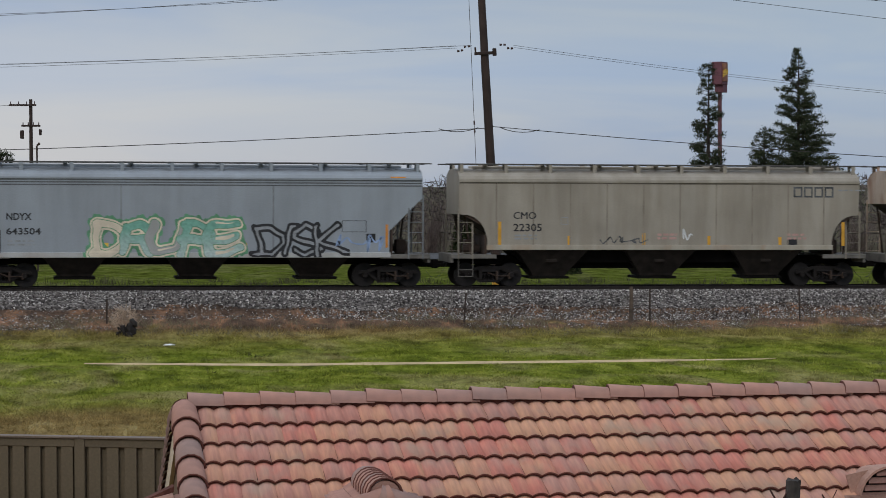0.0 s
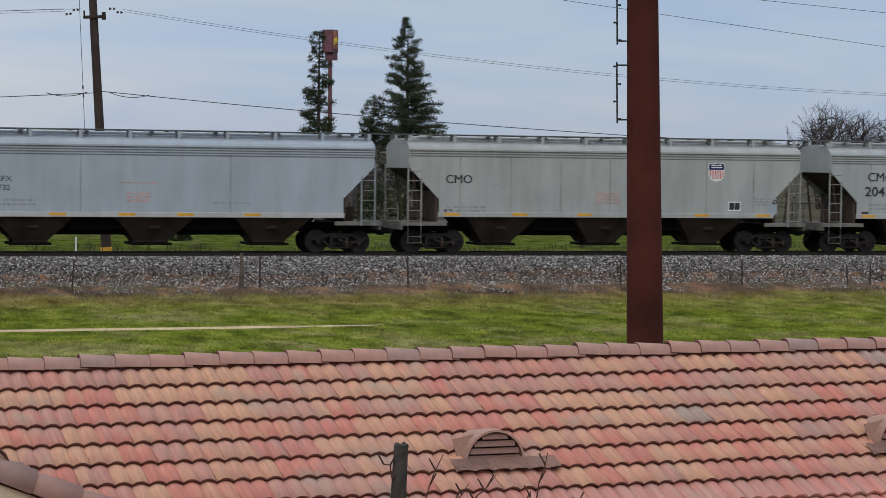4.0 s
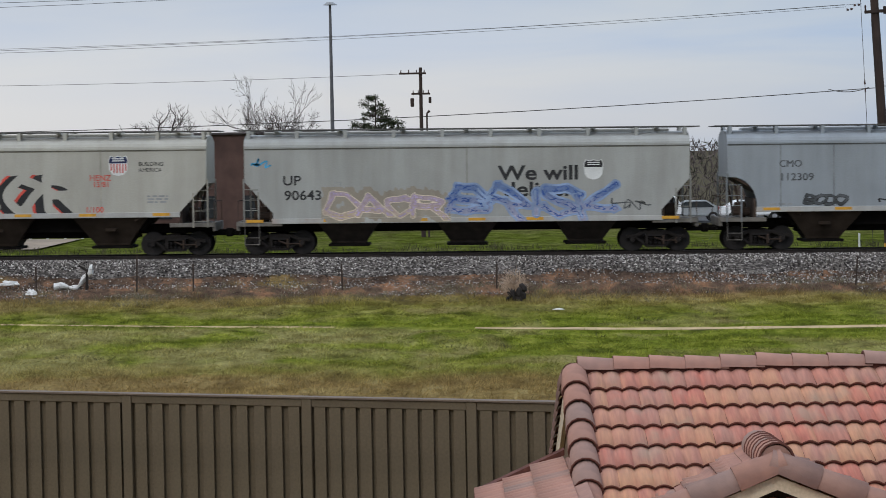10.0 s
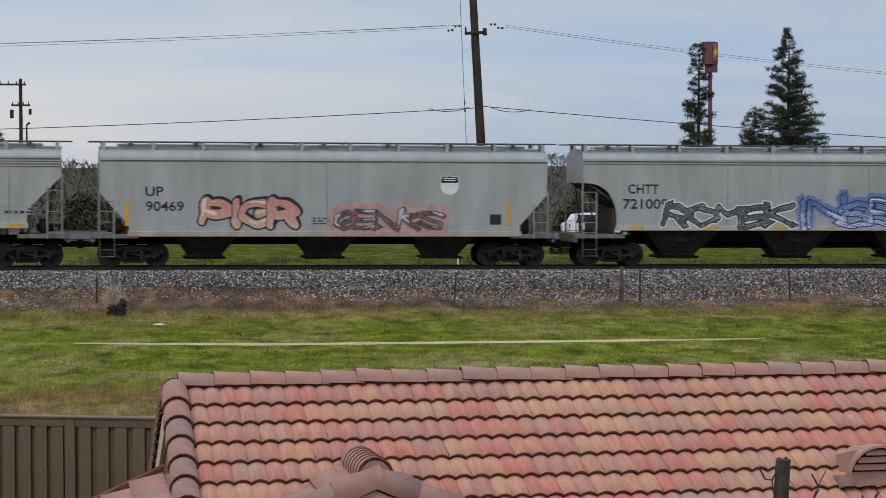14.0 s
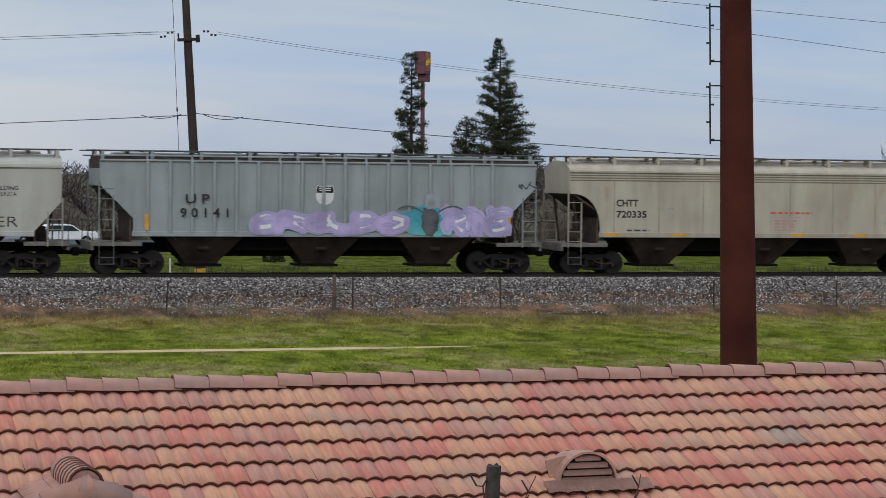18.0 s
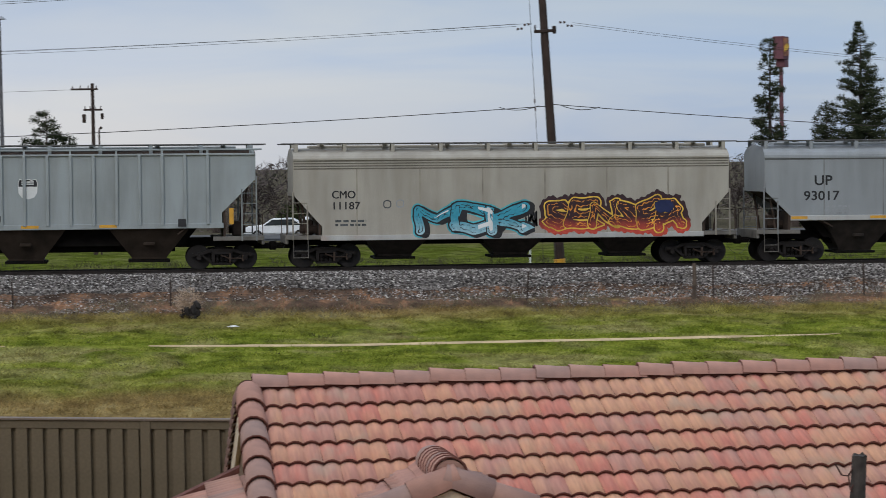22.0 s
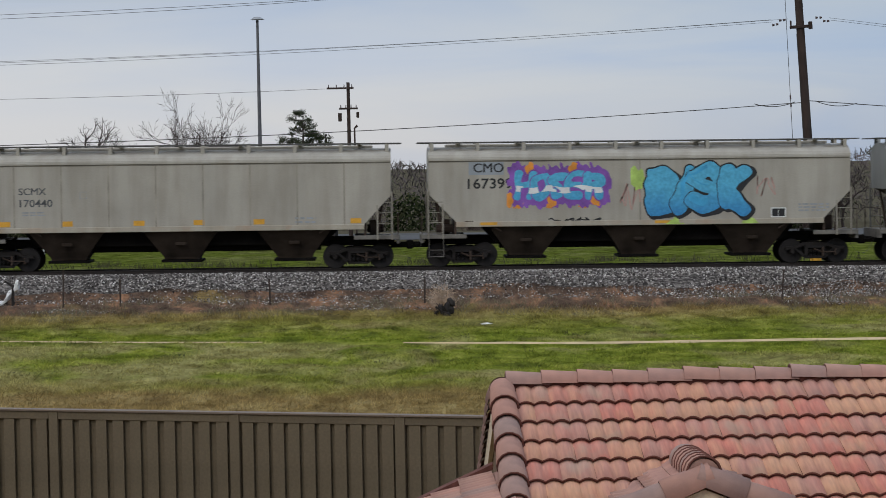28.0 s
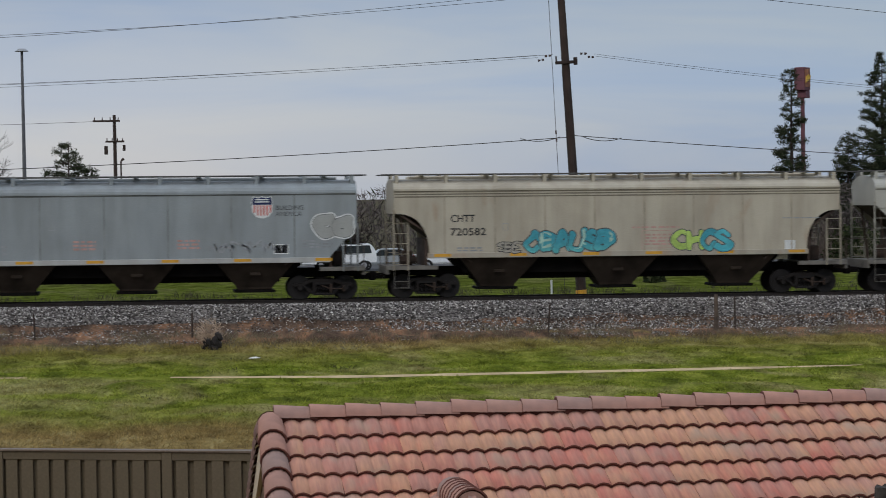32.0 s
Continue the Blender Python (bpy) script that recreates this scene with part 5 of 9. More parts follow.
part("barge_board", bm, CREAM_WOOD, house)
# gable end in soffit brown, which paints in the shade below the rakes
bm = bmesh.new()
prism(bm, [(RY - 3.4, RZ - 0.2 - 3.4 * TAN22), (RY, RZ - 0.16), (RY + 4.6, RZ - 0.2 - 4.6 * TAN22), (RY + 4.6, 0.2), (RY - 3.4, 0.2)], -0.055, 0.1)
bmesh.ops.transform(bm, matrix=Matrix.Translation((RX, 0, 0)) @ Matrix(((0, 1, 0, 0), (1, 0, 0, 0), (0, 0, 1, 0), (0, 0, 0, 1))), verts=bm.verts[:])
bmesh.ops.recalc_face_normals(bm, faces=bm.faces[:])
part("gable_end", bm, SOFFIT, house)
bm = bmesh.new()
box(bm, -0.10, -0.06, -3.7, -0.05, -0.32, -0.10)
bmesh.ops.transform(bm, matrix=SLOPE, verts=bm.verts[:])
bmesh.ops.recalc_face_normals(bm, faces=bm.faces[:])
part("barge_board", bm, CREAM_WOOD, house)

# half-round louvred roof vents
VENT_SHELL = plain("vent_cap", (0.35, 0.205, 0.155), 0.8, var=0.15)
LOUVRE = plain("vent_louvre", (0.21, 0.115, 0.092), 0.8, var=0.2)


def roof_vent(xc, s):
    p = SLOPE @ Vector((xc - RX, -s, 0.02))
    v = part("roof_vent", _vent_shell(), VENT_SHELL, house, "half-round roof vent with dark louvres", m=Matrix.Translation(p))
    for k in range(4):
        z = 0.032 + 0.064 * k
        w = 0.25 * math.sqrt(max(0.02, 1 - ((z + 0.018) / 0.275) ** 2))
        bm = bmesh.new()
        box(bm, -w, w, -0.006, 0.006, -0.027, 0.027)
        part("louvre", bm, LOUVRE, v, m=pose(0, 0.0, z, -30))
    # black plate behind the louvres stands in for the unlit hollow
    bm = bmesh.new()
    prism(bm, [(0.25 * math.cos(a), 0.26 * math.sin(a)) for a in np.linspace(0, math.pi, 13)], 0.06, 0.07)
    part("vent_dark", bm, BLACK, v)
    bm = bmesh.new()
    grid_strip(bm, [[(-0.42 + 0.0425 * i, -0.02 - 0.10 * j + (0.025 * math.cos(0.0425 * i * 2 * math.pi / 0.17) if j == 2 else 0.0), (-0.02 - 0.10 * j) * TAN22 + 0.048 - 0.004 * j + j * 0.011 * abs(math.sin(0.0425 * i * math.pi / 0.17))) for i in range(24)] for j in range(3)])
    bmesh.ops.solidify(bm, geom=bm.faces[:], thickness=0.006)
    # cheek that closes the shell against the cut tiles
    prism(bm, [(-0.30, 0.0), (-0.20, 0.0), (-0.16, 0.24), (-0.36, 0.20)], 0.10, 0.115)
    part("apron", bm, VENT_SHELL, v)


def _vent_shell():
    bm = bmesh.new()
    rows2 = []
    for y, k in ((0.05, 0.97), (-0.03, 0.97), (-0.03, 1.04), (0.12, 1.04), (0.6, 0.8)):
        rows2.append([(0.27 * k * math.cos(a), y, 0.275 * k * math.sin(a)) for a in np.linspace(0, math.pi, 15)])
    grid_strip(bm, rows2)
    box(bm, -0.29, 0.29, -0.05, 0.02, -0.02, 0.008)
    return bm


roof_vent(7.07, 2.05)
roof_vent(11.15, 2.05)

# cross gable towards the viewer
GX, GY0, GY1, GZ = 2.55, 18.85, 20.29, 3.02
for sx, nm in ((-1, "gable_slope"), (1, "gable_slope")):
    for k in range(4):
        s0, s1 = 0.36 * k, 0.36 * (k + 1) + 0.05
        bm = bmesh.new()
        za, zb = GZ - 0.05 - s0 * TAN22 + 0.01, GZ - 0.05 - s1 * TAN22 + 0.035
        for j in range(2):
            u0, u1 = s0 + (s1 - s0) * j / 2, s0 + (s1 - s0) * (j + 1) / 2 - 0.008
            z0_, z1_ = za + (zb - za) * j / 2, za + (zb - za) * (j + 1) / 2
            pts = [[(sx * u0 + GX, GY0 + 0.05, z0_), (sx * u0 + GX, GY1 - u0 + 0.12, z0_)], [(sx * (u0 + u1) / 2 + GX, GY0 + 0.05, (z0_ + z1_) / 2 + 0.022), (sx * (u0 + u1) / 2 + GX, GY1 - (u0 + u1) / 2 + 0.12, (z0_ + z1_) / 2 + 0.022)], [(sx * u1 + GX, GY0 + 0.05, z1_), (sx * u1 + GX, GY1 - u1 + 0.12, z1_)], [(sx * u1 + GX, GY0 + 0.05, z1_ - 0.04), (sx * u1 + GX, GY1 - u1 + 0.12, z1_ - 0.04)]]
            grid_strip(bm, pts)
        bmesh.ops.recalc_face_normals(bm, faces=bm.faces[:])
        part("gable_course", bm, TRIM_TILE, house)
    for k in range(6):
        s = -0.07 + 0.36 * k
        ang = Matrix.Rotation(0 if sx > 0 else math.pi, 4, "Z") @ Matrix.Rotation(radians(22), 4, "Y")
        part("rake_tile", RAKE_MESH, TRIM_TILE, house, m=Matrix.Translation((GX + sx * s, GY0, GZ - 0.07 - s * TAN22)) @ ang)
    bm = bmesh.new()
    prism(bm, [(0, -0.13), (sx * 2.4, -0.13 - 2.4 * TAN22), (sx * 2.4, -0.23 - 2.4 * TAN22), (0, -0.24)], 0.0, 0.04)
    part("fascia", bm, CREAM_WOOD, house, m=pose(GX, GY0 - 0.03, GZ - 0.02))
bm = bmesh.new()
barrel(bm, 0.30, 0.132, 0.15)
STACK = with_nose(as_mesh("gable_ridge_tile", bm, TRIM_TILE), 9)
STACK.polygons.foreach_set("use_smooth", [True] * len(STACK.polygons))
for k in range(7):
    part("gable_ridge_tile", STACK, TRIM_TILE, house, m=Matrix.Translation((GX, GY1 - 0.22 - 0.155 * k, GZ - 0.06 + 0.004 * k)) @ Matrix.Rotation(radians(-90), 4, "Z") @ Matrix.Rotation(radians(-2), 4, "Y"))
bm = bmesh.new()
prism(bm, [(0.13 * math.cos(a), 0.13 * math.sin(a)) for a in np.linspace(-0.3, math.pi + 0.3, 13)], 0.0, 0.03)
part("ridge_plug", bm, TRIM_TILE, house, m=pose(GX, GY1 - 0.22 - 0.93 - 0.28, GZ - 0.036))
# wall under the gable; the overhang's shade is put into its dark colour
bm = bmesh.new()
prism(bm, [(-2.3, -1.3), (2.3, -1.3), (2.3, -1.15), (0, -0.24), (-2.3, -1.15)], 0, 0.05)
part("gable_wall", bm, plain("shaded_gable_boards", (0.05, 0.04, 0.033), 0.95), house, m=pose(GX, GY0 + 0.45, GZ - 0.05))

# lower lean-to roof beside the gable end
LX0, LX1, LY0, LY1, LZ = 0.22, 0.97, 16.5, 21.25, 2.74
bm = bmesh.new()
prism(bm, [(LX0 - 0.02, LZ - 0.32), (LX1 + 0.1, LZ + 0.03), (LX1 + 0.1, LZ - 0.12), (LX0 - 0.02, LZ - 0.43)], LY0, LY1 - 0.02)
lean_to = part("lean_to_roof", bm, TRIM_TILE, house)
bm = bmesh.new()
prism(bm, [(LX0 - 0.07, LZ - 0.30), (LX1, LZ + 0.07), (LX1, LZ + 0.02), (LX0 - 0.07, LZ - 0.36)], LY1 - 0.02, LY1 + 0.14)
part("lean_to_rake", bm, NOSE, house)
bm = bmesh.new()
box(bm, LX0 - 0.1, LX0 - 0.01, LY0, LY1 - 0.1, LZ - 0.5, LZ - 0.42, 0.01)
gut = part("gutter", bm, WHITE, house)
bm = bmesh.new()
rod(bm, (LX0 - 0.05, LY1 - 0.15, LZ - 0.45), (LX0 - 0.02, LY1 - 0.15, LZ - 0.62), 0.03, 0.03, 8)
rod(bm, (LX0 - 0.02, LY1 - 0.15, LZ - 0.62), (LX0 + 0.1, LY1 - 0.15, LZ - 0.75), 0.03, 0.03, 8)
rod(bm, (LX0 + 0.1, LY1 - 0.15, LZ - 0.75), (LX0 + 0.1, LY1 - 0.15, 0.0), 0.03, 0.03, 8)
part("downpipe", bm, WHITE, gut)
bm = bmesh.new()
box(bm, LX0 + 0.2, LX1 + 0.1, LY0 + 0.1, LY1 - 0.2, 0, LZ - 0.5)
part("lean_to_wall", bm, STUCCO, house)

# ---- orange stucco house, its eave ----
oh = tagged(new("stucco_house"), "orange stucco house with a grey-tiled rake and cream fascia", "house")
EX, EY, EZ, EP = -6.27, 25.3, 2.24, 0.44
ang = math.atan(EP)
bm = bmesh.new()
prism(bm, [(EY - 0.7, -0.1), (EY - 0.7, EZ + 0.7 * EP - 0.28), (EY - 5.5, EZ + 5.5 * EP - 0.28), (EY - 5.5, -0.1)], EX - 6.5, EX - 0.33)
bmesh.ops.transform(bm, matrix=Matrix(((0, 1, 0, 0), (1, 0, 0, 0), (0, 0, 1, 0), (0, 0, 0, 1))), verts=bm.verts[:])
bmesh.ops.recalc_face_normals(bm, faces=bm.faces[:])
part("wall", bm, ORANGE_STUCCO, oh)
bm = bmesh.new()
prism(bm, [(EY, EZ - 0.10), (EY - 5.5, EZ + 5.5 * EP - 0.10), (EY - 5.5, EZ + 5.5 * EP - 0.18), (EY, EZ - 0.18)], EX - 6.5, EX - 0.03)
bmesh.ops.transform(bm, matrix=Matrix(((0, 1, 0, 0), (1, 0, 0, 0), (0, 0, 1, 0), (0, 0, 0, 1))), verts=bm.verts[:])
bmesh.ops.recalc_face_normals(bm, faces=bm.faces[:])
part("roof_deck", bm, SOFFIT, oh)
bm = bmesh.new()
prism(bm, [(EY, EZ - 0.05), (EY - 5.5, EZ + 5.5 * EP - 0.05), (EY - 5.5, EZ + 5.5 * EP - 0.18), (EY, EZ - 0.18)], EX - 0.03, EX + 0.02)
bmesh.ops.transform(bm, matrix=Matrix(((0, 1, 0, 0), (1, 0, 0, 0), (0, 0, 1, 0), (0, 0, 0, 1))), verts=bm.verts[:])
bmesh.ops.recalc_face_normals(bm, faces=bm.faces[:])
part("fascia", bm, plain("pale_cream_fascia", (0.72, 0.65, 0.54), 0.6, var=0.12), oh)
GREY_TRIM = plain("grey_trim_tile", (0.30, 0.235, 0.195), 0.85, var=0.25, scale=5)
bm = bmesh.new()
barrel(bm, 0.42, 0.115, 0.15, sweep=240)
GREY_RAKE = as_mesh("rake_tile", bm, GREY_TRIM)
GREY_RAKE.polygons.foreach_set("use_smooth", [True] * len(GREY_RAKE.polygons))
for k in range(14):
    s = 0.36 * (k + 1)
    part("rake_tile", GREY_RAKE, GREY_TRIM, oh, m=Matrix.Translation((EX - 0.09, EY + 0.02 - s * math.cos(ang), EZ + s * math.sin(ang) + 0.02)) @ Matrix.Rotation(radians(90), 4, "Z") @ Matrix.Rotation(ang, 4, "Y"))
bm = bmesh.new()
prism(bm, [(EY - 0.72, EZ - 0.72), (EY - 0.45, EZ - 0.55), (EY - 0.45, EZ - 0.12), (EY - 0.72, EZ - 0.12)], EX - 0.36, EX - 0.26)
bmesh.ops.transform(bm, matrix=Matrix(((0, 1, 0, 0), (1, 0, 0, 0), (0, 0, 1, 0), (0, 0, 0, 1))), verts=bm.verts[:])
bmesh.ops.recalc_face_normals(bm, faces=bm.faces[:])
part("corbel", bm, ORANGE_STUCCO, oh)

# ---- composite back-yard fence ----
FENCE = plain("brown_composite_board", (0.104, 0.080, 0.049), 0.7, var=0.14, scale=1.0, fine=30)
FENCE_CAP = plain("fence_cap", (0.135, 0.100, 0.074), 0.6, var=0.1)
FDIR = Vector((7.07, -2.6, 0)).normalized()
FROT = Matrix.Rotation(math.atan2(FDIR.y, FDIR.x), 4, "Z")
POSTS = [-7.65, -5.15, -2.68, -0.11, 2.51, 5.17, 7.48, 10.0, 12.5]   # along the fence from the second seen post
FTOP = 2.30
fence = tagged(new("yard_fence"), "tall brown composite board fence with posts and cap rail", "fence")
fence.matrix_basis = Matrix.Translation((-6.8, 33.0, 0)) @ FROT
bm = bmesh.new()
box(bm, -0.068, 0.068, -0.068, 0.068, -0.3, FTOP - 0.015, 0.006)
post_mesh = as_mesh("post", bm, FENCE)
for s in POSTS:
    part("post", post_mesh, FENCE, fence, m=pose(s, 0, 0))
for a, c_ in zip(POSTS, POSTS[1:]):
    bm = bmesh.new()
    box(bm, a + 0.07, c_ - 0.07, -0.055, 0.055, FTOP - 0.12, FTOP - 0.012, 0.005)
    part("top_rail", bm, FENCE, fence)
    bm = bmesh.new()
    box(bm, a - 0.0, c_ - 0.004, -0.085, 0.085, FTOP - 0.012, FTOP + 0.014, 0.004)
    part("cap", bm, FENCE_CAP, fence)
    bm = bmesh.new()
    box(bm, a + 0.07, c_ - 0.07, -0.05, 0.05, 0.02, 0.14, 0.005)
    part("bottom_rail", bm, FENCE, fence)
    nb = 10
    w = (c_ - a - 0.14) / nb
    bm = bmesh.new()
    box(bm, -0.079, 0.079, -0.045, -0.020, 0.14, FTOP - 0.12, 0.004)
    face_board = as_mesh("board", bm, FENCE)
    bm = bmesh.new()
    box(bm, -0.105, 0.105, 0.014, 0.036, 0.14, FTOP - 0.12)
    back_board = as_mesh("board", bm, FENCE)
    for k in range(nb):
        part("board", face_board, FENCE, fence, m=pose(a + 0.07 + w * (k + 0.52), 0.004 * math.sin(k * 3.1), 0))
        part("board", back_board, FENCE, fence, m=pose(a + 0.07 + w * (k + 0.05), 0, 0))
    part("board", back_board, FENCE, fence, m=pose(c_ - 0.11, 0, 0))

# ---- pruned tree with a few twigs, close to the viewer ----
stub = tagged(new("pruned_tree"), "sawn-off dark trunk with a few thin twigs", "tree")
stub.matrix_basis = pose(3.635, 11.43, -0.035)
bm = bmesh.new()
prev = Vector((0.05, 0.1, -0.2))
rows2 = []
for i in range(60):
    zz = -0.2 + 4.24 * i / 59
    cx, cy, rad = 0.02 * math.sin(zz * 3) - 0.012, 0.015 * math.cos(zz * 5), 0.056 - 0.0045 * zz + 0.006 * max(0.0, math.sin(zz * 9.0)) ** 6
    ring = []
    for k in range(15):
        a = 6.2832 * (k % 14) / 14
        rr_ = rad * (1 + 0.22 * noise.noise((math.cos(a) * 1.7, math.sin(a) * 1.7, zz * 7)) + 0.12 * noise.noise((math.cos(a) * 5, math.sin(a) * 5, zz * 22)))
        top_ = zz if i < 59 else zz + 0.025 * noise.noise((math.cos(a) * 2, math.sin(a) * 2, 1))
        ring.append((cx + rr_ * math.cos(a), cy + rr_ * math.sin(a), top_))
    rows2.append(ring)
grid_strip(bm, rows2)
bm.faces.new([bm.verts.new(p) for p in rows2[-1][:14]])
rod(bm, (0.02, 0, 3.7), (-0.085, -0.01, 3.79), 0.014, 0.009, 6)
rod(bm, (0.0, -0.03, 3.45), (0.075, -0.06, 3.53), 0.016, 0.012, 6)
part("trunk", bm, plain("dark_pruned_bark", (0.045, 0.038, 0.034), 0.95, var=0.5, scale=12), stub)
TWIG_NEAR = plain("reddish_twig", (0.07, 0.032, 0.025), 0.9, var=0.3)
rr = random.Random(12)
for p, q in (((0.02, 0, 3.52), (0.19, -0.02, 3.98)), ((0.64, 0.03, 3.5), (0.78, 0.02, 3.97)), ((0.12, 0.0, 3.55), (0.345, 0.02, 3.82)), ((0.30, 0.02, 3.68), (0.48, 0.0, 3.84)), ((0.86, 0.0, 3.5), (0.92, 0.0, 3.74)), ((-0.03, 0, 3.82), (-0.13, 0.01, 3.97)), ((0.6, 0.0, 3.6), (0.68, 0.0, 3.78))):
    bm = bmesh.new()
    p, q = Vector(p), Vector(q)
    last = p
    for i in range(1, 7):
        u = i / 6
        cur = p.lerp(q, u) + Vector((rr.gauss(0, 0.008), rr.gauss(0, 0.01), rr.gauss(0, 0.008)))
        rod(bm, last, cur, 0.0065 - 0.0006 * i, 0.0065 - 0.0006 * (i + 1), 5)
        if i in (2, 4, 5):
            rod(bm, cur, cur + Vector((rr.choice((-1, 1)) * 0.035, 0, 0.06)), 0.005, 0.004, 4)
        last = cur
    part("twig", bm, TWIG_NEAR, stub)

# ---- roof tiles, one by one on the courses in view ----
grid_rows = tile_points(0.07, -STEP)
bm = bmesh.new()
grid_strip(bm, grid_rows)
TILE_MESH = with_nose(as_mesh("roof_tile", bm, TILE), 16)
TILE_MESH.polygons.foreach_set("use_smooth", [True] * len(TILE_MESH.polygons))
bm = bmesh.new()
grid_strip(bm, [[(x, y, z * 1.1) for x, y, z in row] for row in tile_points(0.02, -0.29)])
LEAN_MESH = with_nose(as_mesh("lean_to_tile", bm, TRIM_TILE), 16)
LEAN_MESH.polygons.foreach_set("use_smooth", [True] * len(LEAN_MESH.polygons))
for sx in (-1, 1):
    for i in range(4):
        for j in range(5):
            run = 0.15 + 0.27 * i
            part("gable_tile", LEAN_MESH, TRIM_TILE, house, m=Matrix.Translation((GX + sx * run, GY0 + 0.30 + COVER * (j + (1 if sx < 0 else 0) + 0.5 * (i % 2)) - 0.2, GZ - 0.055 - run * TAN22)) @ Matrix.Rotation(radians(90 * sx), 4, "Z") @ Matrix.Rotation(radians(20.5), 4, "X"))
for i in range(3):
    for j in range(16):
        part("lean_to_tile", LEAN_MESH, TRIM_TILE, lean_to, m=Matrix.Translation((LX1 - 0.03 - 0.25 * i, LY1 - 0.02 - COVER * (j + 0.5 * (i % 2)), LZ + 0.0 - 0.25 * i * 0.40)) @ Matrix.Rotation(radians(-90), 4, "Z") @ Matrix.Rotation(radians(21.8), 4, "X"))
far_rows = bmesh.new()
for i in range(ROWS_DOWN):
    off = 0.10 - (COVER / 2 if i % 2 else 0.0)
    for j in range(COLS):
        x = off + COVER * j
        place = SLOPE @ Matrix.Translation((x, -0.10 - STEP * i, 0.0)) @ Matrix.Rotation(radians(0.35 * math.sin(i * 7 + j * 3)), 4, "Z")
        if i < 7:
            part("roof_tile", TILE_MESH, TILE, roof, m=place)
        else:
            vs = [[far_rows.verts.new(place @ Vector(p)) for p in row] for row in grid_rows]
            for a, c_ in zip(vs, vs[1:]):
                for k in range(len(a) - 1):
                    far_rows.faces.new((a[k], a[k + 1], c_[k + 1], c_[k]))
tagged(part("lower_tiles", far_rows, TILE, roof), kind="stuff")

# ---- the freight train ----
SIDE = 1.58              # half width of a car over its sides
EAVE = 4.12             # top of the flat side sheets
PROFILE = [(SIDE, 1.45), (SIDE, EAVE), (1.565, 4.24), (1.50, 4.35), (1.30, 4.47), (0.95, 4.57), (0.5, 4.64), (0.0, 4.66)]
shared = {}
END_GREY = plain("grimy_grey_end", (0.13, 0.12, 0.105), 0.8, var=0.35, scale=2)


def cached(key, make, material):
    if key not in shared:
        bm = bmesh.new()
        make(bm)
        shared[key] = as_mesh(key.split(":")[0], bm, material)
    return shared[key]


def make_wheel(bm):
    for r0, r1, y0, y1 in ((0.455, 0.445, -0.07, 0.055), (0.485, 0.475, 0.055, 0.085), (0.10, 0.10, -0.11, -0.06), (0.36, 0.35, -0.055, -0.04)):
        bmesh.ops.create_cone(bm, cap_ends=True, segments=28, radius1=r0, radius2=r1, depth=y1 - y0, matrix=pose(0, (y0 + y1) / 2, 0, -90))


def make_side_frame(bm):
    # cast frame: arched top member, bottom truss and two columns round the spring opening
    prism(bm, [(-1.16, 0.50), (-1.14, 0.63), (-0.78, 0.66), (-0.45, 0.80), (0.45, 0.80), (0.78, 0.66), (1.14, 0.63), (1.16, 0.50), (0.80, 0.54), (0.42, 0.68), (-0.42, 0.68), (-0.80, 0.54)], -0.08, 0.08)
    for sx in (-1, 1):
        prism(bm, [(sx * 0.70, 0.55), (sx * 0.82, 0.55), (sx * 0.40, 0.19), (sx * 0.30, 0.24)][::sx], -0.075, 0.075)
        prism(bm, [(sx * 0.28, 0.24), (sx * 0.40, 0.24), (sx * 0.40, 0.70), (sx * 0.28, 0.70)][::sx], -0.075, 0.075)
        box(bm, min(sx * 0.74, sx * 1.06), max(sx * 0.74, sx * 1.06), -0.09, 0.09, 0.52, 0.60, 0.01)
    box(bm, -0.40, 0.40, -0.085, 0.085, 0.17, 0.25, 0.02)


def make_springs(bm):
    for dx in (-0.17, 0.0, 0.17):
        for k in range(6):
            bmesh.ops.create_cone(bm, cap_ends=True, segments=8, radius1=0.075, radius2=0.075, depth=0.022, matrix=pose(dx, 0, 0.28 + 0.048 * k))
    box(bm, -0.3, 0.3, -0.09, 0.09, 0.57, 0.72, 0.02)


def make_bearing(bm):
    bmesh.ops.create_cone(bm, cap_ends=True, segments=12, radius1=0.115, radius2=0.09, depth=0.16, matrix=pose(0, 0, 0, 90))


def make_bolster(bm):
    box(bm, -0.22, 0.22, -1.0, 1.0, 0.55, 0.85, 0.03)
    box(bm, -0.42, 0.42, -0.9, 0.9, 0.22, 0.62, 0.02)
    for dx in (-0.89, 0.89):
        rod(bm, (dx, -0.95, 0.457), (dx, 0.95, 0.457), 0.08, 0.08, 8)


def make_brake(bm):
    box(bm, -0.28, -0.2, -0.12, 0.12, 0.25, 0.62, 0.02)
    rod(bm, (-0.6, -0.1, 0.55), (-0.28, -0.1, 0.42), 0.03, 0.03, 6)
    box(bm, 0.22, 0.3, -0.12, 0.12, 0.3, 0.55, 0.02)
    rod(bm, (-0.24, -0.08, 0.42), (0.26, -0.08, 0.42), 0.025, 0.025, 6)


wheels = {}


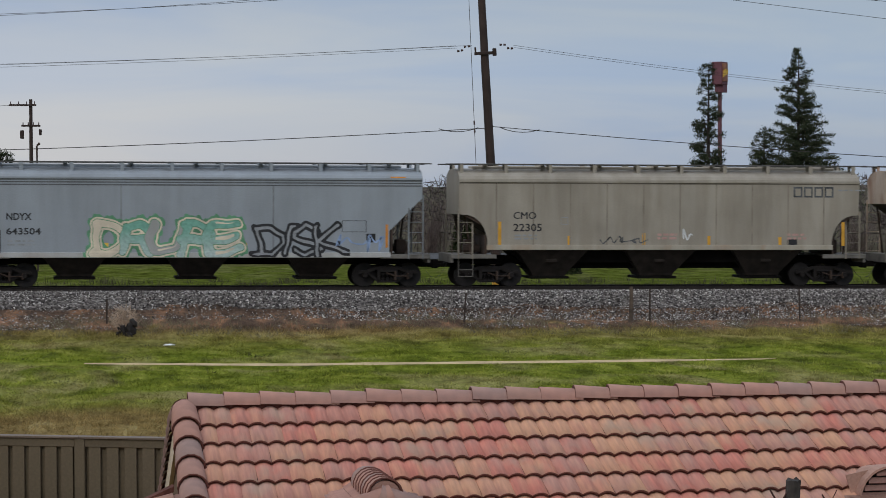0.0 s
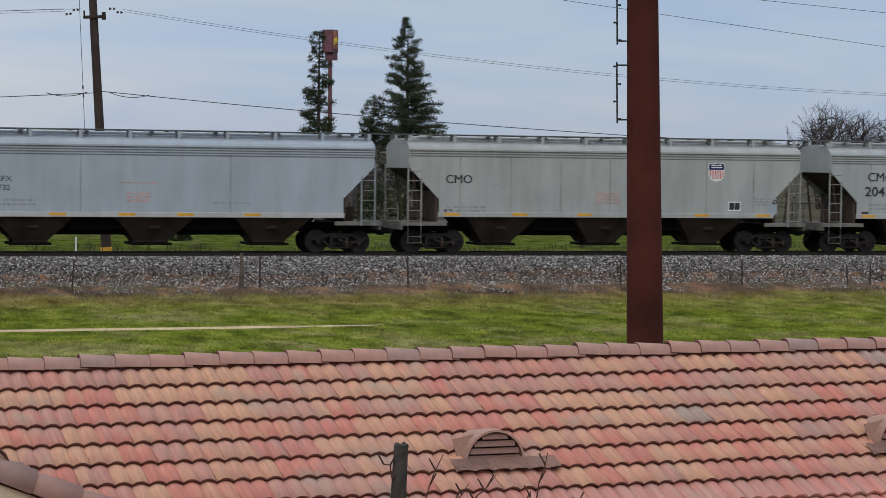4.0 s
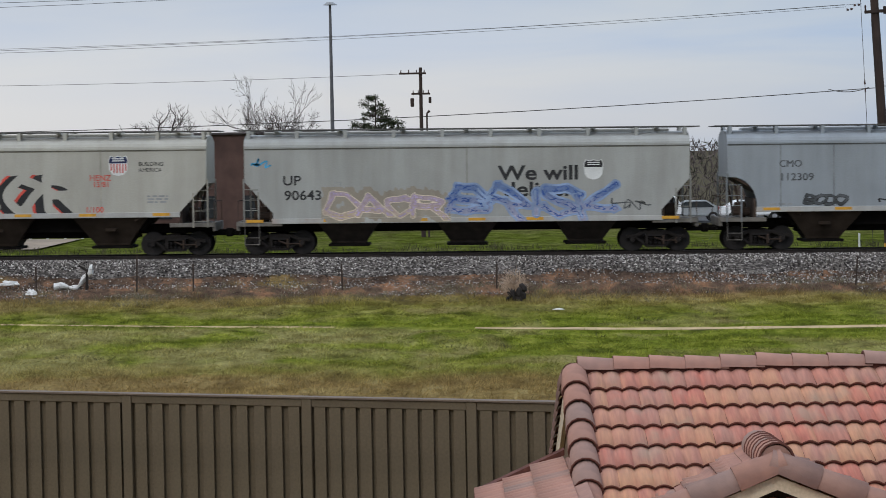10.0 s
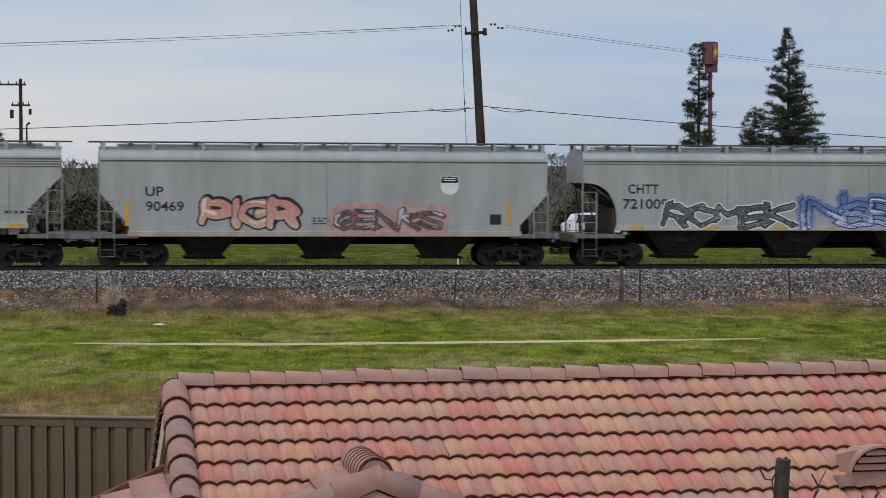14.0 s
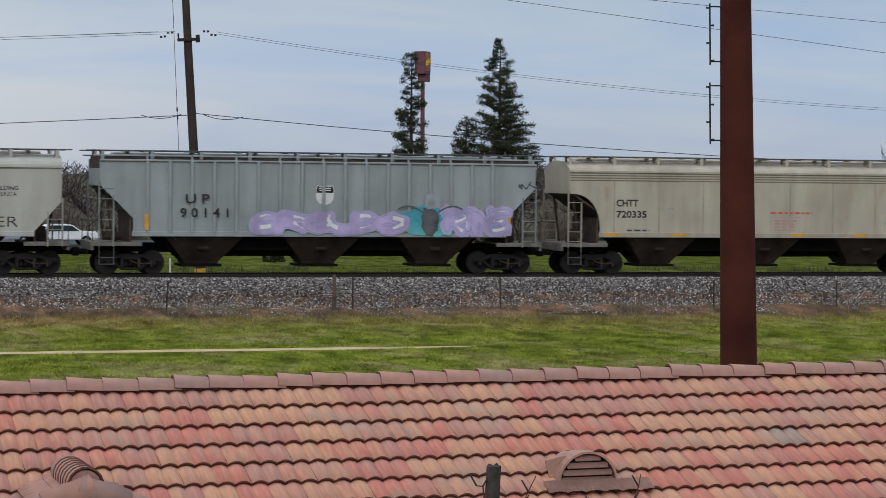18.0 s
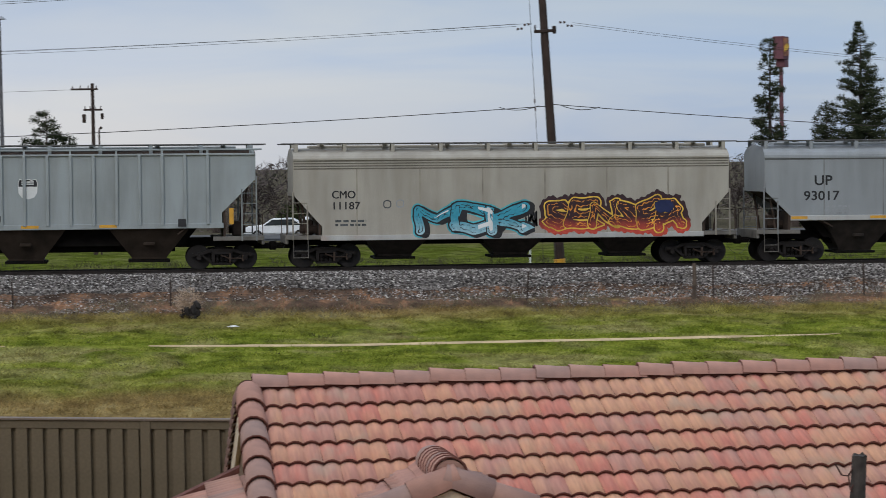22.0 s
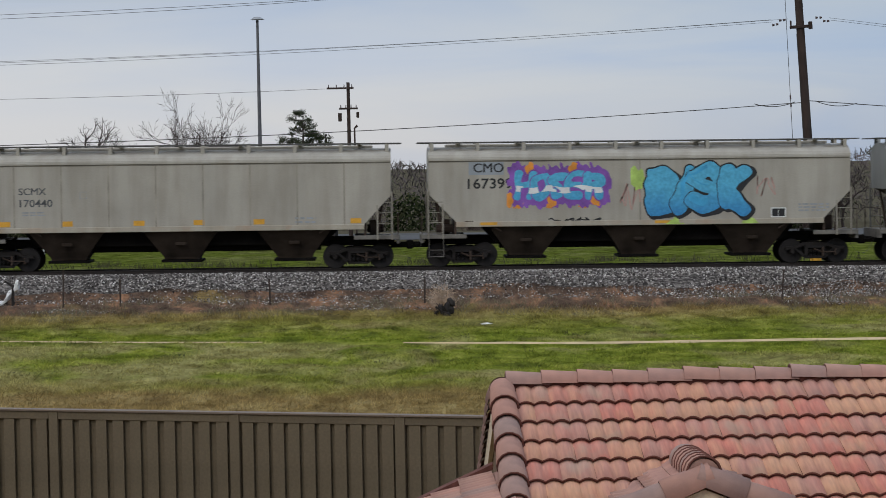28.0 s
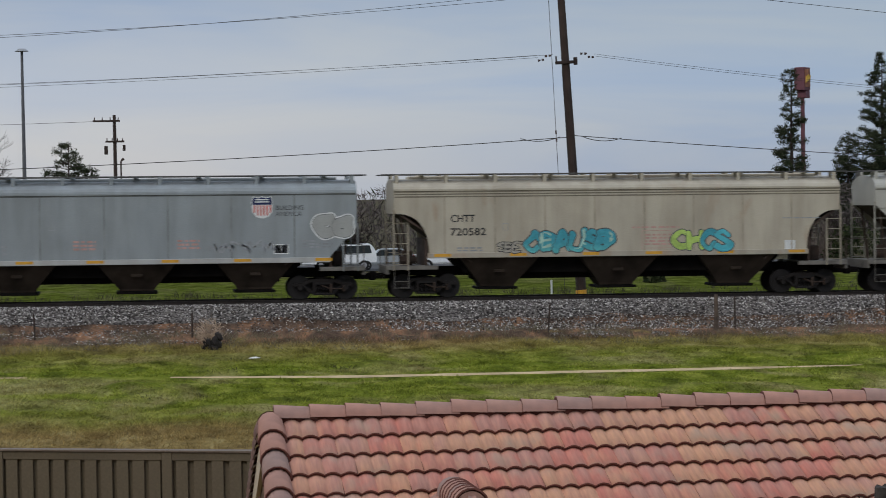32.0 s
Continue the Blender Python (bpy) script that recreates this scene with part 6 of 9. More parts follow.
def truck(car, x):
    """A two-axle truck as a part, its frames, wheels and springs as sub-parts."""
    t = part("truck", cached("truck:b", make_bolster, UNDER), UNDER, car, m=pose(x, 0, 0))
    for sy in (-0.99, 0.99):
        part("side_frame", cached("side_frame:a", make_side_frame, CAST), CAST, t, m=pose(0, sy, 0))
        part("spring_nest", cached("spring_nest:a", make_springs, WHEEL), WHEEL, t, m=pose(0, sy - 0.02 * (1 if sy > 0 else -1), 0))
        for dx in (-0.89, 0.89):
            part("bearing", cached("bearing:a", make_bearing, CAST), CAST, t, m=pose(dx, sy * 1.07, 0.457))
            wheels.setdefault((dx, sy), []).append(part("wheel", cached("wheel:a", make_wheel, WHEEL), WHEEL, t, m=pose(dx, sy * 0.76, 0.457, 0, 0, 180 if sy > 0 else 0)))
        part("brake_rigging", cached("brake_rigging:b", make_brake, RUSTY_SLOPE), RUSTY_SLOPE, t, m=pose(0.55, sy * 1.0, 0))


def cut_poly(Lc, end, zc, dx, zb, curved, low=1.45):
    """Outline of a side sheet with its lower corners cut away."""
    def corner(x0, s):
        if not curved:
            return [(x0 + s * 0.04, zc), (x0 + s * dx, zb), (x0 + s * dx, low)]
        pts = []
        for i in range(9):
            a = i / 8 * math.pi / 2
            pts.append((x0 + s * (0.04 + (dx - 0.04) * math.sin(a) ** 0.8), zb + (zc - zb) * math.cos(a) ** 1.0))
        return pts + [(x0 + s * dx, low)]
    left = corner(end, 1)
    right = corner(Lc - end, -1)[::-1]
    return left + right + [(Lc - end, EAVE), (end, EAVE)]


def end_gear(car, Lc, end, zc, dx, tone):
    """Ladders, platforms, posts, couplers and hoses at both ends."""
    def ladder(bm):
        for xx in (0.0, 0.56):
            box(bm, xx - 0.03, xx + 0.03, -0.025, 0.025, 1.1, zc + 0.15 - xx * 0.9, 0.006)
        for k in range(6):
            z = 1.34 + 0.40 * k
            if z < zc - 0.1:
                rod(bm, (-0.0, -0.03, z), (0.56, -0.03, z), 0.014, 0.014, 6)
    def platform(bm):
        box(bm, 0.42, dx + end + 0.15, -1.5, 1.5, 1.20, 1.27, 0.01)
        box(bm, 0.42, dx + end + 0.35, -1.58, -1.50, 1.12, 1.28, 0.012)
        box(bm, 0.42, dx + end + 0.35, 1.50, 1.58, 1.12, 1.28, 0.012)
        box(bm, 0.40, 0.52, -1.5, 1.5, 0.95, 1.30, 0.02)
    def bracing(bm):
        rod(bm, (end + 0.55, -1.2, 1.27), (end + 0.25, -1.2, zc + 0.2), 0.045, 0.045, 6)
        rod(bm, (end + 0.55, 1.2, 1.27), (end + 0.25, 1.2, zc + 0.2), 0.045, 0.045, 6)
        box(bm, end + 0.45, end + 0.85, -0.4, 0.2, 1.27, 1.85, 0.04)
        rod(bm, (end + 0.3, -0.7, 1.5), (end + 0.95, -0.7, 1.5), 0.16, 0.16, 10)
        rod(bm, (0.46, -1.45, 2.1), (0.46, 1.45, 2.1), 0.018, 0.018, 6)
        rod(bm, (0.46, -1.45, 1.3), (0.46, -1.45, 2.1), 0.018, 0.018, 6)
        rod(bm, (0.46, 1.45, 1.3), (0.46, 1.45, 2.1), 0.018, 0.018, 6)
    def coupler(bm):
        box(bm, 0.02, 0.75, -0.12, 0.12, 0.75, 0.98, 0.02)
        box(bm, -0.12, 0.14, -0.18, 0.16, 0.70, 1.04, 0.04)
        rod(bm, (0.3, -0.5, 0.9), (0.05, -0.15, 0.85), 0.018, 0.018, 5)
        rod(bm, (0.3, -1.4, 0.95), (0.3, -0.3, 0.92), 0.015, 0.015, 5)
    def hose(bm):
        rows2 = []
        for i in range(10):
            u = i / 9
            a = u * math.pi / 2
            nrm = Vector((math.sin(a) * 0.55, 0, 0.45)).normalized()
            o = Vector((0.45 - 0.45 * u, -0.3, 0.88 - 0.55 * math.sin(a)))
            rows2.append([o + nrm * 0.03 * math.cos(k * math.pi / 3) + Vector((0, 0.03 * math.sin(k * math.pi / 3), 0)) for k in range(7)])
        grid_strip(bm, rows2)
    def steps(bm):
        for z in (0.42, 0.68):
            rod(bm, (end + 0.0, -1.52, z), (end + 0.56, -1.52, z), 0.016, 0.016, 6)
        for xx in (end, end + 0.56):
            rod(bm, (xx, -1.52, 0.40), (xx, -1.52, 1.1), 0.016, 0.016, 6)
    k = "%.2f %.2f %.2f" % (end, zc, dx)
    flip = Matrix.Translation((Lc, 0, 0)) @ Matrix.Rotation(math.pi, 4, "Z")
    for base in (Matrix.Identity(4), flip):
        for sy in (-1, 1):
            inward = base if sy < 0 else base @ Matrix.Diagonal((1, 1, 1, 1))
            part("ladder", cached("ladder:" + k + tone.name, ladder, darker_of(tone, 0.6)), tone, car, m=inward @ pose(end - 0.02, sy * 1.56, 0))
        part("end_platform", cached("end_platform:" + k, platform, END_GREY), END_GREY, car, m=base)
        part("end_bracing", cached("end_bracing:" + k, bracing, RUSTY_SLOPE), RUSTY_SLOPE, car, m=base)
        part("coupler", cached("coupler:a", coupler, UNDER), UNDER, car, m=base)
        part("air_hose", cached("air_hose:a", hose, BLACK), BLACK, car, m=base)
        part("sill_step", cached("sill_step:%.2f" % end, steps, END_GREY), END_GREY, car, m=base)


def darker_of(paint, k=0.72):
    """A darker copy of a paint: painted bead shade, weld seams, grimy ladders."""
    key = "grime:%s%.2f" % (paint.name, k)
    if key not in shared:
        r_, g_, b2 = PAINT_BASE.get(paint.name, (0.3, 0.3, 0.3))
        shared[key] = plain("dirty_" + paint.name, (r_ * k, g_ * k * 0.97, b2 * k * 0.93), 0.8, var=0.3, scale=1.2)
    return shared[key]


rise, sill_up = {}, {}


def hopper_car(Lc, paint, style="smooth", cut=("diag", 2.85, 1.35, 1.75), seams=8, bands=0, hoppers=3, dirt_hopper=HOPPER_DIRT, stripes=(), label="", lines=(), sill=None, up=0.0):
    """A covered hopper car. Its origin is on the rail top, midway between the rails, at the front coupler face."""
    car = tagged(new("hopper_car"), label, "railcar", "cars of the freight train")
    end = 0.72
    kind, zc, dx, zb = cut
    zb = max(zb, 1.5 + up)
    rise[car.name], sill_up[car.name] = max(0.0, up), up
    # side sheets, ends and slope sheets
    bm = bmesh.new()
    poly = cut_poly(Lc, end, zc, dx, zb, kind == "curve", 1.45 + up)
    for sy in (-1, 1):
        prism(bm, poly, sy * SIDE, sy * (SIDE - 0.06))
    for x0, x1 in ((end, end + 0.05), (Lc - end - 0.05, Lc - end)):
        box(bm, x0, x1, -SIDE + 0.06, SIDE - 0.06, zc, EAVE)
    body = part("body", bm, paint, car)
    for s, xe in ((1, end), (-1, Lc - end)):
        bm = bmesh.new()
        a = [(xe + s * 0.04, zc + 0.15), (xe + s * (dx + 1.7), 1.42), (xe + s * (dx + 1.7), 1.36), (xe + s * 0.04, zc + 0.05)]
        prism(bm, a, -SIDE + 0.07, SIDE - 0.07)
        box(bm, xe + s * (dx * 0.93) - 0.04, xe + s * (dx * 0.93) + 0.04, -SIDE + 0.07, SIDE - 0.07, 1.27, max(1.5, zc - dx * 0.72))
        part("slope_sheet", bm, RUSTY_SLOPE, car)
    # rounded roof
    bm = bmesh.new()
    half = [(y, z) for y, z in PROFILE if z >= EAVE]
    prof = [(-y, z) for y, z in half] + [(y, z) for y, z in half[::-1][1:]]
    n = len(prof)
    rows2 = [[(x, y, z) for y, z in prof] for x in (end, end + 0.02, Lc - end - 0.02, Lc - end)]
    grid_strip(bm, rows2)
    for x in (end, Lc - end):
        bm.faces.new([bm.verts.new((x, y, z)) for y, z in prof])
    bmesh.ops.recalc_face_normals(bm, faces=bm.faces[:])
    # ribbed cars: roof painted dark brown for the dark gap behind the rail
    part("roof", bm, paint if style != "rib" else RUSTY_SLOPE, car)
    # eave bead, ribs below it and sill
    bead = 4.17 if bands else 4.11
    bm = bmesh.new()
    for sy in (-1, 1):
        if style != "rib":
            box(bm, end, Lc - end, sy * (SIDE + 0.016) - 0.018, sy * (SIDE + 0.016) + 0.018, bead, bead + 0.085, 0.006)
        for k in range(bands):
            box(bm, end + 0.03, Lc - end - 0.03, sy * (SIDE + 0.006) - 0.009, sy * (SIDE + 0.006) + 0.009, bead - 0.10 - 0.10 * k, bead - 0.055 - 0.10 * k)
        for z in lines:
            box(bm, end + 0.05 + max(0, (zc - z)) * 0.6, Lc - end - 0.05 - max(0, (zc - z)) * 0.6, sy * (SIDE + 0.005) - 0.008, sy * (SIDE + 0.005) + 0.008, z - 0.02, z + 0.02)
    tagged(part("side_bead", bm, paint, body), kind="stuff")
    # dark strips paint in the shade below the bead and the bands
    if style != "rib":
        bm = bmesh.new()
        for sy in (-1, 1):
            box(bm, end + 0.02, Lc - end - 0.02, sy * (SIDE + 0.002) - 0.004, sy * (SIDE + 0.002) + 0.004, bead - 0.05, bead)
            for k in range(bands):
                box(bm, end + 0.03, Lc - end - 0.03, sy * (SIDE + 0.001) - 0.004, sy * (SIDE + 0.001) + 0.004, bead - 0.145 - 0.10 * k, bead - 0.10 - 0.10 * k)
        tagged(part("seam_dirt", bm, darker_of(paint, 0.38), body), kind="stuff")
    bm = bmesh.new()
    for sy in (-1, 1):
        box(bm, end + dx - 0.05, Lc - end - dx + 0.05, sy * (SIDE + 0.012) - 0.035, sy * (SIDE + 0.012) + 0.035, 1.36 + up, 1.56 + up, 0.012)
    part("side_sill", bm, sill or paint, car)
    # vertical welds or pressed posts
    if style == "rib":
        nr = int((Lc - 2 * end) / 0.86)
        bm = bmesh.new()
        box(bm, -0.06, 0.06, -0.085, 0.0, 1.5 + up, 4.42, 0.012)
        rib_mesh = shared.setdefault("rib:%s:%.2f" % (paint.name, up), as_mesh("side_post", bm, paint))
        for i in range(nr + 1):
            x = end + 0.1 + (Lc - 2 * end - 0.2) * i / nr
            if x < end + dx or x > Lc - end - dx:
                continue
            for sy in (-1, 1):
                part("side_post", rib_mesh, paint, body, m=pose(x, sy * SIDE, 0, 0, 0, 0 if sy < 0 else 180))
        bm = bmesh.new()
        for sy in (-1, 1):
            box(bm, end, Lc - end, sy * 1.60 - 0.05, sy * 1.60 + 0.05, 4.41, 4.48, 0.01)
            box(bm, end - 0.25, Lc - end + 0.25, sy * 1.48 - 0.05, sy * 1.48 + 0.05, 4.60, 4.66, 0.01)
            for i in range(nr // 2 + 1):
                x = end + 0.1 + (Lc - 2 * end - 0.2) * i / (nr // 2)
                box(bm, x - 0.04, x + 0.04, sy * 1.50 - 0.03, sy * 1.50 + 0.03, 4.44, 4.62)
        part("roof_rail", bm, paint, car)
        bm = bmesh.new()
        for sy in (-1, 1):
            box(bm, end, Lc - end, sy * 1.555 - 0.025, sy * 1.555 + 0.025, EAVE - 0.02, 4.44)
        part("top_plate", bm, paint, body)
    else:
        bm = bmesh.new()
        for i in range(1, seams):
            x = end + (Lc - 2 * end) * i / seams
            for sy in (-1, 1):
                box(bm, x - 0.028, x + 0.028, sy * (SIDE + 0.001) - 0.004, sy * (SIDE + 0.001) + 0.004, 1.56 + up, bead - 0.05 - 0.1 * bands)
        tagged(part("weld_seam", bm, darker_of(paint, 0.68), body), kind="stuff")
    # running board with its brackets
    bm = bmesh.new()
    for sy in (-1, 1):
        box(bm, end - 0.42, Lc - end + 0.42, sy * 0.95 - 0.28, sy * 0.95 + 0.28, 4.80, 4.845, 0.008)
    walkway = part("running_board", bm, WALKWAY, car, "grey grating walkway along the roof")
    nbk = 9
    def make_bracket(bm):
        box(bm, -0.07, 0.07, -1.26, -1.22, 4.36, 4.80)
        box(bm, -0.05, 0.05, -1.22, -0.67, 4.74, 4.80)
        box(bm, -0.05, 0.05, -0.73, -0.67, 4.55, 4.75)
    bk = cached("bracket:" + paint.name, make_bracket, paint)
    for i in range(nbk + 1):
        x = end + 0.15 + (Lc - 2 * end - 0.3) * i / nbk
        part("bracket", bk, paint, walkway, m=pose(x, 0, 0))
        part("bracket", bk, paint, walkway, m=pose(x, 0, 0, 0, 0, 180))
    bm = bmesh.new()
    box(bm, end + 0.7, Lc - end - 0.7, -0.5, 0.5, 4.60, 4.76, 0.03)
    for i in range(7):
        x = end + 1.2 + (Lc - 2 * end - 2.4) * i / 6
        box(bm, x - 0.09, x + 0.09, -0.62, 0.62, 4.74, 4.83, 0.02)
    part("hatch_cover", bm, paint, car)
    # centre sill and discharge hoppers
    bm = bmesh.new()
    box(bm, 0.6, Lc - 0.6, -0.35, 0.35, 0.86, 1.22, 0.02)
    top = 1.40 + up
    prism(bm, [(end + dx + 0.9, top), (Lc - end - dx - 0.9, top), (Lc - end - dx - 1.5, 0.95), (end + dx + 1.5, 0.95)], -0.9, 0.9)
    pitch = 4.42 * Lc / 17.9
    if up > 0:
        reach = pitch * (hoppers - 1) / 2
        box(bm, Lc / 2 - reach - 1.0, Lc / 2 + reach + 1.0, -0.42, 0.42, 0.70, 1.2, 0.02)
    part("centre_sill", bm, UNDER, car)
    for i in range(hoppers):
        xc = Lc / 2 + (i - (hoppers - 1) / 2) * pitch
        hw = pitch * (0.335 if up > 0 else 0.26)
        bm = bmesh.new()
        vs = []
        for hx, hy, z in ((hw, 1.50, 1.42 + up), (hw * 0.96, 1.46, 1.33 + up), (0.68, 0.75, 0.50), (0.66, 0.72, 0.42)):
            vs.append([bm.verts.new((xc + sx * hx, sy * hy, z)) for sx, sy in ((-1, -1), (1, -1), (1, 1), (-1, 1))])
        for a, c_ in zip(vs, vs[1:]):
            for j in range(4):
                bm.faces.new((a[j], a[(j + 1) % 4], c_[(j + 1) % 4], c_[j]))
        bm.faces.new(vs[-1])
        bmesh.ops.recalc_face_normals(bm, faces=bm.faces[:])
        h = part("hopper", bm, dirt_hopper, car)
        bm = bmesh.new()
        box(bm, xc - 0.80, xc + 0.80, -0.85, 0.85, 0.30, 0.40, 0.02)
        rod(bm, (xc + 0.62, -0.95, 0.36), (xc + 0.62, 0.95, 0.36), 0.05, 0.05, 8)
        part("outlet_gate", bm, UNDER, h)
        bm = bmesh.new()
        box(bm, xc - 0.22, xc + 0.22, -1.25, -1.10, 0.96, 1.10, 0.03)
        part("hopper_bracket", bm, dirt_hopper, h)
    truck(car, 2.02)
    truck(car, Lc - 2.02)
    end_gear(car, Lc, end, zc, dx, paint)
    # yellow reflectors along the sill
    st = cached("reflector:a", lambda b_: box(b_, -0.33, 0.33, -0.008, 0.004, 1.42, 1.53), YELLOW)
    for u in stripes:
        part("reflector", st, YELLOW, car, m=pose(Lc * u, -SIDE - 0.042, up))
    return car


NAVY = plain("navy_paint", (0.015, 0.022, 0.075), 0.6, var=0.2)


# ---- lettering and painted pictures on the sides ----
text_cache = {}


def glyphs(body, bold=0.0, shear=0.0):
    """Flat mesh of the words in the built-in letters, one unit high."""
    key = (body, bold, shear)
    if key not in text_cache:
        cu = bpy.data.curves.new("lettering", "FONT")
        cu.body, cu.size, cu.offset, cu.shear, cu.resolution_u = body, 1.0, bold, shear, 3
        ob = bpy.data.objects.new("lettering", cu)
        me = bpy.data.meshes.new_from_object(ob)
        bpy.data.objects.remove(ob)
        v = np.array([p.co[:] for p in me.vertices])
        f = [tuple(p.vertices) for p in me.polygons]
        text_cache[key] = (v, f)
    return text_cache[key]


def decal(name, verts, faces, material, parent, label="", lift=0.005):
    """Paint on the viewer's side of a car: points in metres along and up the side."""
    me = from_arrays(name, [(x, -SIDE - lift, z) for x, z in verts], faces, material)
    return part(name, me, material, parent, label)


def letters(car, body, x, z, h, material=None, bold=0.012, width=None, name="lettering", lift=0.006, label=""):
    """Words whose capitals are h high, from x on, standing on z."""
    v, f = glyphs(body, 0.0 if "M" in body else bold + (0.004 if h >= 0.25 else 0.0))
    width = width or {"CMO": 3.3, "CHTT": 3.45, "SCMX": 4.0, "CEFX": 4.0}.get(body, 0) * h or None
    s = h / 0.70
    s = s * (1.06 if h >= 0.25 and width is None else 1.0)
    sx = s * (1.14 if h >= 0.25 else 1.0) if width is None else width / max(0.01, v[:, 0].max() - v[:, 0].min())
    # every letter is a piece of paint of its own
    root = list(range(len(v)))

    def find(i):
        while root[i] != i:
            i = root[i]
        return i

    for q in f:
        for j in q[1:]:
            root[find(j)] = find(q[0])
    pieces = {}
    for q in f:
        pieces.setdefault(find(q[0]), []).append(q)
    coats = (-0.03 * h, 0.03 * h) if "M" in body and h >= 0.2 else (0.0,)
    for faces in pieces.values():
        used = sorted({j for q in faces for j in q})
        at = {j: i for i, j in enumerate(used)}
        for k, o in enumerate(coats):
            decal("letter", [(x + v[j][0] * sx + o, z + v[j][1] * s) for j in used], [tuple(at[j] for j in q) for q in faces], material or BLACK, car, label, lift + 0.0015 * k)


def bars(car, x, z, w, h, rows=2, material=None, name="stencil", seed=0):
    """Small unreadable stencils as rows of dashes."""
    rr = random.Random(seed + int(x * 100))
    V, F = [], []
    rh = h / rows
    for r in range(rows):
        px = x
        while px < x + w:
            ln = rr.uniform(0.10, 0.30)
            q = min(px + ln, x + w)
            i = len(V)
            z0 = z + h - (r + 1) * rh
            V += [(px, z0 + rh * 0.2), (q, z0 + rh * 0.2), (q, z0 + rh * 0.75), (px, z0 + rh * 0.75)]
            F.append((i, i + 1, i + 2, i + 3))
            px = q + rr.uniform(0.04, 0.10)
    return tagged(decal(name, V, F, material or BLACK, car), kind="stuff")


def patch_(car, x, z, w, h, material, name="panel", lift=0.004, label=""):
    return decal(name, [(x, z), (x + w, z), (x + w, z + h), (x, z + h)], [(0, 1, 2, 3)], material, car, label, lift)


def frame_(car, x, z, w, h, t=0.02, material=None):
    V, F = [], []
    for a, b_, c_, d in ((x, z, x + w, z + t), (x, z + h - t, x + w, z + h), (x, z + t, x + t, z + h - t), (x + w - t, z + t, x + w, z + h - t)):
        i = len(V)
        V += [(a, b_), (c_, b_), (c_, d), (a, d)]
        F.append((i, i + 1, i + 2, i + 3))
    return decal("stencil_frame", V, F, material or GREY_P, car)


def shield(car, x, z, h=0.62, faded=False):
    """A striped shield emblem as plain shapes."""
    h = h * 1.12
    w = h * 0.95
    out = [(-0.5, 0.78), (-0.42, 1.0), (-0.2, 0.93), (0, 1.0), (0.2, 0.93), (0.42, 1.0), (0.5, 0.78), (0.47, 0.3), (0.3, 0.08), (0, 0.0), (-0.3, 0.08), (-0.47, 0.3)]
    s = decal("shield_emblem", [(x + a * w, z + b_ * h) for a, b_ in out], [tuple(range(len(out)))], WHITE, car, "striped shield emblem")
    band = [(-0.46, 0.62), (0.46, 0.62), (0.47, 0.78), (0.40, 0.96), (0.2, 0.90), (0, 0.96), (-0.2, 0.90), (-0.40, 0.96), (-0.47, 0.78)]
    decal("emblem_band", [(x + a * w, z + b_ * h) for a, b_ in band], [tuple(range(len(band)))], BLACK if faded else NAVY, s, lift=0.008)
    for zz in (0.72, 0.82):
        decal("emblem_bar", [(x + a * w, z + b_ * h) for a, b_ in ((-0.32, zz), (0.32, zz), (0.32, zz + 0.05), (-0.32, zz + 0.05))], [(0, 1, 2, 3)], WHITE, s, lift=0.011)
    if not faded:
        for k in range(6):
            a0 = -0.40 + 0.15 * k
            lo = 0.14 if 0 < k < 5 else 0.26
            decal("emblem_stripe", [(x + a * w, z + b_ * h) for a, b_ in ((a0, lo), (a0 + 0.07, lo), (a0 + 0.07, 0.60), (a0, 0.60))], [(0, 1, 2, 3)], RED_P, s, lift=0.008)


def wobble_blob(x, z, w, h, seed, n=64, rough=0.16, freq=3.0):
    pts = []
    for i in range(n):
        a = 6.2832 * i / n
        k = 1 + rough * noise.noise((math.cos(a) * freq, math.sin(a) * freq, seed * 3.7)) + 0.5 * rough * noise.noise((math.cos(a) * freq * 3, math.sin(a) * freq * 3, seed))
        e = 0.72   # squarish
        ca, sa = math.cos(a), math.sin(a)
        pts.append((x + w / 2 + w / 2 * k * math.copysign(abs(ca) ** e, ca), z + h / 2 + h / 2 * k * math.copysign(abs(sa) ** e, sa)))
    return pts


def fan(pts):
    cx = sum(p[0] for p in pts) / len(pts)
    cz = sum(p[1] for p in pts) / len(pts)
    n = len(pts)
    return pts + [(cx, cz)], [(i, (i + 1) % n, n) for i in range(n)]


def cloud(car, x, z, w, h, material, seed, lift=0.005, rough=0.22, freq=3.5, name="paint_cloud"):
    v, f = fan(wobble_blob(x, z, w, h, seed, rough=rough, freq=freq))
    return decal(name, v, f, material, car, lift=lift)


# strokes of painted capitals on a grid four wide and six high, two figures to a point
STROKES = {"A": "002640 1232", "B": "0006 0626443303 0333422000", "C": "452604022041", "D": "0006 062644422000", "E": "46060040 0333", "F": "460600 0333",
           "G": "452604022041 414323", "H": "0006 4046 0343", "I": "2026", "K": "0006 460340", "L": "060040", "M": "0006234640", "N": "00064046", "O": "26040220424426",
           "P": "0006 0626443303", "R": "0006 0626443303 2340", "S": "4526050442412001", "T": "0646 2620", "U": "060210304246", "W": "0610233046", "Y": "0623 4623 2320", "Z": "06460040"}


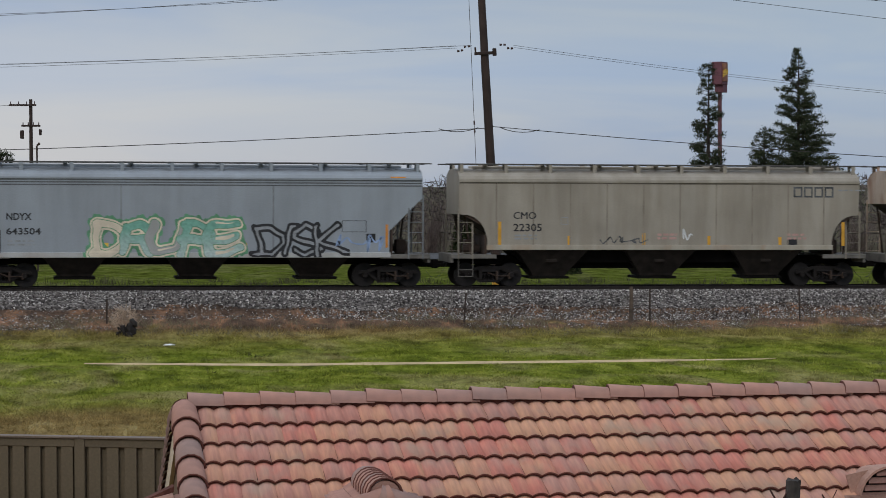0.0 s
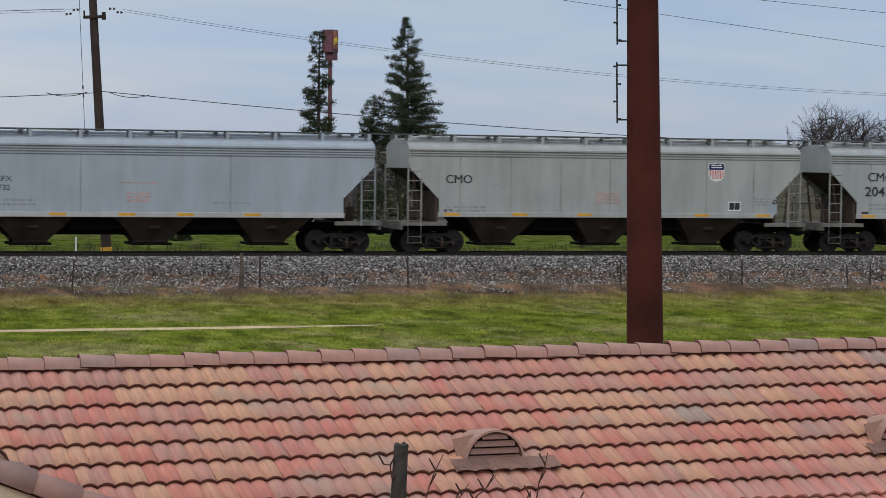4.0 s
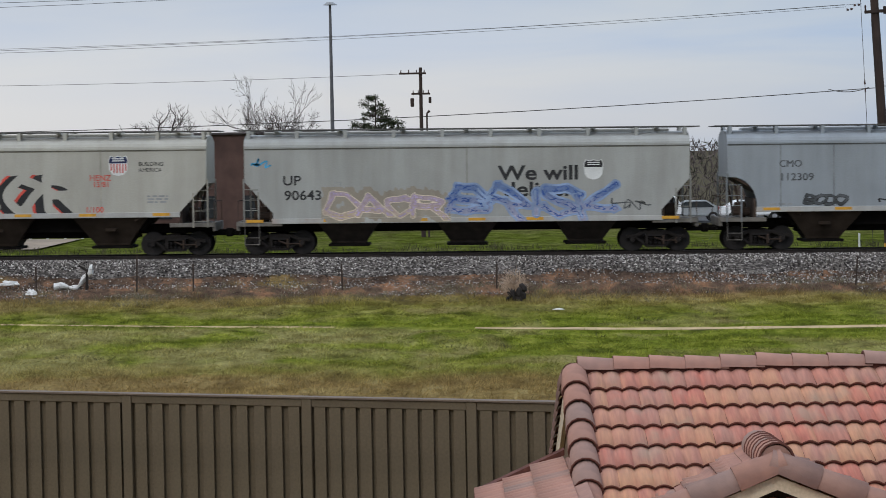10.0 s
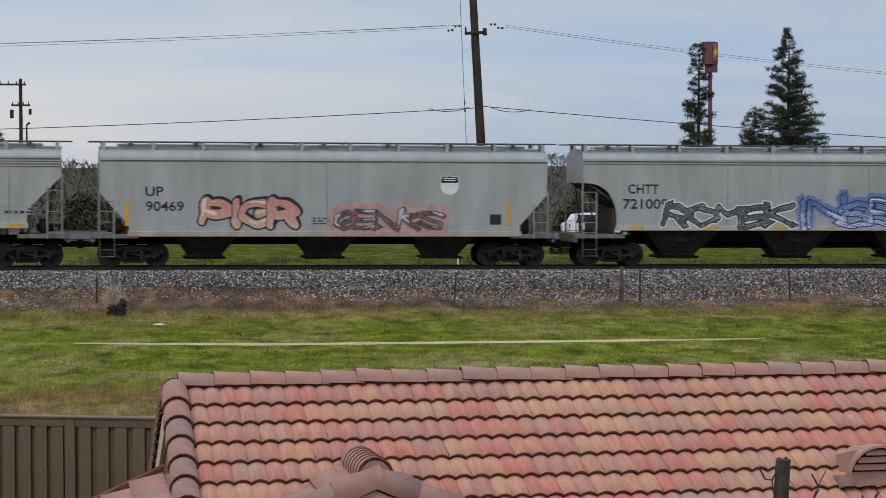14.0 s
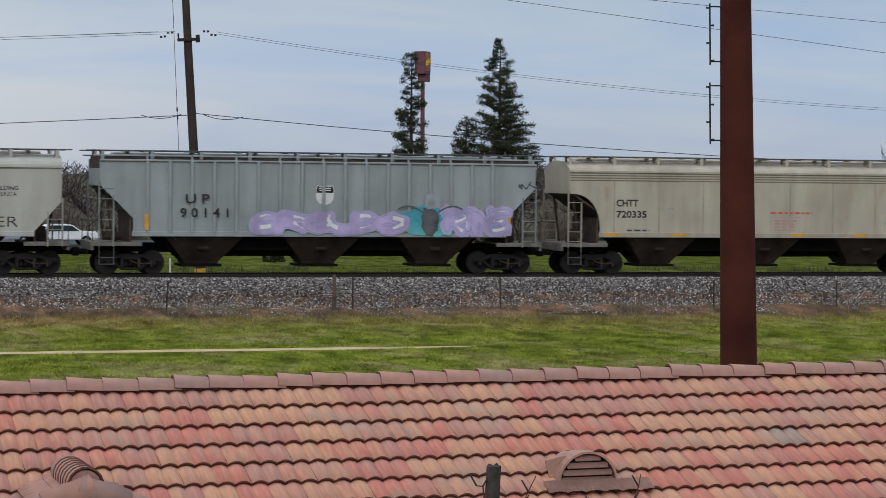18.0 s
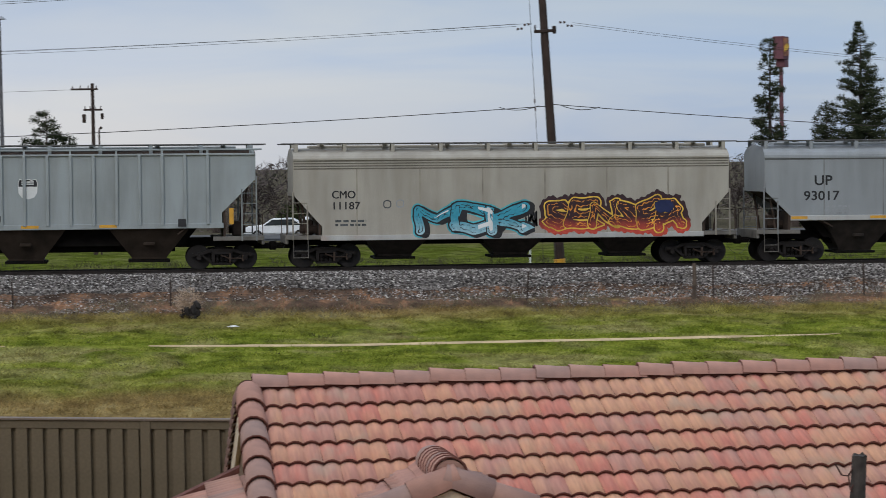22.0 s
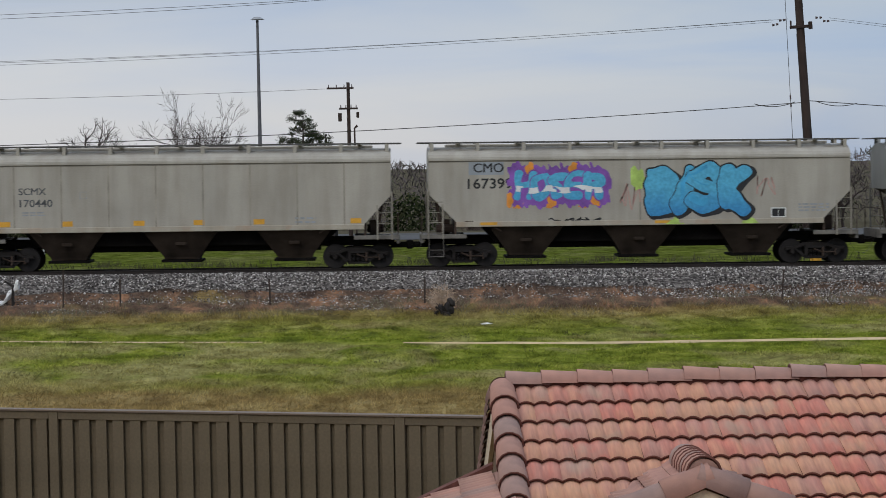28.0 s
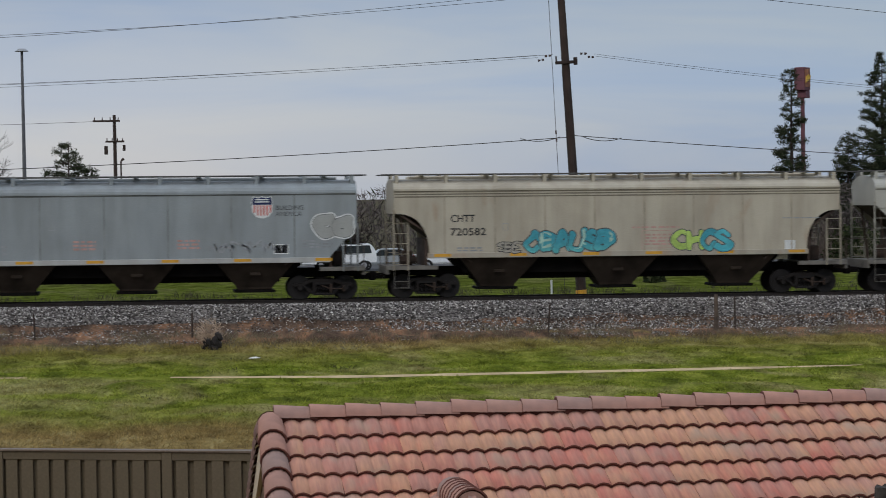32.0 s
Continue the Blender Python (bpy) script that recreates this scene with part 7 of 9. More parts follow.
def rounded(pts, n=5):
    """A smooth line through the points."""
    out = []
    for i in range(len(pts) - 1):
        p0, p1, p2, p3 = pts[max(0, i - 1)], pts[i], pts[i + 1], pts[min(len(pts) - 1, i + 2)]
        for k in range(n):
            t_ = k / n
            out.append(tuple(0.5 * (2 * b1 + (c1 - a1) * t_ + (2 * a1 - 5 * b1 + 4 * c1 - d1) * t_ ** 2 + (3 * b1 - a1 - 3 * c1 + d1) * t_ ** 3) for a1, b1, c1, d1 in zip(p0, p1, p2, p3)))
    return out + [pts[-1]]


def painted_word(word, x, z, w, h, seed, fat, wild, tilt, wide=(1.12, 1.3), most=0.25):
    """For each letter, its tapering strokes: ends and half widths."""
    rr = random.Random(seed)
    room = [0.6 if ch == "I" else 1.1 if ch in "MW" else 1.0 for ch in word.upper()]
    unit, at = w / sum(room), 0.0
    out = []
    for k, ch in enumerate(word.upper()):
        step = unit * room[k]
        at += step
        segs = []
        rad = fat * h
        an, lean_ = rr.gauss(0, tilt), rr.uniform(0.0, most)
        kx, kz = (step * rr.uniform(*wide) - 1.6 * rad) / 4, (h * rr.uniform(0.9, 1.0) - 2 * rad) / 6
        cx, cz = x + at - step / 2, z + h * (0.5 + rr.uniform(-0.03, 0.03))
        for stroke in STROKES.get(ch, STROKES["O"]).split():
            pts = []
            for i in range(0, len(stroke), 2):
                gx, gz = (int(stroke[i]) - 2) * kx, (int(stroke[i + 1]) - 3) * kz
                gx += rr.gauss(0, 0.04 * h * (1.6 if wild else 1)) + gz * lean_
                gz += rr.gauss(0, 0.03 * h * (1.6 if wild else 1))
                pts.append((cx + gx * math.cos(an) - gz * math.sin(an), cz + gx * math.sin(an) + gz * math.cos(an)))
            pts = pts if wild else rounded(pts, 6)
            m_ = len(pts)
            for i in range(m_ - 1):
                r0, r1 = (rad * (1 + 0.22 * math.sin(k * 2.1 + 5.0 * q / m_ + seed)) for q in (i, i + 1))
                segs.append((*pts[i], *pts[i + 1], r0, r1))
            if wild:
                # a spike carries the stroke past its end
                (ax, az), (bx, bz) = pts[-2], pts[-1]
                ln = math.hypot(bx - ax, bz - az) or 1.0
                reach = h * rr.uniform(0.12, 0.34)
                segs.append((bx, bz, bx + (bx - ax) / ln * reach + rr.gauss(0, 0.08 * h), bz + (bz - az) / ln * reach * 0.5, rad * 1.25, 0.0))
        out.append(segs)
    return out


def level_mesh(xs_, zs_, f):
    """Flat mesh of the cells where the field is below nought, cut along its edge."""
    ins = f < 0
    cnt = ins[:-1, :-1].astype(int) + ins[1:, :-1] + ins[:-1, 1:] + ins[1:, 1:]
    V, F = [], []

    def face(pts):
        n = len(V)
        V.extend(pts)
        F.append(tuple(range(n, n + len(pts))))

    for j in range(len(zs_) - 1):
        z0, z1 = zs_[j], zs_[j + 1]
        i, last = 0, len(xs_) - 1
        while i < last:
            c_ = cnt[j, i]
            if c_ == 4:
                k = i
                while k < last and cnt[j, k] == 4:
                    k += 1
                face([(xs_[i], z0), (xs_[k], z0), (xs_[k], z1), (xs_[i], z1)])
                i = k
                continue
            if c_:
                ring_ = ((i, j), (i + 1, j), (i + 1, j + 1), (i, j + 1))
                pts = []
                for q in range(4):
                    (ia, ja), (ib, jb) = ring_[q], ring_[(q + 1) % 4]
                    fa, fb = f[ja, ia], f[jb, ib]
                    if fa < 0:
                        pts.append((xs_[ia], zs_[ja]))
                    if (fa < 0) != (fb < 0):
                        u = fa / (fa - fb)
                        pts.append((xs_[ia] + u * (xs_[ib] - xs_[ia]), zs_[ja] + u * (zs_[jb] - zs_[ja])))
                if len(pts) > 2:
                    face(pts)
            i += 1
    return V, F


def islands(f, least=14):
    """The field once for each separate patch of paint; crumbs are left out."""
    todo = {(int(j), int(i)) for j, i in zip(*np.nonzero(f < 0))}
    out = []
    while todo:
        first = todo.pop()
        stack, patch = [first], [first]
        while stack:
            j, i = stack.pop()
            for nb_ in ((j + 1, i), (j - 1, i), (j, i + 1), (j, i - 1)):
                if nb_ in todo:
                    todo.remove(nb_)
                    stack.append(nb_)
                    patch.append(nb_)
        if len(patch) >= least:
            own = np.zeros(f.shape, bool)
            own[tuple(np.array(patch).T)] = True
            out.append((len(patch), np.where(own, f, np.abs(f) + 1e-4)))
    return [g for size, g in sorted(out, key=lambda e: -e[0])]


def graffiti(car, word, x, z, w, h, fill, outline, seed=0, back=None, glow=None, shine=None, fat=0.115, label="", second=None, tilt=0.07, outer=None, inner=None, ring=0.045, base=0.0, blot=None, fills=None, drop=None, wild=False):
    """Sprayed letters: haze, backing, outlines, swollen letters laid one over the other, inner lines and shine. The paint runs on over the proud sill."""
    up = sill_up.get(car.name, 0.0)
    z += max(0.0, up)
    low, top = 1.38 + up, 1.575 + up
    pad = 0.34 * h
    xs_ = np.arange(x - pad, x + w + pad, 0.032)
    zs_ = np.concatenate([np.linspace(low, top, 8), np.arange(top + 0.012, z + h + pad, 0.032)]) if z - pad < top else np.arange(z - pad, z + h + pad, 0.032)
    X, Z = np.meshgrid(xs_, zs_)
    X2 = X + 0.018 * h * np.sin(Z * 9 + seed)
    Z2 = Z + 0.018 * h * np.sin(X * 7 + seed)

    def field(segs, ox=0.0, oz=0.0):
        d = np.full(X.shape, 9.0)
        for ax, az, bx, bz, r0, r1 in segs:
            px, pz, vx, vz = X2 - ax - ox, Z2 - az - oz, bx - ax, bz - az
            t_ = np.clip((px * vx + pz * vz) / (vx * vx + vz * vz + 1e-9), 0, 1)
            d = np.minimum(d, np.hypot(px - t_ * vx, pz - t_ * vz) - (r0 + (r1 - r0) * t_))
        return d

    letters_ = painted_word(word, x, z, w, h, seed, fat, wild, tilt)
    D = [field(q) for q in letters_]
    U = np.minimum.reduce(D)
    rough_ = 0.05 * h * (np.sin(X * 11 + seed) * np.sin(Z * 13 + 2 * seed) + 0.6 * np.sin(X * 27 + Z * 9))
    state = {"root": None, "lift": 0.005 + base}

    def lay(name, f, material, kind_=""):
        state["lift"] += 0.0016
        li = state["lift"]
        for g in ([f] if kind_ else islands(f)):
            v, q = level_mesh(xs_, zs_, g)
            if not q:
                continue
            me = from_arrays(name, [(a, -SIDE - li - (0.045 if b_ < top + 0.001 and base < 0.05 else 0.0), b_) for a, b_ in v], q, material)
            ob = part(name if state["root"] else "graffiti", me, material, state["root"] or car, label if state["root"] is None else "")
            if kind_:
                tagged(ob, kind=kind_)
            state["root"] = state["root"] or ob

    if glow:
        lay("haze", U - (0.27 if wild else 0.22) * h + 1.6 * rough_, glow)
    if blot:
        lay("haze", np.maximum(U - 0.27 * h, 0.55 * h * (1.0 - np.sin(X * 4.3 / h + seed) * np.sin(Z * 3.1 / h + 1.0 + seed))) - 0.12 * h + rough_, blot)
    if back:
        lay("backing", U - (0.16 if wild else 0.13) * h + 0.7 * rough_, back)
    if outer:
        lay("outer_outline", U - ring * h - 0.05 * h, outer)
    if drop:
        lay("drop_shadow", np.minimum(np.minimum.reduce([field(q, drop[0], drop[1]) for q in letters_]), np.minimum.reduce([field(q, drop[0] / 2, drop[1] / 2) for q in letters_])) - ring * h, outline)
    lay("outline", U - ring * h, outline)
    for k, d in enumerate(D):
        f = d
        for d2 in D[k + 1:]:
            f = np.maximum(f, 0.6 * ring * h - d2)
        lay("letter", f, (fills or (fill,))[k % len(fills or (fill,))])
    if second:
        lay("fade", np.maximum(U + 0.02 * h, np.abs(Z - z - 0.36 * h - 0.04 * h * np.sin(X * 5)) - 0.10 * h), second, "stuff")
    if inner and wild:
        lay("inner_line", np.maximum(np.abs(U + 0.6 * fat * h + 0.5 * rough_) - 0.013 * h, 0.15 - np.abs(np.sin(X * 2.3 + seed) + 0.6 * np.sin(Z * 3.1))), inner, "stuff")
    if shine:
        S = np.minimum.reduce([field(q, -0.28 * fat * h, 0.35 * fat * h) for q in letters_])
        lay("shine", np.maximum(S + 0.72 * fat * h, 0.5 - np.sin(X * 4.0 / h + seed)), shine, "stuff")
    return state["root"]


def scribble(car, x, z, w, h, material, seed, turns=7, thick=0.035, label="", name="tag_scrawl"):
    """An unreadable spray-can scrawl: one crooked line through random turning points."""
    rr = random.Random(seed)
    z += rise.get(car.name, 0.0)
    keys = []
    count = max(4, int(turns * 2.6))
    for i in range(count + 1):
        u = i / count
        hi = rr.uniform(0.35, 1.0) if i % 2 else rr.uniform(0.0, 0.65)
        keys.append((x + w * min(1.0, max(0.0, u + rr.gauss(0, 1.5) / count)), z + h * hi))
    pts = []
    for i in range(len(keys) - 1):
        p0, p1, p2, p3 = keys[max(0, i - 1)], keys[i], keys[i + 1], keys[min(len(keys) - 1, i + 2)]
        for k in range(7):
            t_ = k / 7
            pts.append(tuple(0.5 * (2 * b1 + (c1 - a1) * t_ + (2 * a1 - 5 * b1 + 4 * c1 - d1) * t_ ** 2 + (3 * b1 - a1 - 3 * c1 + d1) * t_ ** 3) for a1, b1, c1, d1 in zip(p0, p1, p2, p3)))
    n = len(pts) - 1
    V, F = [], []
    for i, (px, pz) in enumerate(pts):
        a, b_ = pts[max(0, i - 1)], pts[min(n, i + 1)]
        dx, dz = b_[0] - a[0], b_[1] - a[1]
        ln = math.hypot(dx, dz) or 1.0
        t_ = thick * (0.7 + 0.5 * abs(math.sin(i * 0.35 + seed)))
        V += [(px - dz / ln * t_, pz + dx / ln * t_), (px + dz / ln * t_, pz - dx / ln * t_)]
        if i:
            F.append((2 * i - 2, 2 * i - 1, 2 * i + 1, 2 * i))
    return decal(name, V, F, material, car, label, 0.007)


def reporting(car, Lc, mark, number, u=0.115, z=2.86, h=0.36, gap=0.60, material=None, small=True, wid=None):
    """Owner's mark and number with the small weights below."""
    x = Lc * u
    letters(car, mark, x, z, h, material, 0.014)
    if number:
        letters(car, number, x - 0.12, z - gap, h, material, 0.014)
    if small:
        bars(car, x + 0.05, z - gap - 0.62, 1.7, 0.34, 2, GREY_P, seed=3)
        frame_(car, x + 2.1, z - 0.30, 0.26, 0.28)


def usual(car, Lc, salmon=True):
    """Small stencils that most cars carry."""
    bars(car, Lc * 0.845, 2.0, 1.2, 0.36, 3, GREY_P, seed=5)
    p = patch_(car, Lc * 0.785, 1.80, 0.58, 0.38, WHITE, "data_plate")
    patch_(p, Lc * 0.785 + 0.04, 1.84, 0.24, 0.30, BLACK, "data_label", 0.007)
    patch_(p, Lc * 0.785 + 0.30, 1.84, 0.24, 0.30, BLACK, "data_label", 0.007)
    patch_(car, Lc * 0.118, 1.62, 0.34, 0.17, RUSTY_SLOPE, "data_plate")
    if salmon:
        bars(car, Lc * 0.47, 2.05, 1.0, 0.5, 4, SALMON, seed=6)


# ---- the cars in order, front of the train first ----
GREYBLUE = car_paint("grey_blue_car", (0.275, 0.303, 0.330), 0.25)
DIMBLUE = car_paint("dull_grey_blue_car", (0.268, 0.294, 0.306), 0.33)
DIMGREY = car_paint("dull_grey_car", (0.255, 0.257, 0.245), 0.4)
DULLTAN = car_paint("dull_tan_grey_car", (0.335, 0.300, 0.245), 0.45)
PALEBLUE = car_paint("pale_blue_grey_car", (0.293, 0.325, 0.358), 0.25)
CLOUDGREY = car_paint("cloudy_grey_car", (0.272, 0.290, 0.302), 0.3)
ICEBLUE = car_paint("ice_blue_car", (0.325, 0.360, 0.395), 0.25)
LIGHTGREY = car_paint("light_grey_car", (0.348, 0.355, 0.340), 0.32)
MIDGREY = car_paint("mid_grey_car", (0.345, 0.360, 0.355), 0.33)
TANGREY = car_paint("tan_grey_car", (0.375, 0.350, 0.300), 0.4)
TAN = car_paint("dusty_tan_car", (0.45, 0.405, 0.322), 0.40, 0.1)
CREAMCAR = car_paint("cream_grey_car", (0.385, 0.377, 0.326), 0.3)
PALECREAM = car_paint("pale_cream_car", (0.415, 0.405, 0.36), 0.28)
RUSTCAR = car_paint("rust_stained_cream_car", (0.62, 0.50, 0.40), 0.45, 0.85, (0.27, 0.135, 0.075))
RUSTGREY = car_paint("rust_streaked_grey_car", (0.47, 0.44, 0.355), 0.4, 0.75, (0.40, 0.20, 0.075))
RIBGREY = car_paint("grey_ribbed_car", (0.298, 0.330, 0.337), 0.4)
RIBTAN = car_paint("tan_ribbed_car", (0.415, 0.378, 0.325), 0.7, 0.15)
SILL_CREAM = car_paint("cream_sill", (0.385, 0.348, 0.281), 0.4, 0.3)
SILL_WHITE = car_paint("white_sill", (0.414, 0.414, 0.400), 0.35, 0.1)
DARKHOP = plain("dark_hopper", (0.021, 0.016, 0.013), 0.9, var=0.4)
GREYHOP = car_paint("grey_green_hopper", (0.192, 0.207, 0.192), 0.5, 0.3)

def fade(name, low, high, z0, z1):
    """Sprayed paint that passes from one colour to another up the side."""
    m, N, L, b = node_mat(name, 0.6, 0, 0.3)
    co, sp_ = N.new("ShaderNodeTexCoord"), N.new("ShaderNodeSeparateXYZ")
    L.new(co.outputs["Object"], sp_.inputs[0])
    add = N.new("ShaderNodeMath")
    add.operation = "MULTIPLY_ADD"
    L.new(noise_node(N, L, 1.8, 3.0), add.inputs[0])
    add.inputs[1].default_value = (z1 - z0) * 0.8
    L.new(sp_.outputs["Z"], add.inputs[2])
    mr_ = N.new("ShaderNodeMapRange")
    mr_.inputs["From Min"].default_value, mr_.inputs["From Max"].default_value = z0 + (z1 - z0) * 0.4, z1 + (z1 - z0) * 0.4
    L.new(add.outputs[0], mr_.inputs[0])
    c_ = mix(N, L, low, high, mr_.outputs[0])
    L.new(mix(N, L, c_, ramp(N, L, noise_node(N, L, 9.0, 4.0), [(0.3, (0.75, 0.75, 0.75)), (0.7, (1.15, 1.15, 1.15))]), 0.8, "MULTIPLY"), b.inputs["Base Color"])
    return m


ICE = fade("ice_fade", (0.60, 0.64, 0.70), (0.12, 0.18, 0.38), 1.4, 2.5)
TEALFADE = fade("teal_fade", (0.40, 0.55, 0.60), (0.04, 0.28, 0.38), 1.1, 1.9)
SMOKE = fade("smoke_fade", (0.03, 0.035, 0.035), (0.10, 0.115, 0.115), 1.5, 2.4)
PASTEL = fade("pastel_fade", (0.45, 0.36, 0.26), (0.38, 0.30, 0.34), 1.4, 2.0)
DUSK = fade("dusk_fade", (0.36, 0.36, 0.46), (0.12, 0.18, 0.34), 1.4, 2.3)
BLUSH = fade("blush_fade", (0.54, 0.38, 0.28), (0.50, 0.23, 0.20), 1.3, 2.4)
DEEPBLUE = fade("deep_blue_fade", (0.02, 0.03, 0.11), (0.04, 0.12, 0.26), 1.5, 2.2)
REDMIST = plain("red_haze_paint", (0.48, 0.20, 0.18), 0.65, var=0.3, scale=1.5)
SEAMINT = fade("sea_mint_fade", (0.42, 0.50, 0.48), (0.16, 0.36, 0.28), 1.2, 2.3)
EMBER = fade("ember_fade", (0.45, 0.06, 0.04), (0.035, 0.015, 0.02), 1.35, 1.85)
POOL = fade("pool_fade", (0.03, 0.20, 0.45), (0.08, 0.36, 0.55), 1.8, 3.0)
SEAMIST = fade("sea_mist_fade", (0.30, 0.42, 0.40), (0.06, 0.26, 0.46), 1.7, 2.6)
EMBERMIST = fade("ember_mist_fade", (0.06, 0.24, 0.50), (0.46, 0.14, 0.08), 1.9, 2.6)
MEADOW = fade("meadow_fade", (0.10, 0.28, 0.10), (0.52, 0.46, 0.34), 1.7, 2.3)
POOLMIST = fade("pool_mist_fade", (0.40, 0.14, 0.06), (0.08, 0.30, 0.52), 1.7, 2.3)
CREAMROSE = fade("cream_rose_fade", (0.50, 0.20, 0.14), (0.46, 0.42, 0.36), 1.8, 2.5)
LAGOON = fade("lagoon_fade", (0.12, 0.42, 0.40), (0.05, 0.28, 0.34), 1.5, 2.2)

JOINTS = [-271.0, -252.6, -233.69, -215.96, -196.87, -177.85, -158.6, -139.59, -120.62, -102.85, -84.24, -66.41, -49.46, -30.43, -11.56, 7.52, 26.2, 43.84, 62.97, 82.06, 101.05, 119.72, 138.17, 156.3, 175.34, 193.05, 210.83, 229.81, 247.35, 265.73, 284.95, 303.5]
LEN = [b_ - a for a, b_ in zip(JOINTS, JOINTS[1:])]
EVEN = (0.135, 0.29, 0.44, 0.57, 0.72, 0.87)
SMALL = ("diag", 2.80, 1.10, 1.62)
DEEP = ("diag", 3.45, 1.30, 2.20)
ROUND = ("curve", 2.85, 1.15, 1.55)
BIGROUND = ("curve", 3.3, 1.35, 1.9)
# how far each car's side sill sits above the lowest usual height
UP = [0.12, -0.20, 0.10, 0.10, 0.28, 0.06, 0.12, 0.12, 0.15, -0.15, 0.13, 0.12, 0.14, -0.17, 0.07, 0.30, 0.12, 0.14, 0.16, 0.25, -0.29, 0.28, 0.24, 0.13, 0.15, 0.2, 0.2, 0.12, 0.10, 0.20, 0.12]
cars = []


def add_car(*args, **kw):
    Lc = LEN[len(cars)]
    car = hopper_car(Lc, *args, up=UP[len(cars)], **kw)
    cars.append(car)
    return car, Lc


# 0
car, n = add_car(TAN, cut=DEEP, stripes=EVEN, label="dusty tan covered hopper railcar")
usual(car, n)
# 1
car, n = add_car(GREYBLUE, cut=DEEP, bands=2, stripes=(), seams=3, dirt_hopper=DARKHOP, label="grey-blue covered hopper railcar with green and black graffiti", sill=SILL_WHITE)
letters(car, "NDYX", n * 0.117, 2.60, 0.26, bold=0.02, width=0.95)
letters(car, "643504", n * 0.117, 2.05, 0.24, bold=0.02, width=1.30)
bars(car, n * 0.12, 1.6, 1.0, 0.26, 2, GREY_P)
graffiti(car, "DRUPE", n * 0.295, 1.22, n * 0.29, 1.40, SEAMINT, GREEN_P, 3, fat=0.105, ring=0.018, outer=CREAM, back=GREEN_P, shine=CREAM, fills=(CREAM, SEAMINT, LIGHTGREY, SEAMINT, SEAMINT), label="mint and white bubble-letter graffiti")
graffiti(car, "DISK", n * 0.625, 1.22, n * 0.165, 1.22, GREY_P, BLACK, 8, fat=0.04, ring=0.085, wild=True, label="black spiky graffiti", tilt=0.15)
frame_(car, n * 0.795, 2.15, 0.95, 0.45, 0.02, BLACK)
scribble(car, n * 0.78, 1.35, 1.9, 0.75, BLUEGREY, 41, 6, 0.03)
patch_(car, n * 0.845, 1.75, 0.36, 0.34, BLACK, "data_plate")
patch_(car, n * 0.885, 1.55, 0.10, 0.9, ORANGE, "orange_tag")
patch_(car, n * 0.895, 4.055, 0.6, 0.25, ORANGE, "rust_patch", 0.0)
for k in (0.29, 0.31, 0.59):
    patch_(car, n * k, 1.45, 0.2, 0.28, AMBER, "yellow_tag")
# 2
car, n = add_car(DULLTAN, cut=ROUND, seams=11, dirt_hopper=DARKHOP, label="dusty tan-grey covered hopper railcar with vertical seams", sill=SILL_CREAM)
letters(car, "CMO", n * 0.162, 2.68, 0.27)
letters(car, "22305", n * 0.162, 2.20, 0.27)
bars(car, n * 0.165, 1.85, 0.9, 0.24, 2, GREY_P)
for k in range(4):
    frame_(car, n * 0.805 + 0.43 * k, 3.56, 0.36, 0.42, 0.065, CHAR)
bars(car, n * 0.91, 4.0 - 0.2, 1.1, 0.1, 1, GREY_P)
for u, h in ((0.128, 0.95), (0.285, 0.4), (0.455, 0.5), (0.605, 0.4), (0.77, 0.35), (0.918, 0.95)):
    patch_(car, n * u, 1.62, 0.13, h, YELLOW, "yellow_reflector")
scribble(car, n * 0.36, 1.62, 1.9, 0.3, CHAR, 12, 7, 0.02)
scribble(car, n * 0.55, 1.7, 0.35, 0.55, WHITE, 13, 2, 0.03)
for u in (0.49, 0.79):
    bars(car, n * u, 1.85, 0.8, 0.3, 2, SALMON)
frame_(car, n * 0.27, 2.45, 0.28, 0.3)
patch_(car, n * 0.79, 1.63, 0.42, 0.26, BLACK, "data_plate")
# 3
car, n = add_car(RUSTCAR, cut=BIGROUND, bands=0, stripes=EVEN, seams=9, label="cream covered hopper railcar heavily stained with rust", sill=SILL_CREAM)
letters(car, "CMO", n * 0.14, 2.55, 0.25, CHAR)
letters(car, "20002", n * 0.135, 2.10, 0.25, BLACK, 0.03)
patch_(car, n * 0.715, 2.60, 1.35, 1.25, WHITE, "white_patch", label="white painted-over square")
for u, z, w, h, mt, sd, tu, th in ((0.235, 1.62, 1.75, 0.68, CHAR, 21, 9, 0.03), (0.24, 1.66, 1.6, 0.55, WHITE, 211, 7, 0.022), (0.345, 1.62, 1.0, 0.5, CHAR, 212, 6, 0.022), (0.425, 1.66, 1.9, 0.6, BLACK, 22, 9, 0.032), (0.47, 1.60, 1.5, 0.55, CHAR, 221, 7, 0.025), (0.59, 1.72, 1.7, 0.72, MINT, 23, 10, 0.03), (0.60, 1.75, 1.4, 0.6, GREEN_P, 231, 7, 0.02)):
    scribble(car, n * u, z, w, h, mt, sd, tu, th, "overlapping sprayed scrawls")
graffiti(car, "COOM", n * 0.225, 1.58, 1.9, 0.75, CREAM, BLACK, 213, fat=0.10, ring=0.05, label="pale bubble letters with a black outline")
cloud(car, n * 0.725, 2.0, 0.9, 0.42, BLACK, 24, 0.006, 0.5, 5, "black_tag")
scribble(car, n * 0.80, 1.65, 1.0, 0.45, CHAR, 25, 4, 0.03)
patch_(car, n * 0.33, 1.68, 0.42, 0.22, RED_P, "red_tag")
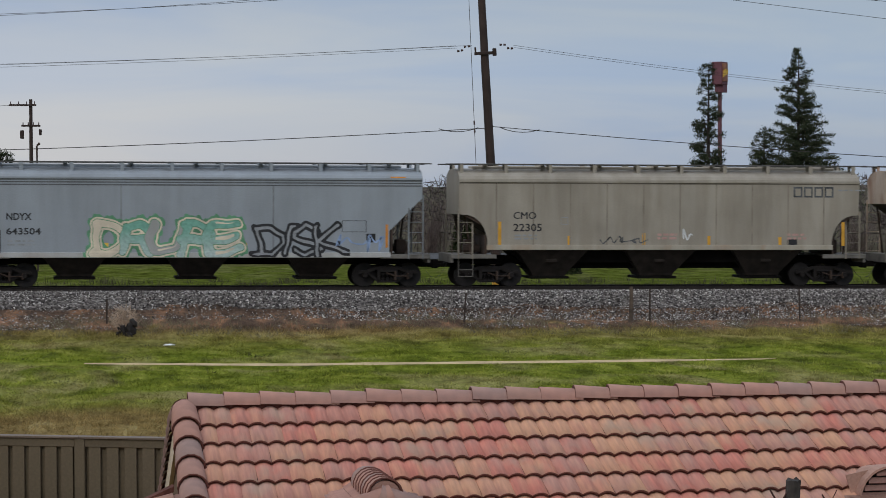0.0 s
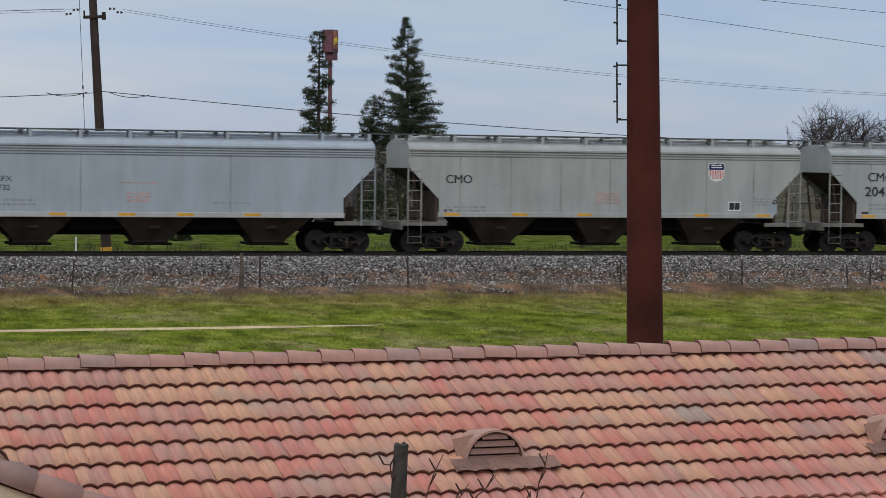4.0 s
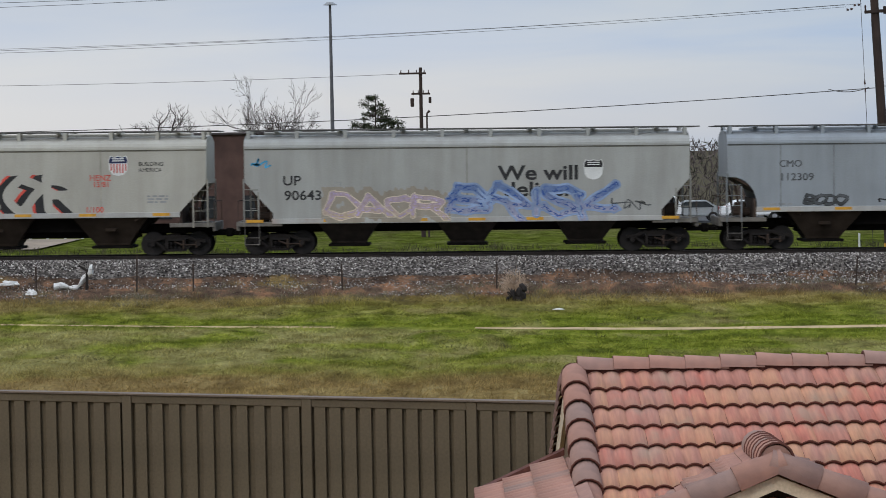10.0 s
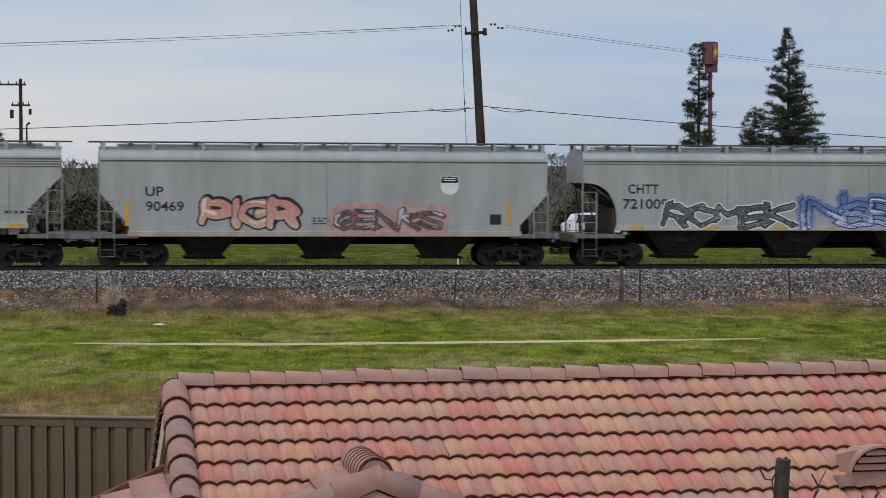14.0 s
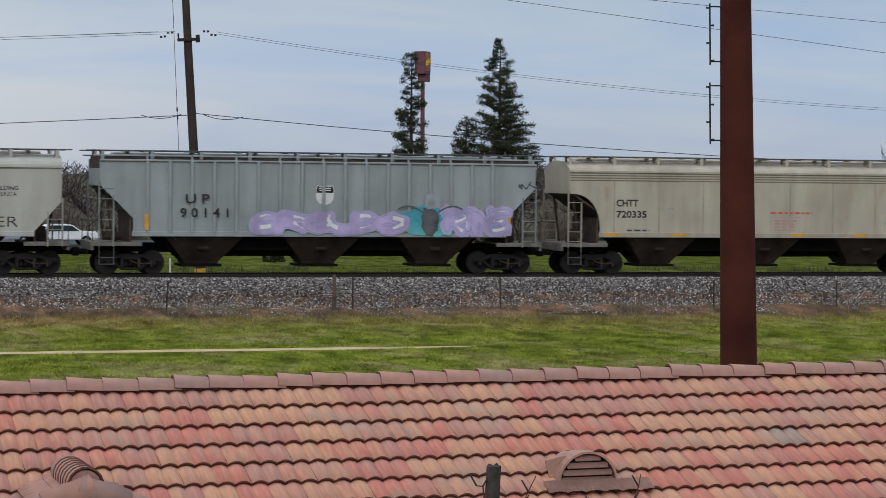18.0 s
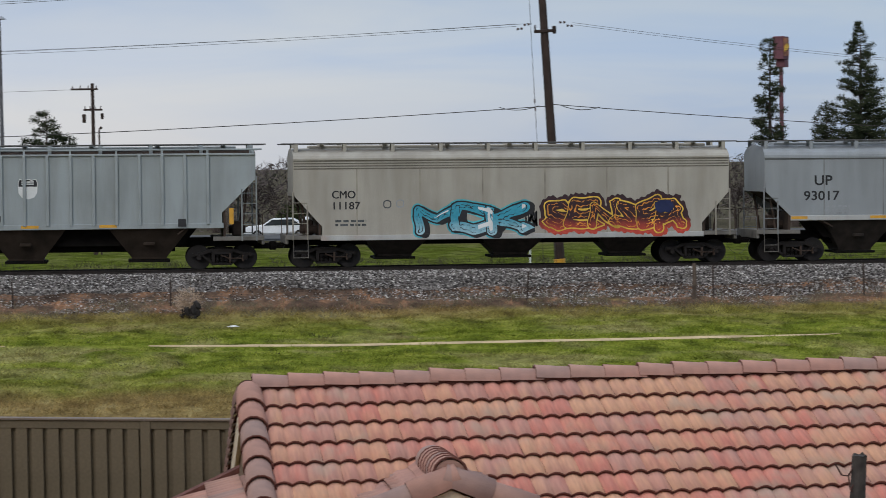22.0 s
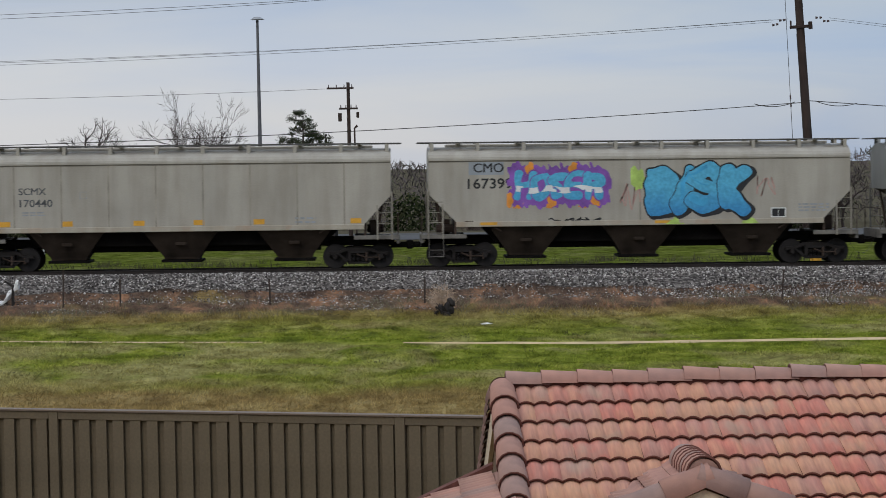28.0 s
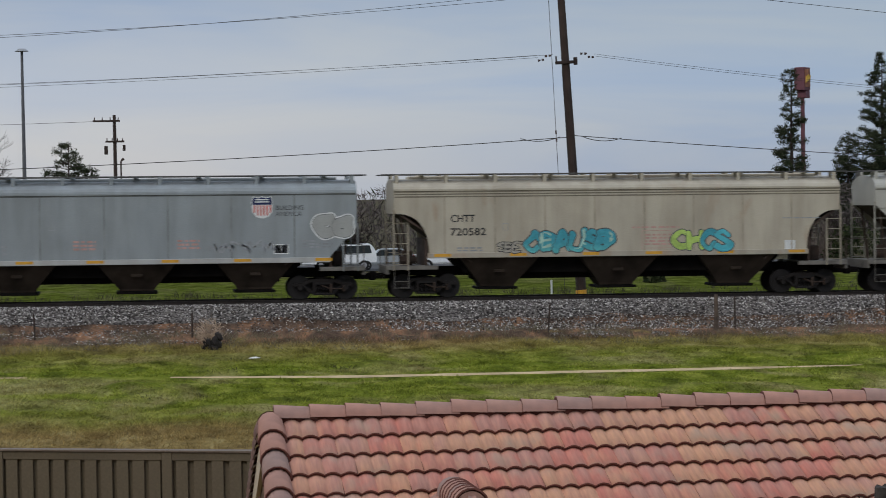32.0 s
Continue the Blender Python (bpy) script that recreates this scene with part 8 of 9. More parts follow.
# 4
car, n = add_car(RIBTAN, style="rib", cut=DEEP, stripes=(0.13, 0.29, 0.45, 0.62, 0.78, 0.93), dirt_hopper=DARKHOP, label="tan-grey ribbed covered hopper railcar with an open top rail")
letters(car, "U P", n * 0.130, 2.92, 0.36, width=1.0, bold=0.02, lift=0.09)
letters(car, "7 8 7 1 9", n * 0.130, 2.36, 0.36, width=3.3, bold=0.02, lift=0.09, material=CHAR)
shield(car, n * 0.80, 2.75, 0.62, True)
patch_(car, n * 0.752, 1.82, 0.68, 0.62, CREAM, "square_label", 0.088)
cloud(car, n * 0.765, 1.9, 0.36, 0.46, RUSTY_SLOPE, 26, 0.092, 0.1, 2, "round_mark")
patch_(car, n * 0.795, 1.75, 0.45, 0.6, PALEBLUE, "pale_label", 0.09)
# 5
car, n = add_car(ICEBLUE, cut=DEEP, bands=3, seams=3, stripes=(0.13, 0.30, 0.44, 0.56, 0.70), dirt_hopper=HOPPER_DIRT, label="pale blue-grey smooth covered hopper railcar", sill=SILL_WHITE)
reporting(car, n, "CEFX", "350732", 0.165, 2.78, 0.21, 0.34, CHAR)
for z in (2.72,):
    bars(car, n * 0.425, z, 1.5, 0.10, 1, SALMON)
bars(car, n * 0.44, 2.0, 0.9, 0.42, 3, SALMON)
bars(car, n * 0.62, 1.95, 1.5, 0.10, 1, GREY_P)
# 6
car, n = add_car(LIGHTGREY, cut=DEEP, bands=2, seams=8, stripes=EVEN, label="light grey covered hopper railcar with a shield emblem")
reporting(car, n, "CMO", "", 0.12, 2.86, 0.34)
shield(car, n * 0.755, 3.02, 0.72)
usual(car, n)
cloud(car, n * 0.88, 1.62, 0.5, 0.45, PALEBLUE, 27)
# 7
car, n = add_car(MIDGREY, cut=DEEP, bands=3, seams=9, stripes=EVEN, label="grey covered hopper railcar with black and white graffiti")
reporting(car, n, "CMO", "20435", 0.132, 3.10, 0.38, 0.64)
graffiti(car, "DOZR", n * 0.270, 1.50, n * 0.172, 1.14, SMOKE, BLACK, 6, fat=0.12, ring=0.03, outer=WHITE, inner=GREY_P, label="charcoal bubble-letter graffiti with white outline")
graffiti(car, "KAPIO", n * 0.478, 1.47, n * 0.268, 1.28, SMOKE, CHAR, 16, fat=0.112, ring=0.022, outer=GREYWHITE, inner=BLACK, shine=GREYWHITE, label="grey smoky-letter graffiti")
letters(car, "DBR", n * 0.525, 2.42, 0.24, BLACK, 0.02, lift=0.03)
letters(car, "HAT", n * 0.575, 1.80, 0.20, BLACK, 0.02, lift=0.03)
shield(car, n * 0.752, 3.06, 0.76)
usual(car, n, False)
# 8
car, n = add_car(PALECREAM, cut=SMALL, seams=4, stripes=(0.135, 0.27, 0.41, 0.56, 0.70, 0.86), label="pale grey covered hopper railcar with tall black and red graffiti", sill=SILL_WHITE)
letters(car, "UP 111481", n * 0.128, 3.42, 0.30)
frame_(car, n * 0.285, 3.48, 0.24, 0.24)
for dx_, dz_, mat_, nm in ((-0.46, -0.02, RED_P, "red_shadow"), (-0.34, -0.05, BLACK, "dark_shadow"), (-0.23, -0.03, BLACK, "dark_shadow"), (-0.11, -0.02, BLACK, "dark_shadow"), (0.0, 0.0, PALECREAM, "letter_face")):
    v_ = np.arange(n * 0.225, n * 0.725, 0.032)
    w_ = np.arange(1.60, 3.50, 0.032)
    X_, Z_ = np.meshgrid(v_, w_)
    d_ = np.full(X_.shape, 9.0)
    for segs in painted_word("ECKOR", n * 0.258, 1.66, n * 0.43, 1.56, 77, 0.09, False, 0.0, (0.82, 0.86), 0.06):
        for ax, az, bx, bz, r0, r1 in segs:
            px_, pz_, vx_, vz_ = X_ - ax - dx_, Z_ - az - dz_, bx - ax, bz - az
            t_ = np.clip((px_ * vx_ + pz_ * vz_) / (vx_ * vx_ + vz_ * vz_ + 1e-9), 0, 1)
            d_ = np.minimum(d_, np.hypot(px_ - t_ * vx_, pz_ - t_ * vz_) - 0.15 * (r1 > 0) - 0.02)
    p_, f_ = level_mesh(v_, w_, d_)
    decal(nm, p_, f_, mat_, car, "tall block letters sprayed with black and red shadow" if mat_ is RED_P else "", 0.011 + dx_ * 0.02)
for w_, u, z, h in (("GCKOR!", 0.070, 3.18, 0.22), ("BAK", 0.165, 2.95, 0.20), ("RST", 0.185, 2.72, 0.2), ("HENZ", 0.705, 2.95, 0.22), ("15/81", 0.712, 2.70, 0.2), ("1/100", 0.695, 1.72, 0.22)):
    letters(car, w_, n * u, z, h, RED_P, 0.01)
shield(car, n * 0.768, 3.12, 0.70)
letters(car, "BUILDING", n * 0.812, 3.50, 0.15)
letters(car, "AMERICA", n * 0.812, 3.27, 0.15)
bars(car, n * 0.83, 2.05, 0.8, 0.34, 3, GREY_P)
bars(car, n * 0.13, 1.85, 1.0, 0.26, 2, GREY_P)
# 9
car, n = add_car(LIGHTGREY, cut=SMALL, seams=2, stripes=(0.06, 0.22, 0.40, 0.52, 0.64, 0.92), dirt_hopper=DARKHOP, label="light grey covered hopper railcar with pastel graffiti", sill=SILL_WHITE)
letters(car, "UP", n * 0.118, 2.70, 0.34)
letters(car, "90643", n * 0.121, 2.13, 0.34)
frame_(car, n * 0.225, 2.55, 0.26, 0.26)
scribble(car, n * 0.055, 3.3, 0.7, 0.45, SKYBLUE, 33, 4, 0.03)
letters(car, "We will", n * 0.565, 2.83, 0.54, BLACK, 0.02, width=3.1)
letters(car, "deliver", n * 0.574, 2.20, 0.54, BLACK, 0.02, width=2.75)
shield(car, n * 0.762, 2.80, 0.70, True)
graffiti(car, "DAOR", n * 0.215, 1.38, n * 0.235, 0.95, PASTEL, CREAM, 17, fat=0.10, ring=0.03, inner=PURPLE, glow=DULLTAN, wild=True, label="pastel pink and lilac graffiti with a brown haze", tilt=0.1)
graffiti(car, "BRISK", n * 0.475, 1.36, n * 0.33, 1.22, DUSK, BLUEGREY, 19, fat=0.085, ring=0.06, inner=BLUE_P, wild=True, shine=BLUEGREY, label="faded blue spiky graffiti", tilt=0.18)
scribble(car, n * 0.80, 1.6, 1.5, 0.5, CHAR, 34, 5, 0.02)
# 10
car, n = add_car(GREYBLUE, cut=ROUND, seams=8, stripes=EVEN, dirt_hopper=HOPPER_DIRT, label="grey-blue covered hopper railcar with black tags", sill=SILL_WHITE)
letters(car, "CMO", n * 0.152, 3.22, 0.26, CHAR)
letters(car, "112309", n * 0.152, 2.70, 0.26, CHAR)
frame_(car, n * 0.258, 3.1, 0.24, 0.24)
bars(car, n * 0.432, 2.62, 1.3, 0.07, 1, SALMON)
graffiti(car, "BODO", n * 0.21, 1.60, n * 0.085, 0.42, CHAR, BLACK, 5, fat=0.10, label="small black tag")
scribble(car, n * 0.37, 1.62, 1.5, 0.22, BLACK, 35, 3, 0.03)
shield(car, n * 0.742, 2.86, 0.72)
letters(car, "BUILDING", n * 0.778, 3.18, 0.16, CHAR)
letters(car, "AMERICA", n * 0.778, 2.95, 0.16, CHAR)
bars(car, n * 0.81, 2.05, 0.9, 0.26, 2, GREY_P)
bars(car, n * 0.13, 1.6, 0.9, 0.26, 2, GREY_P)
# 11
car, n = add_car(CREAMCAR, cut=ROUND, seams=1, lines=(3.72, 3.45, 3.15, 2.55, 2.15, 1.78), stripes=(0.17, 0.35, 0.505, 0.66, 0.845), label="cream covered hopper railcar with horizontal beads")
letters(car, "UP", n * 0.118, 2.90, 0.22, CHAR)
letters(car, "101681", n * 0.118, 2.585, 0.24, CHAR, 0.02)
bars(car, n * 0.12, 1.85, 0.6, 0.45, 3, GREY_P)
shield(car, n * 0.738, 3.12, 0.66)
letters(car, "BUILDING", n * 0.78, 3.42, 0.16, CHAR)
letters(car, "AMERICA", n * 0.78, 3.20, 0.16, CHAR)
# 12
car, n = add_car(LIGHTGREY, cut=DEEP, bands=3, seams=9, stripes=EVEN, dirt_hopper=DARKHOP, label="light grey covered hopper railcar with blue graffiti on a red haze")
reporting(car, n, "CMO", "20579", 0.137, 3.10, 0.36, 0.64)
graffiti(car, "MNUTK", n * 0.256, 1.44, n * 0.255, 0.86, DEEPBLUE, WHITE, 26, glow=REDMIST, back=NAVY, fat=0.13, ring=0.03, drop=(0.05, -0.05), inner=NAVY, shine=SKYBLUE, wild=True, label="blue and white angular graffiti on a red haze", tilt=0.15)
scribble(car, n * 0.535, 1.7, 0.4, 0.7, CHAR, 126, 5, 0.02)
shield(car, n * 0.742, 2.98, 0.76)
usual(car, n, False)
bars(car, n * 0.85, 2.05, 0.9, 0.16, 1, BLACK)
# 13
car, n = add_car(MIDGREY, cut=SMALL, seams=2, stripes=(), dirt_hopper=DARKHOP, label="grey covered hopper railcar with pink bubble graffiti", sill=SILL_CREAM)
letters(car, "UP", n * 0.128, 2.75, 0.34)
letters(car, "90469", n * 0.130, 2.18, 0.34)
graffiti(car, "PIGR", n * 0.246, 1.45, n * 0.190, 1.22, BLUSH, BLACK, 36, fat=0.128, ring=0.05, drop=(0.05, 0.05), inner=SALMON, shine=CREAM, label="pink bubble-letter graffiti with dark outline")
graffiti(car, "GENKS", n * 0.515, 1.42, n * 0.225, 0.86, CHAR, GREY_P, 38, fat=0.12, ring=0.035, inner=RED_P, shine=GREYWHITE, wild=True, glow=SALMON, label="faded red and grey graffiti", tilt=0.12)
shield(car, n * 0.755, 2.82, 0.68, True)
for u in (0.088, 0.875):
    patch_(car, n * u, 1.6, 0.16, 0.95, YELLOW, "yellow_reflector")
patch_(car, n * 0.84, 1.66, 0.45, 0.4, BLACK, "data_plate")
bars(car, n * 0.47, 1.65, 0.75, 0.3, 3, CHAR)
# 14
car, n = add_car(MIDGREY, cut=BIGROUND, bands=1, seams=3, stripes=(0.15, 0.31, 0.46, 0.58, 0.72, 0.87), dirt_hopper=DARKHOP, label="grey covered hopper railcar with silver and blue graffiti", sill=SILL_WHITE)
letters(car, "CHTT", n * 0.132, 2.90, 0.36)
letters(car, "721009", n * 0.121, 2.30, 0.36)
frame_(car, n * 0.29, 2.75, 0.26, 0.26)
graffiti(car, "ROMEK", n * 0.212, 1.47, n * 0.275, 0.98, CHAR, BLACK, 44, fat=0.095, ring=0.03, outer=WHITE, inner=GREY_P, wild=True, label="black letters with silver outline", tilt=0.12)
graffiti(car, "INSER", n * 0.495, 1.46, n * 0.285, 1.18, ICE, NAVY, 46, fat=0.075, ring=0.04, outer=DUSK, back=DUSK, inner=BLUE_P, shine=WHITE, wild=True, label="white and blue spiky graffiti", tilt=0.15)
shield(car, n * 0.718, 2.90, 0.76)
letters(car, "BUILDING", n * 0.75, 3.30, 0.17, CHAR)
letters(car, "AMERICA", n * 0.75, 3.06, 0.17, CHAR)
scribble(car, n * 0.77, 2.3, 2.6, 0.35, CHAR, 48, 12, 0.012)
# 15
car, n = add_car(RUSTGREY, cut=BIGROUND, bands=0, seams=4, stripes=(0.13, 0.30, 0.45, 0.60, 0.75, 0.90), dirt_hopper=GREYHOP, label="pale grey covered hopper railcar streaked with orange rust", sill=SILL_CREAM)
letters(car, "CMO", n * 0.178, 2.92, 0.36, width=1.13)
letters(car, "21061", n * 0.177, 2.33, 0.36, width=1.36)
frame_(car, n * 0.285, 2.70, 0.24, 0.26)
shield(car, n * 0.825, 2.75, 0.66)
letters(car, "BUILDING", n * 0.853, 3.05, 0.16, CHAR)
letters(car, "AMERICA", n * 0.853, 2.82, 0.16, CHAR)
bars(car, n * 0.19, 1.75, 0.9, 0.24, 2, GREY_P)
for u in (0.34, 0.54, 0.68):
    bars(car, n * u, 1.75, 0.9, 0.2, 2, GREY_P)
# 16
car, n = add_car(PALECREAM, cut=SMALL, seams=1, stripes=(0.14, 0.30, 0.46, 0.60, 0.70, 0.80), label="pale cream covered hopper railcar with a black handwritten tag", sill=SILL_WHITE)
letters(car, "UP 111416", n * 0.13, 3.42, 0.30)
shield(car, n * 0.768, 2.90, 0.70)
letters(car, "BUILDING", n * 0.807, 3.25, 0.16)
letters(car, "AMERICA", n * 0.807, 3.02, 0.16)
scribble(car, n * 0.585, 1.5, 1.6, 0.85, BLACK, 52, 3, 0.055, "black looping tag")
letters(car, "NEITHER", n * 0.685, 1.85, 0.40, BLACK, -0.012, 3.1)
bars(car, n * 0.48, 1.46, 1.5, 0.18, 1, CHAR)
scribble(car, n * 0.105, 1.9, 0.75, 0.95, BLACK, 53, 3, 0.045, "black sprayed tag")
# 17
car, n = add_car(RIBGREY, style="rib", cut=DEEP, stripes=(), dirt_hopper=HOPPER_DIRT, label="grey ribbed covered hopper railcar with lilac graffiti")
letters(car, "U P", n * 0.210, 2.80, 0.36, lift=0.09, width=0.95)
letters(car, "9 0 1 4 1", n * 0.200, 2.26, 0.35, width=1.9, lift=0.09)
shield(car, n * 0.503, 2.76, 0.70, True)
for u in (0.128, 0.898):
    patch_(car, n * u, 1.75, 0.16, 0.62, YELLOW, "yellow_reflector", 0.09)
graffiti(car, "OROUDO", n * 0.355, 1.47, n * 0.315, 0.86, PURPLE, BLUEGREY, 56, fat=0.19, ring=0.025, shine=WHITE, outer=PURPLE, inner=BLUEGREY, base=0.085, label="lilac bubble graffiti along the sill")
cloud(car, n * 0.665, 1.56, n * 0.13, 1.15, LAGOON, 57, 0.088, 0.25, 4, "teal_paint")
patch_(car, n * 0.718, 2.6, 0.62, 0.62, PALEBLUE, "repainted_panel", 0.087)
cloud(car, n * 0.710, 1.62, n * 0.036, 1.05, CHAR, 58, 0.094, 0.22, 3, "grey_shape")
cloud(car, n * 0.722, 2.62, 0.34, 0.42, GREY_P, 59, 0.093, 0.15, 3, "grey_shape")
for sx_ in (-1, 1):
    arc = [(n * 0.729 + sx_ * (0.2 + 1.15 * k / 12), 2.42 + 0.42 * math.sin(k / 12 * 2.2) - 0.012 * k) for k in range(13)]
    decal("curved_line", [(px, pz + o) for px, pz in arc for o in (-0.035, 0.035)], [(2 * k, 2 * k + 2, 2 * k + 3, 2 * k + 1) for k in range(12)], CHAR, car, lift=0.095)
graffiti(car, "RINE", n * 0.765, 1.50, n * 0.135, 1.0, PURPLE, BLUEGREY, 60, fat=0.12, ring=0.03, shine=WHITE, back=PURPLE, base=0.085, inner=VIOLET, label="lilac angular graffiti", tilt=0.1)
scribble(car, n * 0.925, 3.2, 1.1, 0.55, CHAR, 61, 5, 0.025)
frame_(car, n * 0.37, 2.35, 0.26, 0.3)
# 18
car, n = add_car(TAN, cut=BIGROUND, bands=3, seams=9, stripes=EVEN, dirt_hopper=HOPPER_DIRT, label="dusty tan covered hopper railcar with vertical stains", sill=SILL_CREAM)
letters(car, "CHTT", n * 0.145, 2.80, 0.27, bold=0.022, width=0.95)
letters(car, "720335", n * 0.145, 2.34, 0.27, bold=0.022, width=1.32)
frame_(car, n * 0.265, 2.45, 0.24, 0.28)
bars(car, n * 0.17, 1.62, 1.0, 0.26, 2, CHAR)
bars(car, n * 0.505, 2.50, 1.9, 0.13, 1, RED_P)
frame_(car, n * 0.505, 1.70, 1.35, 0.70, 0.02, SALMON)
bars(car, n * 0.515, 1.8, 1.0, 0.50, 4, SALMON)
bars(car, n * 0.85, 2.75, 1.6, 0.08, 1, GREY_P)
patch_(car, n * 0.855, 1.68, 0.42, 0.36, BLACK, "data_plate")
scribble(car, n * 0.77, 1.75, 0.8, 0.45, GREY_P, 62, 3, 0.015)
# 19
car, n = add_car(RIBGREY, style="rib", cut=DEEP, stripes=(0.315, 0.51, 0.665), dirt_hopper=HOPPER_DIRT, label="grey ribbed covered hopper railcar with an open top rail")
letters(car, "U P", n * 0.216, 2.84, 0.36, lift=0.09, width=0.95)
letters(car, "9 0 0 4 4", n * 0.205, 2.30, 0.35, width=1.95, lift=0.09)
shield(car, n * 0.507, 2.78, 0.70, True)
for u in (0.124, 0.908):
    patch_(car, n * u, 1.75, 0.16, 0.62, YELLOW, "yellow_reflector", 0.09)
scribble(car, n * 0.365, 1.65, 0.8, 0.6, CHAR, 63, 4, 0.02)
letters(car, "ABHI", n * 0.418, 1.95, 0.22, CHAR, 0.0, lift=0.09)
patch_(car, n * 0.805, 1.68, 0.3, 0.3, BLACK, "data_plate", 0.09)
# 20
car, n = add_car(TANGREY, cut=SMALL, bands=3, seams=7, stripes=(), dirt_hopper=DARKHOP, label="tan-grey covered hopper railcar with teal and fiery orange graffiti", sill=SILL_WHITE)
letters(car, "CMO", n * 0.118, 2.70, 0.30, bold=0.02, width=0.9)
letters(car, "11187", n * 0.117, 2.28, 0.28, width=1.05)
bars(car, n * 0.125, 1.6, 1.2, 0.3, 2, CHAR)
graffiti(car, "MDK", n * 0.30, 1.32, n * 0.225, 1.10, TEALFADE, BLACK, 66, fat=0.155, ring=0.055, drop=(0.16, -0.05), outer=TEAL, inner=BLACK, shine=WHITE, wild=True, label="teal spiky graffiti with black outline", tilt=0.1)
scribble(car, n * 0.525, 1.55, 0.45, 0.65, BLACK, 67, 8, 0.035)
graffiti(car, "SENSER", n * 0.575, 1.36, n * 0.285, 1.22, EMBER, AMBER, 68, fat=0.135, ring=0.045, back=EMBER, inner=ORANGE, wild=True, label="orange and red flaming graffiti with black outline", tilt=0.15)
cloud(car, n * 0.80, 2.02, 0.75, 0.5, NAVY, 69, 0.034, 0.2, 3)
for k, (u_, z_) in enumerate(((0.225, 2.30), (0.252, 2.32))):
    cloud(car, n * u_, z_, 0.32, 0.32, CHAR if k == 0 else GREY_P, 71 + k, 0.004, 0.05, 2, "stencil_disc")
    cloud(car, n * u_ + 0.045, z_ + 0.045, 0.23, 0.23, TANGREY, 73 + k, 0.006, 0.05, 2, "stencil_disc")
# 21
car, n = add_car(CLOUDGREY, cut=SMALL, seams=7, stripes=(0.115, 0.29, 0.43, 0.575, 0.72, 0.895), dirt_hopper=DARKHOP, label="pale blue-grey covered hopper railcar with a shield emblem", sill=SILL_WHITE)
letters(car, "UP", n * 0.148, 3.05, 0.36)
letters(car, "93017", n * 0.125, 2.45, 0.34)
bars(car, n * 0.17, 1.85, 1.1, 0.42, 3, GREY_P)
frame_(car, n * 0.318, 2.85, 0.26, 0.3)
for u in (0.37, 0.58):
    bars(car, n * u, 1.98, 0.8, 0.42, 3, SALMON)
shield(car, n * 0.762, 3.2, 0.75)
letters(car, "BUILDING", n * 0.79, 3.60, 0.17, CHAR)
letters(car, "AMERICA", n * 0.79, 3.36, 0.17, CHAR)
usual(car, n, False)
# 22
car, n = add_car(CLOUDGREY, cut=SMALL, seams=6, stripes=(0.10, 0.27, 0.42, 0.565, 0.715, 0.875), dirt_hopper=DARKHOP, label="pale blue-grey covered hopper railcar with faint dark tags", sill=SILL_WHITE)
letters(car, "UP", n * 0.135, 3.02, 0.36)
letters(car, "93200", n * 0.112, 2.42, 0.32)
frame_(car, n * 0.305, 2.75, 0.26, 0.3)
scribble(car, n * 0.145, 1.65, 1.7, 0.75, CHAR, 81, 6, 0.018)
scribble(car, n * 0.24, 1.95, 2.6, 0.35, BLACK, 82, 11, 0.022, "black scrawled tag")
scribble(car, n * 0.29, 1.46, 1.9, 0.2, CHAR, 83, 9, 0.02)
scribble(car, n * 0.70, 2.0, 1.1, 0.3, BLACK, 84, 6, 0.025)
shield(car, n * 0.745, 3.08, 0.75)
letters(car, "BUILDING", n * 0.775, 3.45, 0.17, CHAR)
letters(car, "AMERICA", n * 0.775, 3.2, 0.17, CHAR)
bars(car, n * 0.575, 1.95, 0.8, 0.42, 3, SALMON)
usual(car, n, False)
# 23
car, n = add_car(PALEBLUE, cut=DEEP, bands=3, seams=3, stripes=(0.135, 0.30, 0.44, 0.555, 0.69, 0.85), dirt_hopper=DARKHOP, label="pale blue-grey smooth covered hopper railcar with banded top", sill=SILL_WHITE)
letters(car, "CEFX", n * 0.140, 2.72, 0.24, CHAR)
letters(car, "350730", n * 0.140, 2.32, 0.24, CHAR)
frame_(car, n * 0.222, 2.32, 0.26, 0.28)
bars(car, n * 0.14, 1.80, 1.2, 0.26, 2, GREY_P)
bars(car, n * 0.497, 2.68, 2.0, 0.11, 1, SALMON)
bars(car, n * 0.503, 1.95, 1.3, 0.6, 4, SALMON)
bars(car, n * 0.68, 2.15, 0.5, 0.14, 1, CHAR)
bars(car, n * 0.78, 2.1, 1.2, 0.14, 1, GREY_P)
# 24
car, n = add_car(TANGREY, cut=SMALL, bands=0, seams=9, stripes=(), label="tan-grey covered hopper railcar with yellow reflectors", sill=SILL_CREAM)
letters(car, "SCMX", n * 0.152, 2.98, 0.26, CHAR)
letters(car, "170440", n * 0.150, 2.52, 0.26, CHAR)
frame_(car, n * 0.285, 2.80, 0.26, 0.28)
for u in (0.11, 0.245, 0.40, 0.53, 0.66, 0.87):
    patch_(car, n * u, 1.75, 0.42, 0.2, YELLOW, "yellow_reflector")
bars(car, n * 0.16, 2.15, 0.9, 0.2, 2, GREY_P)
bars(car, n * 0.75, 1.75, 0.8, 0.3, 2, GREY_P)
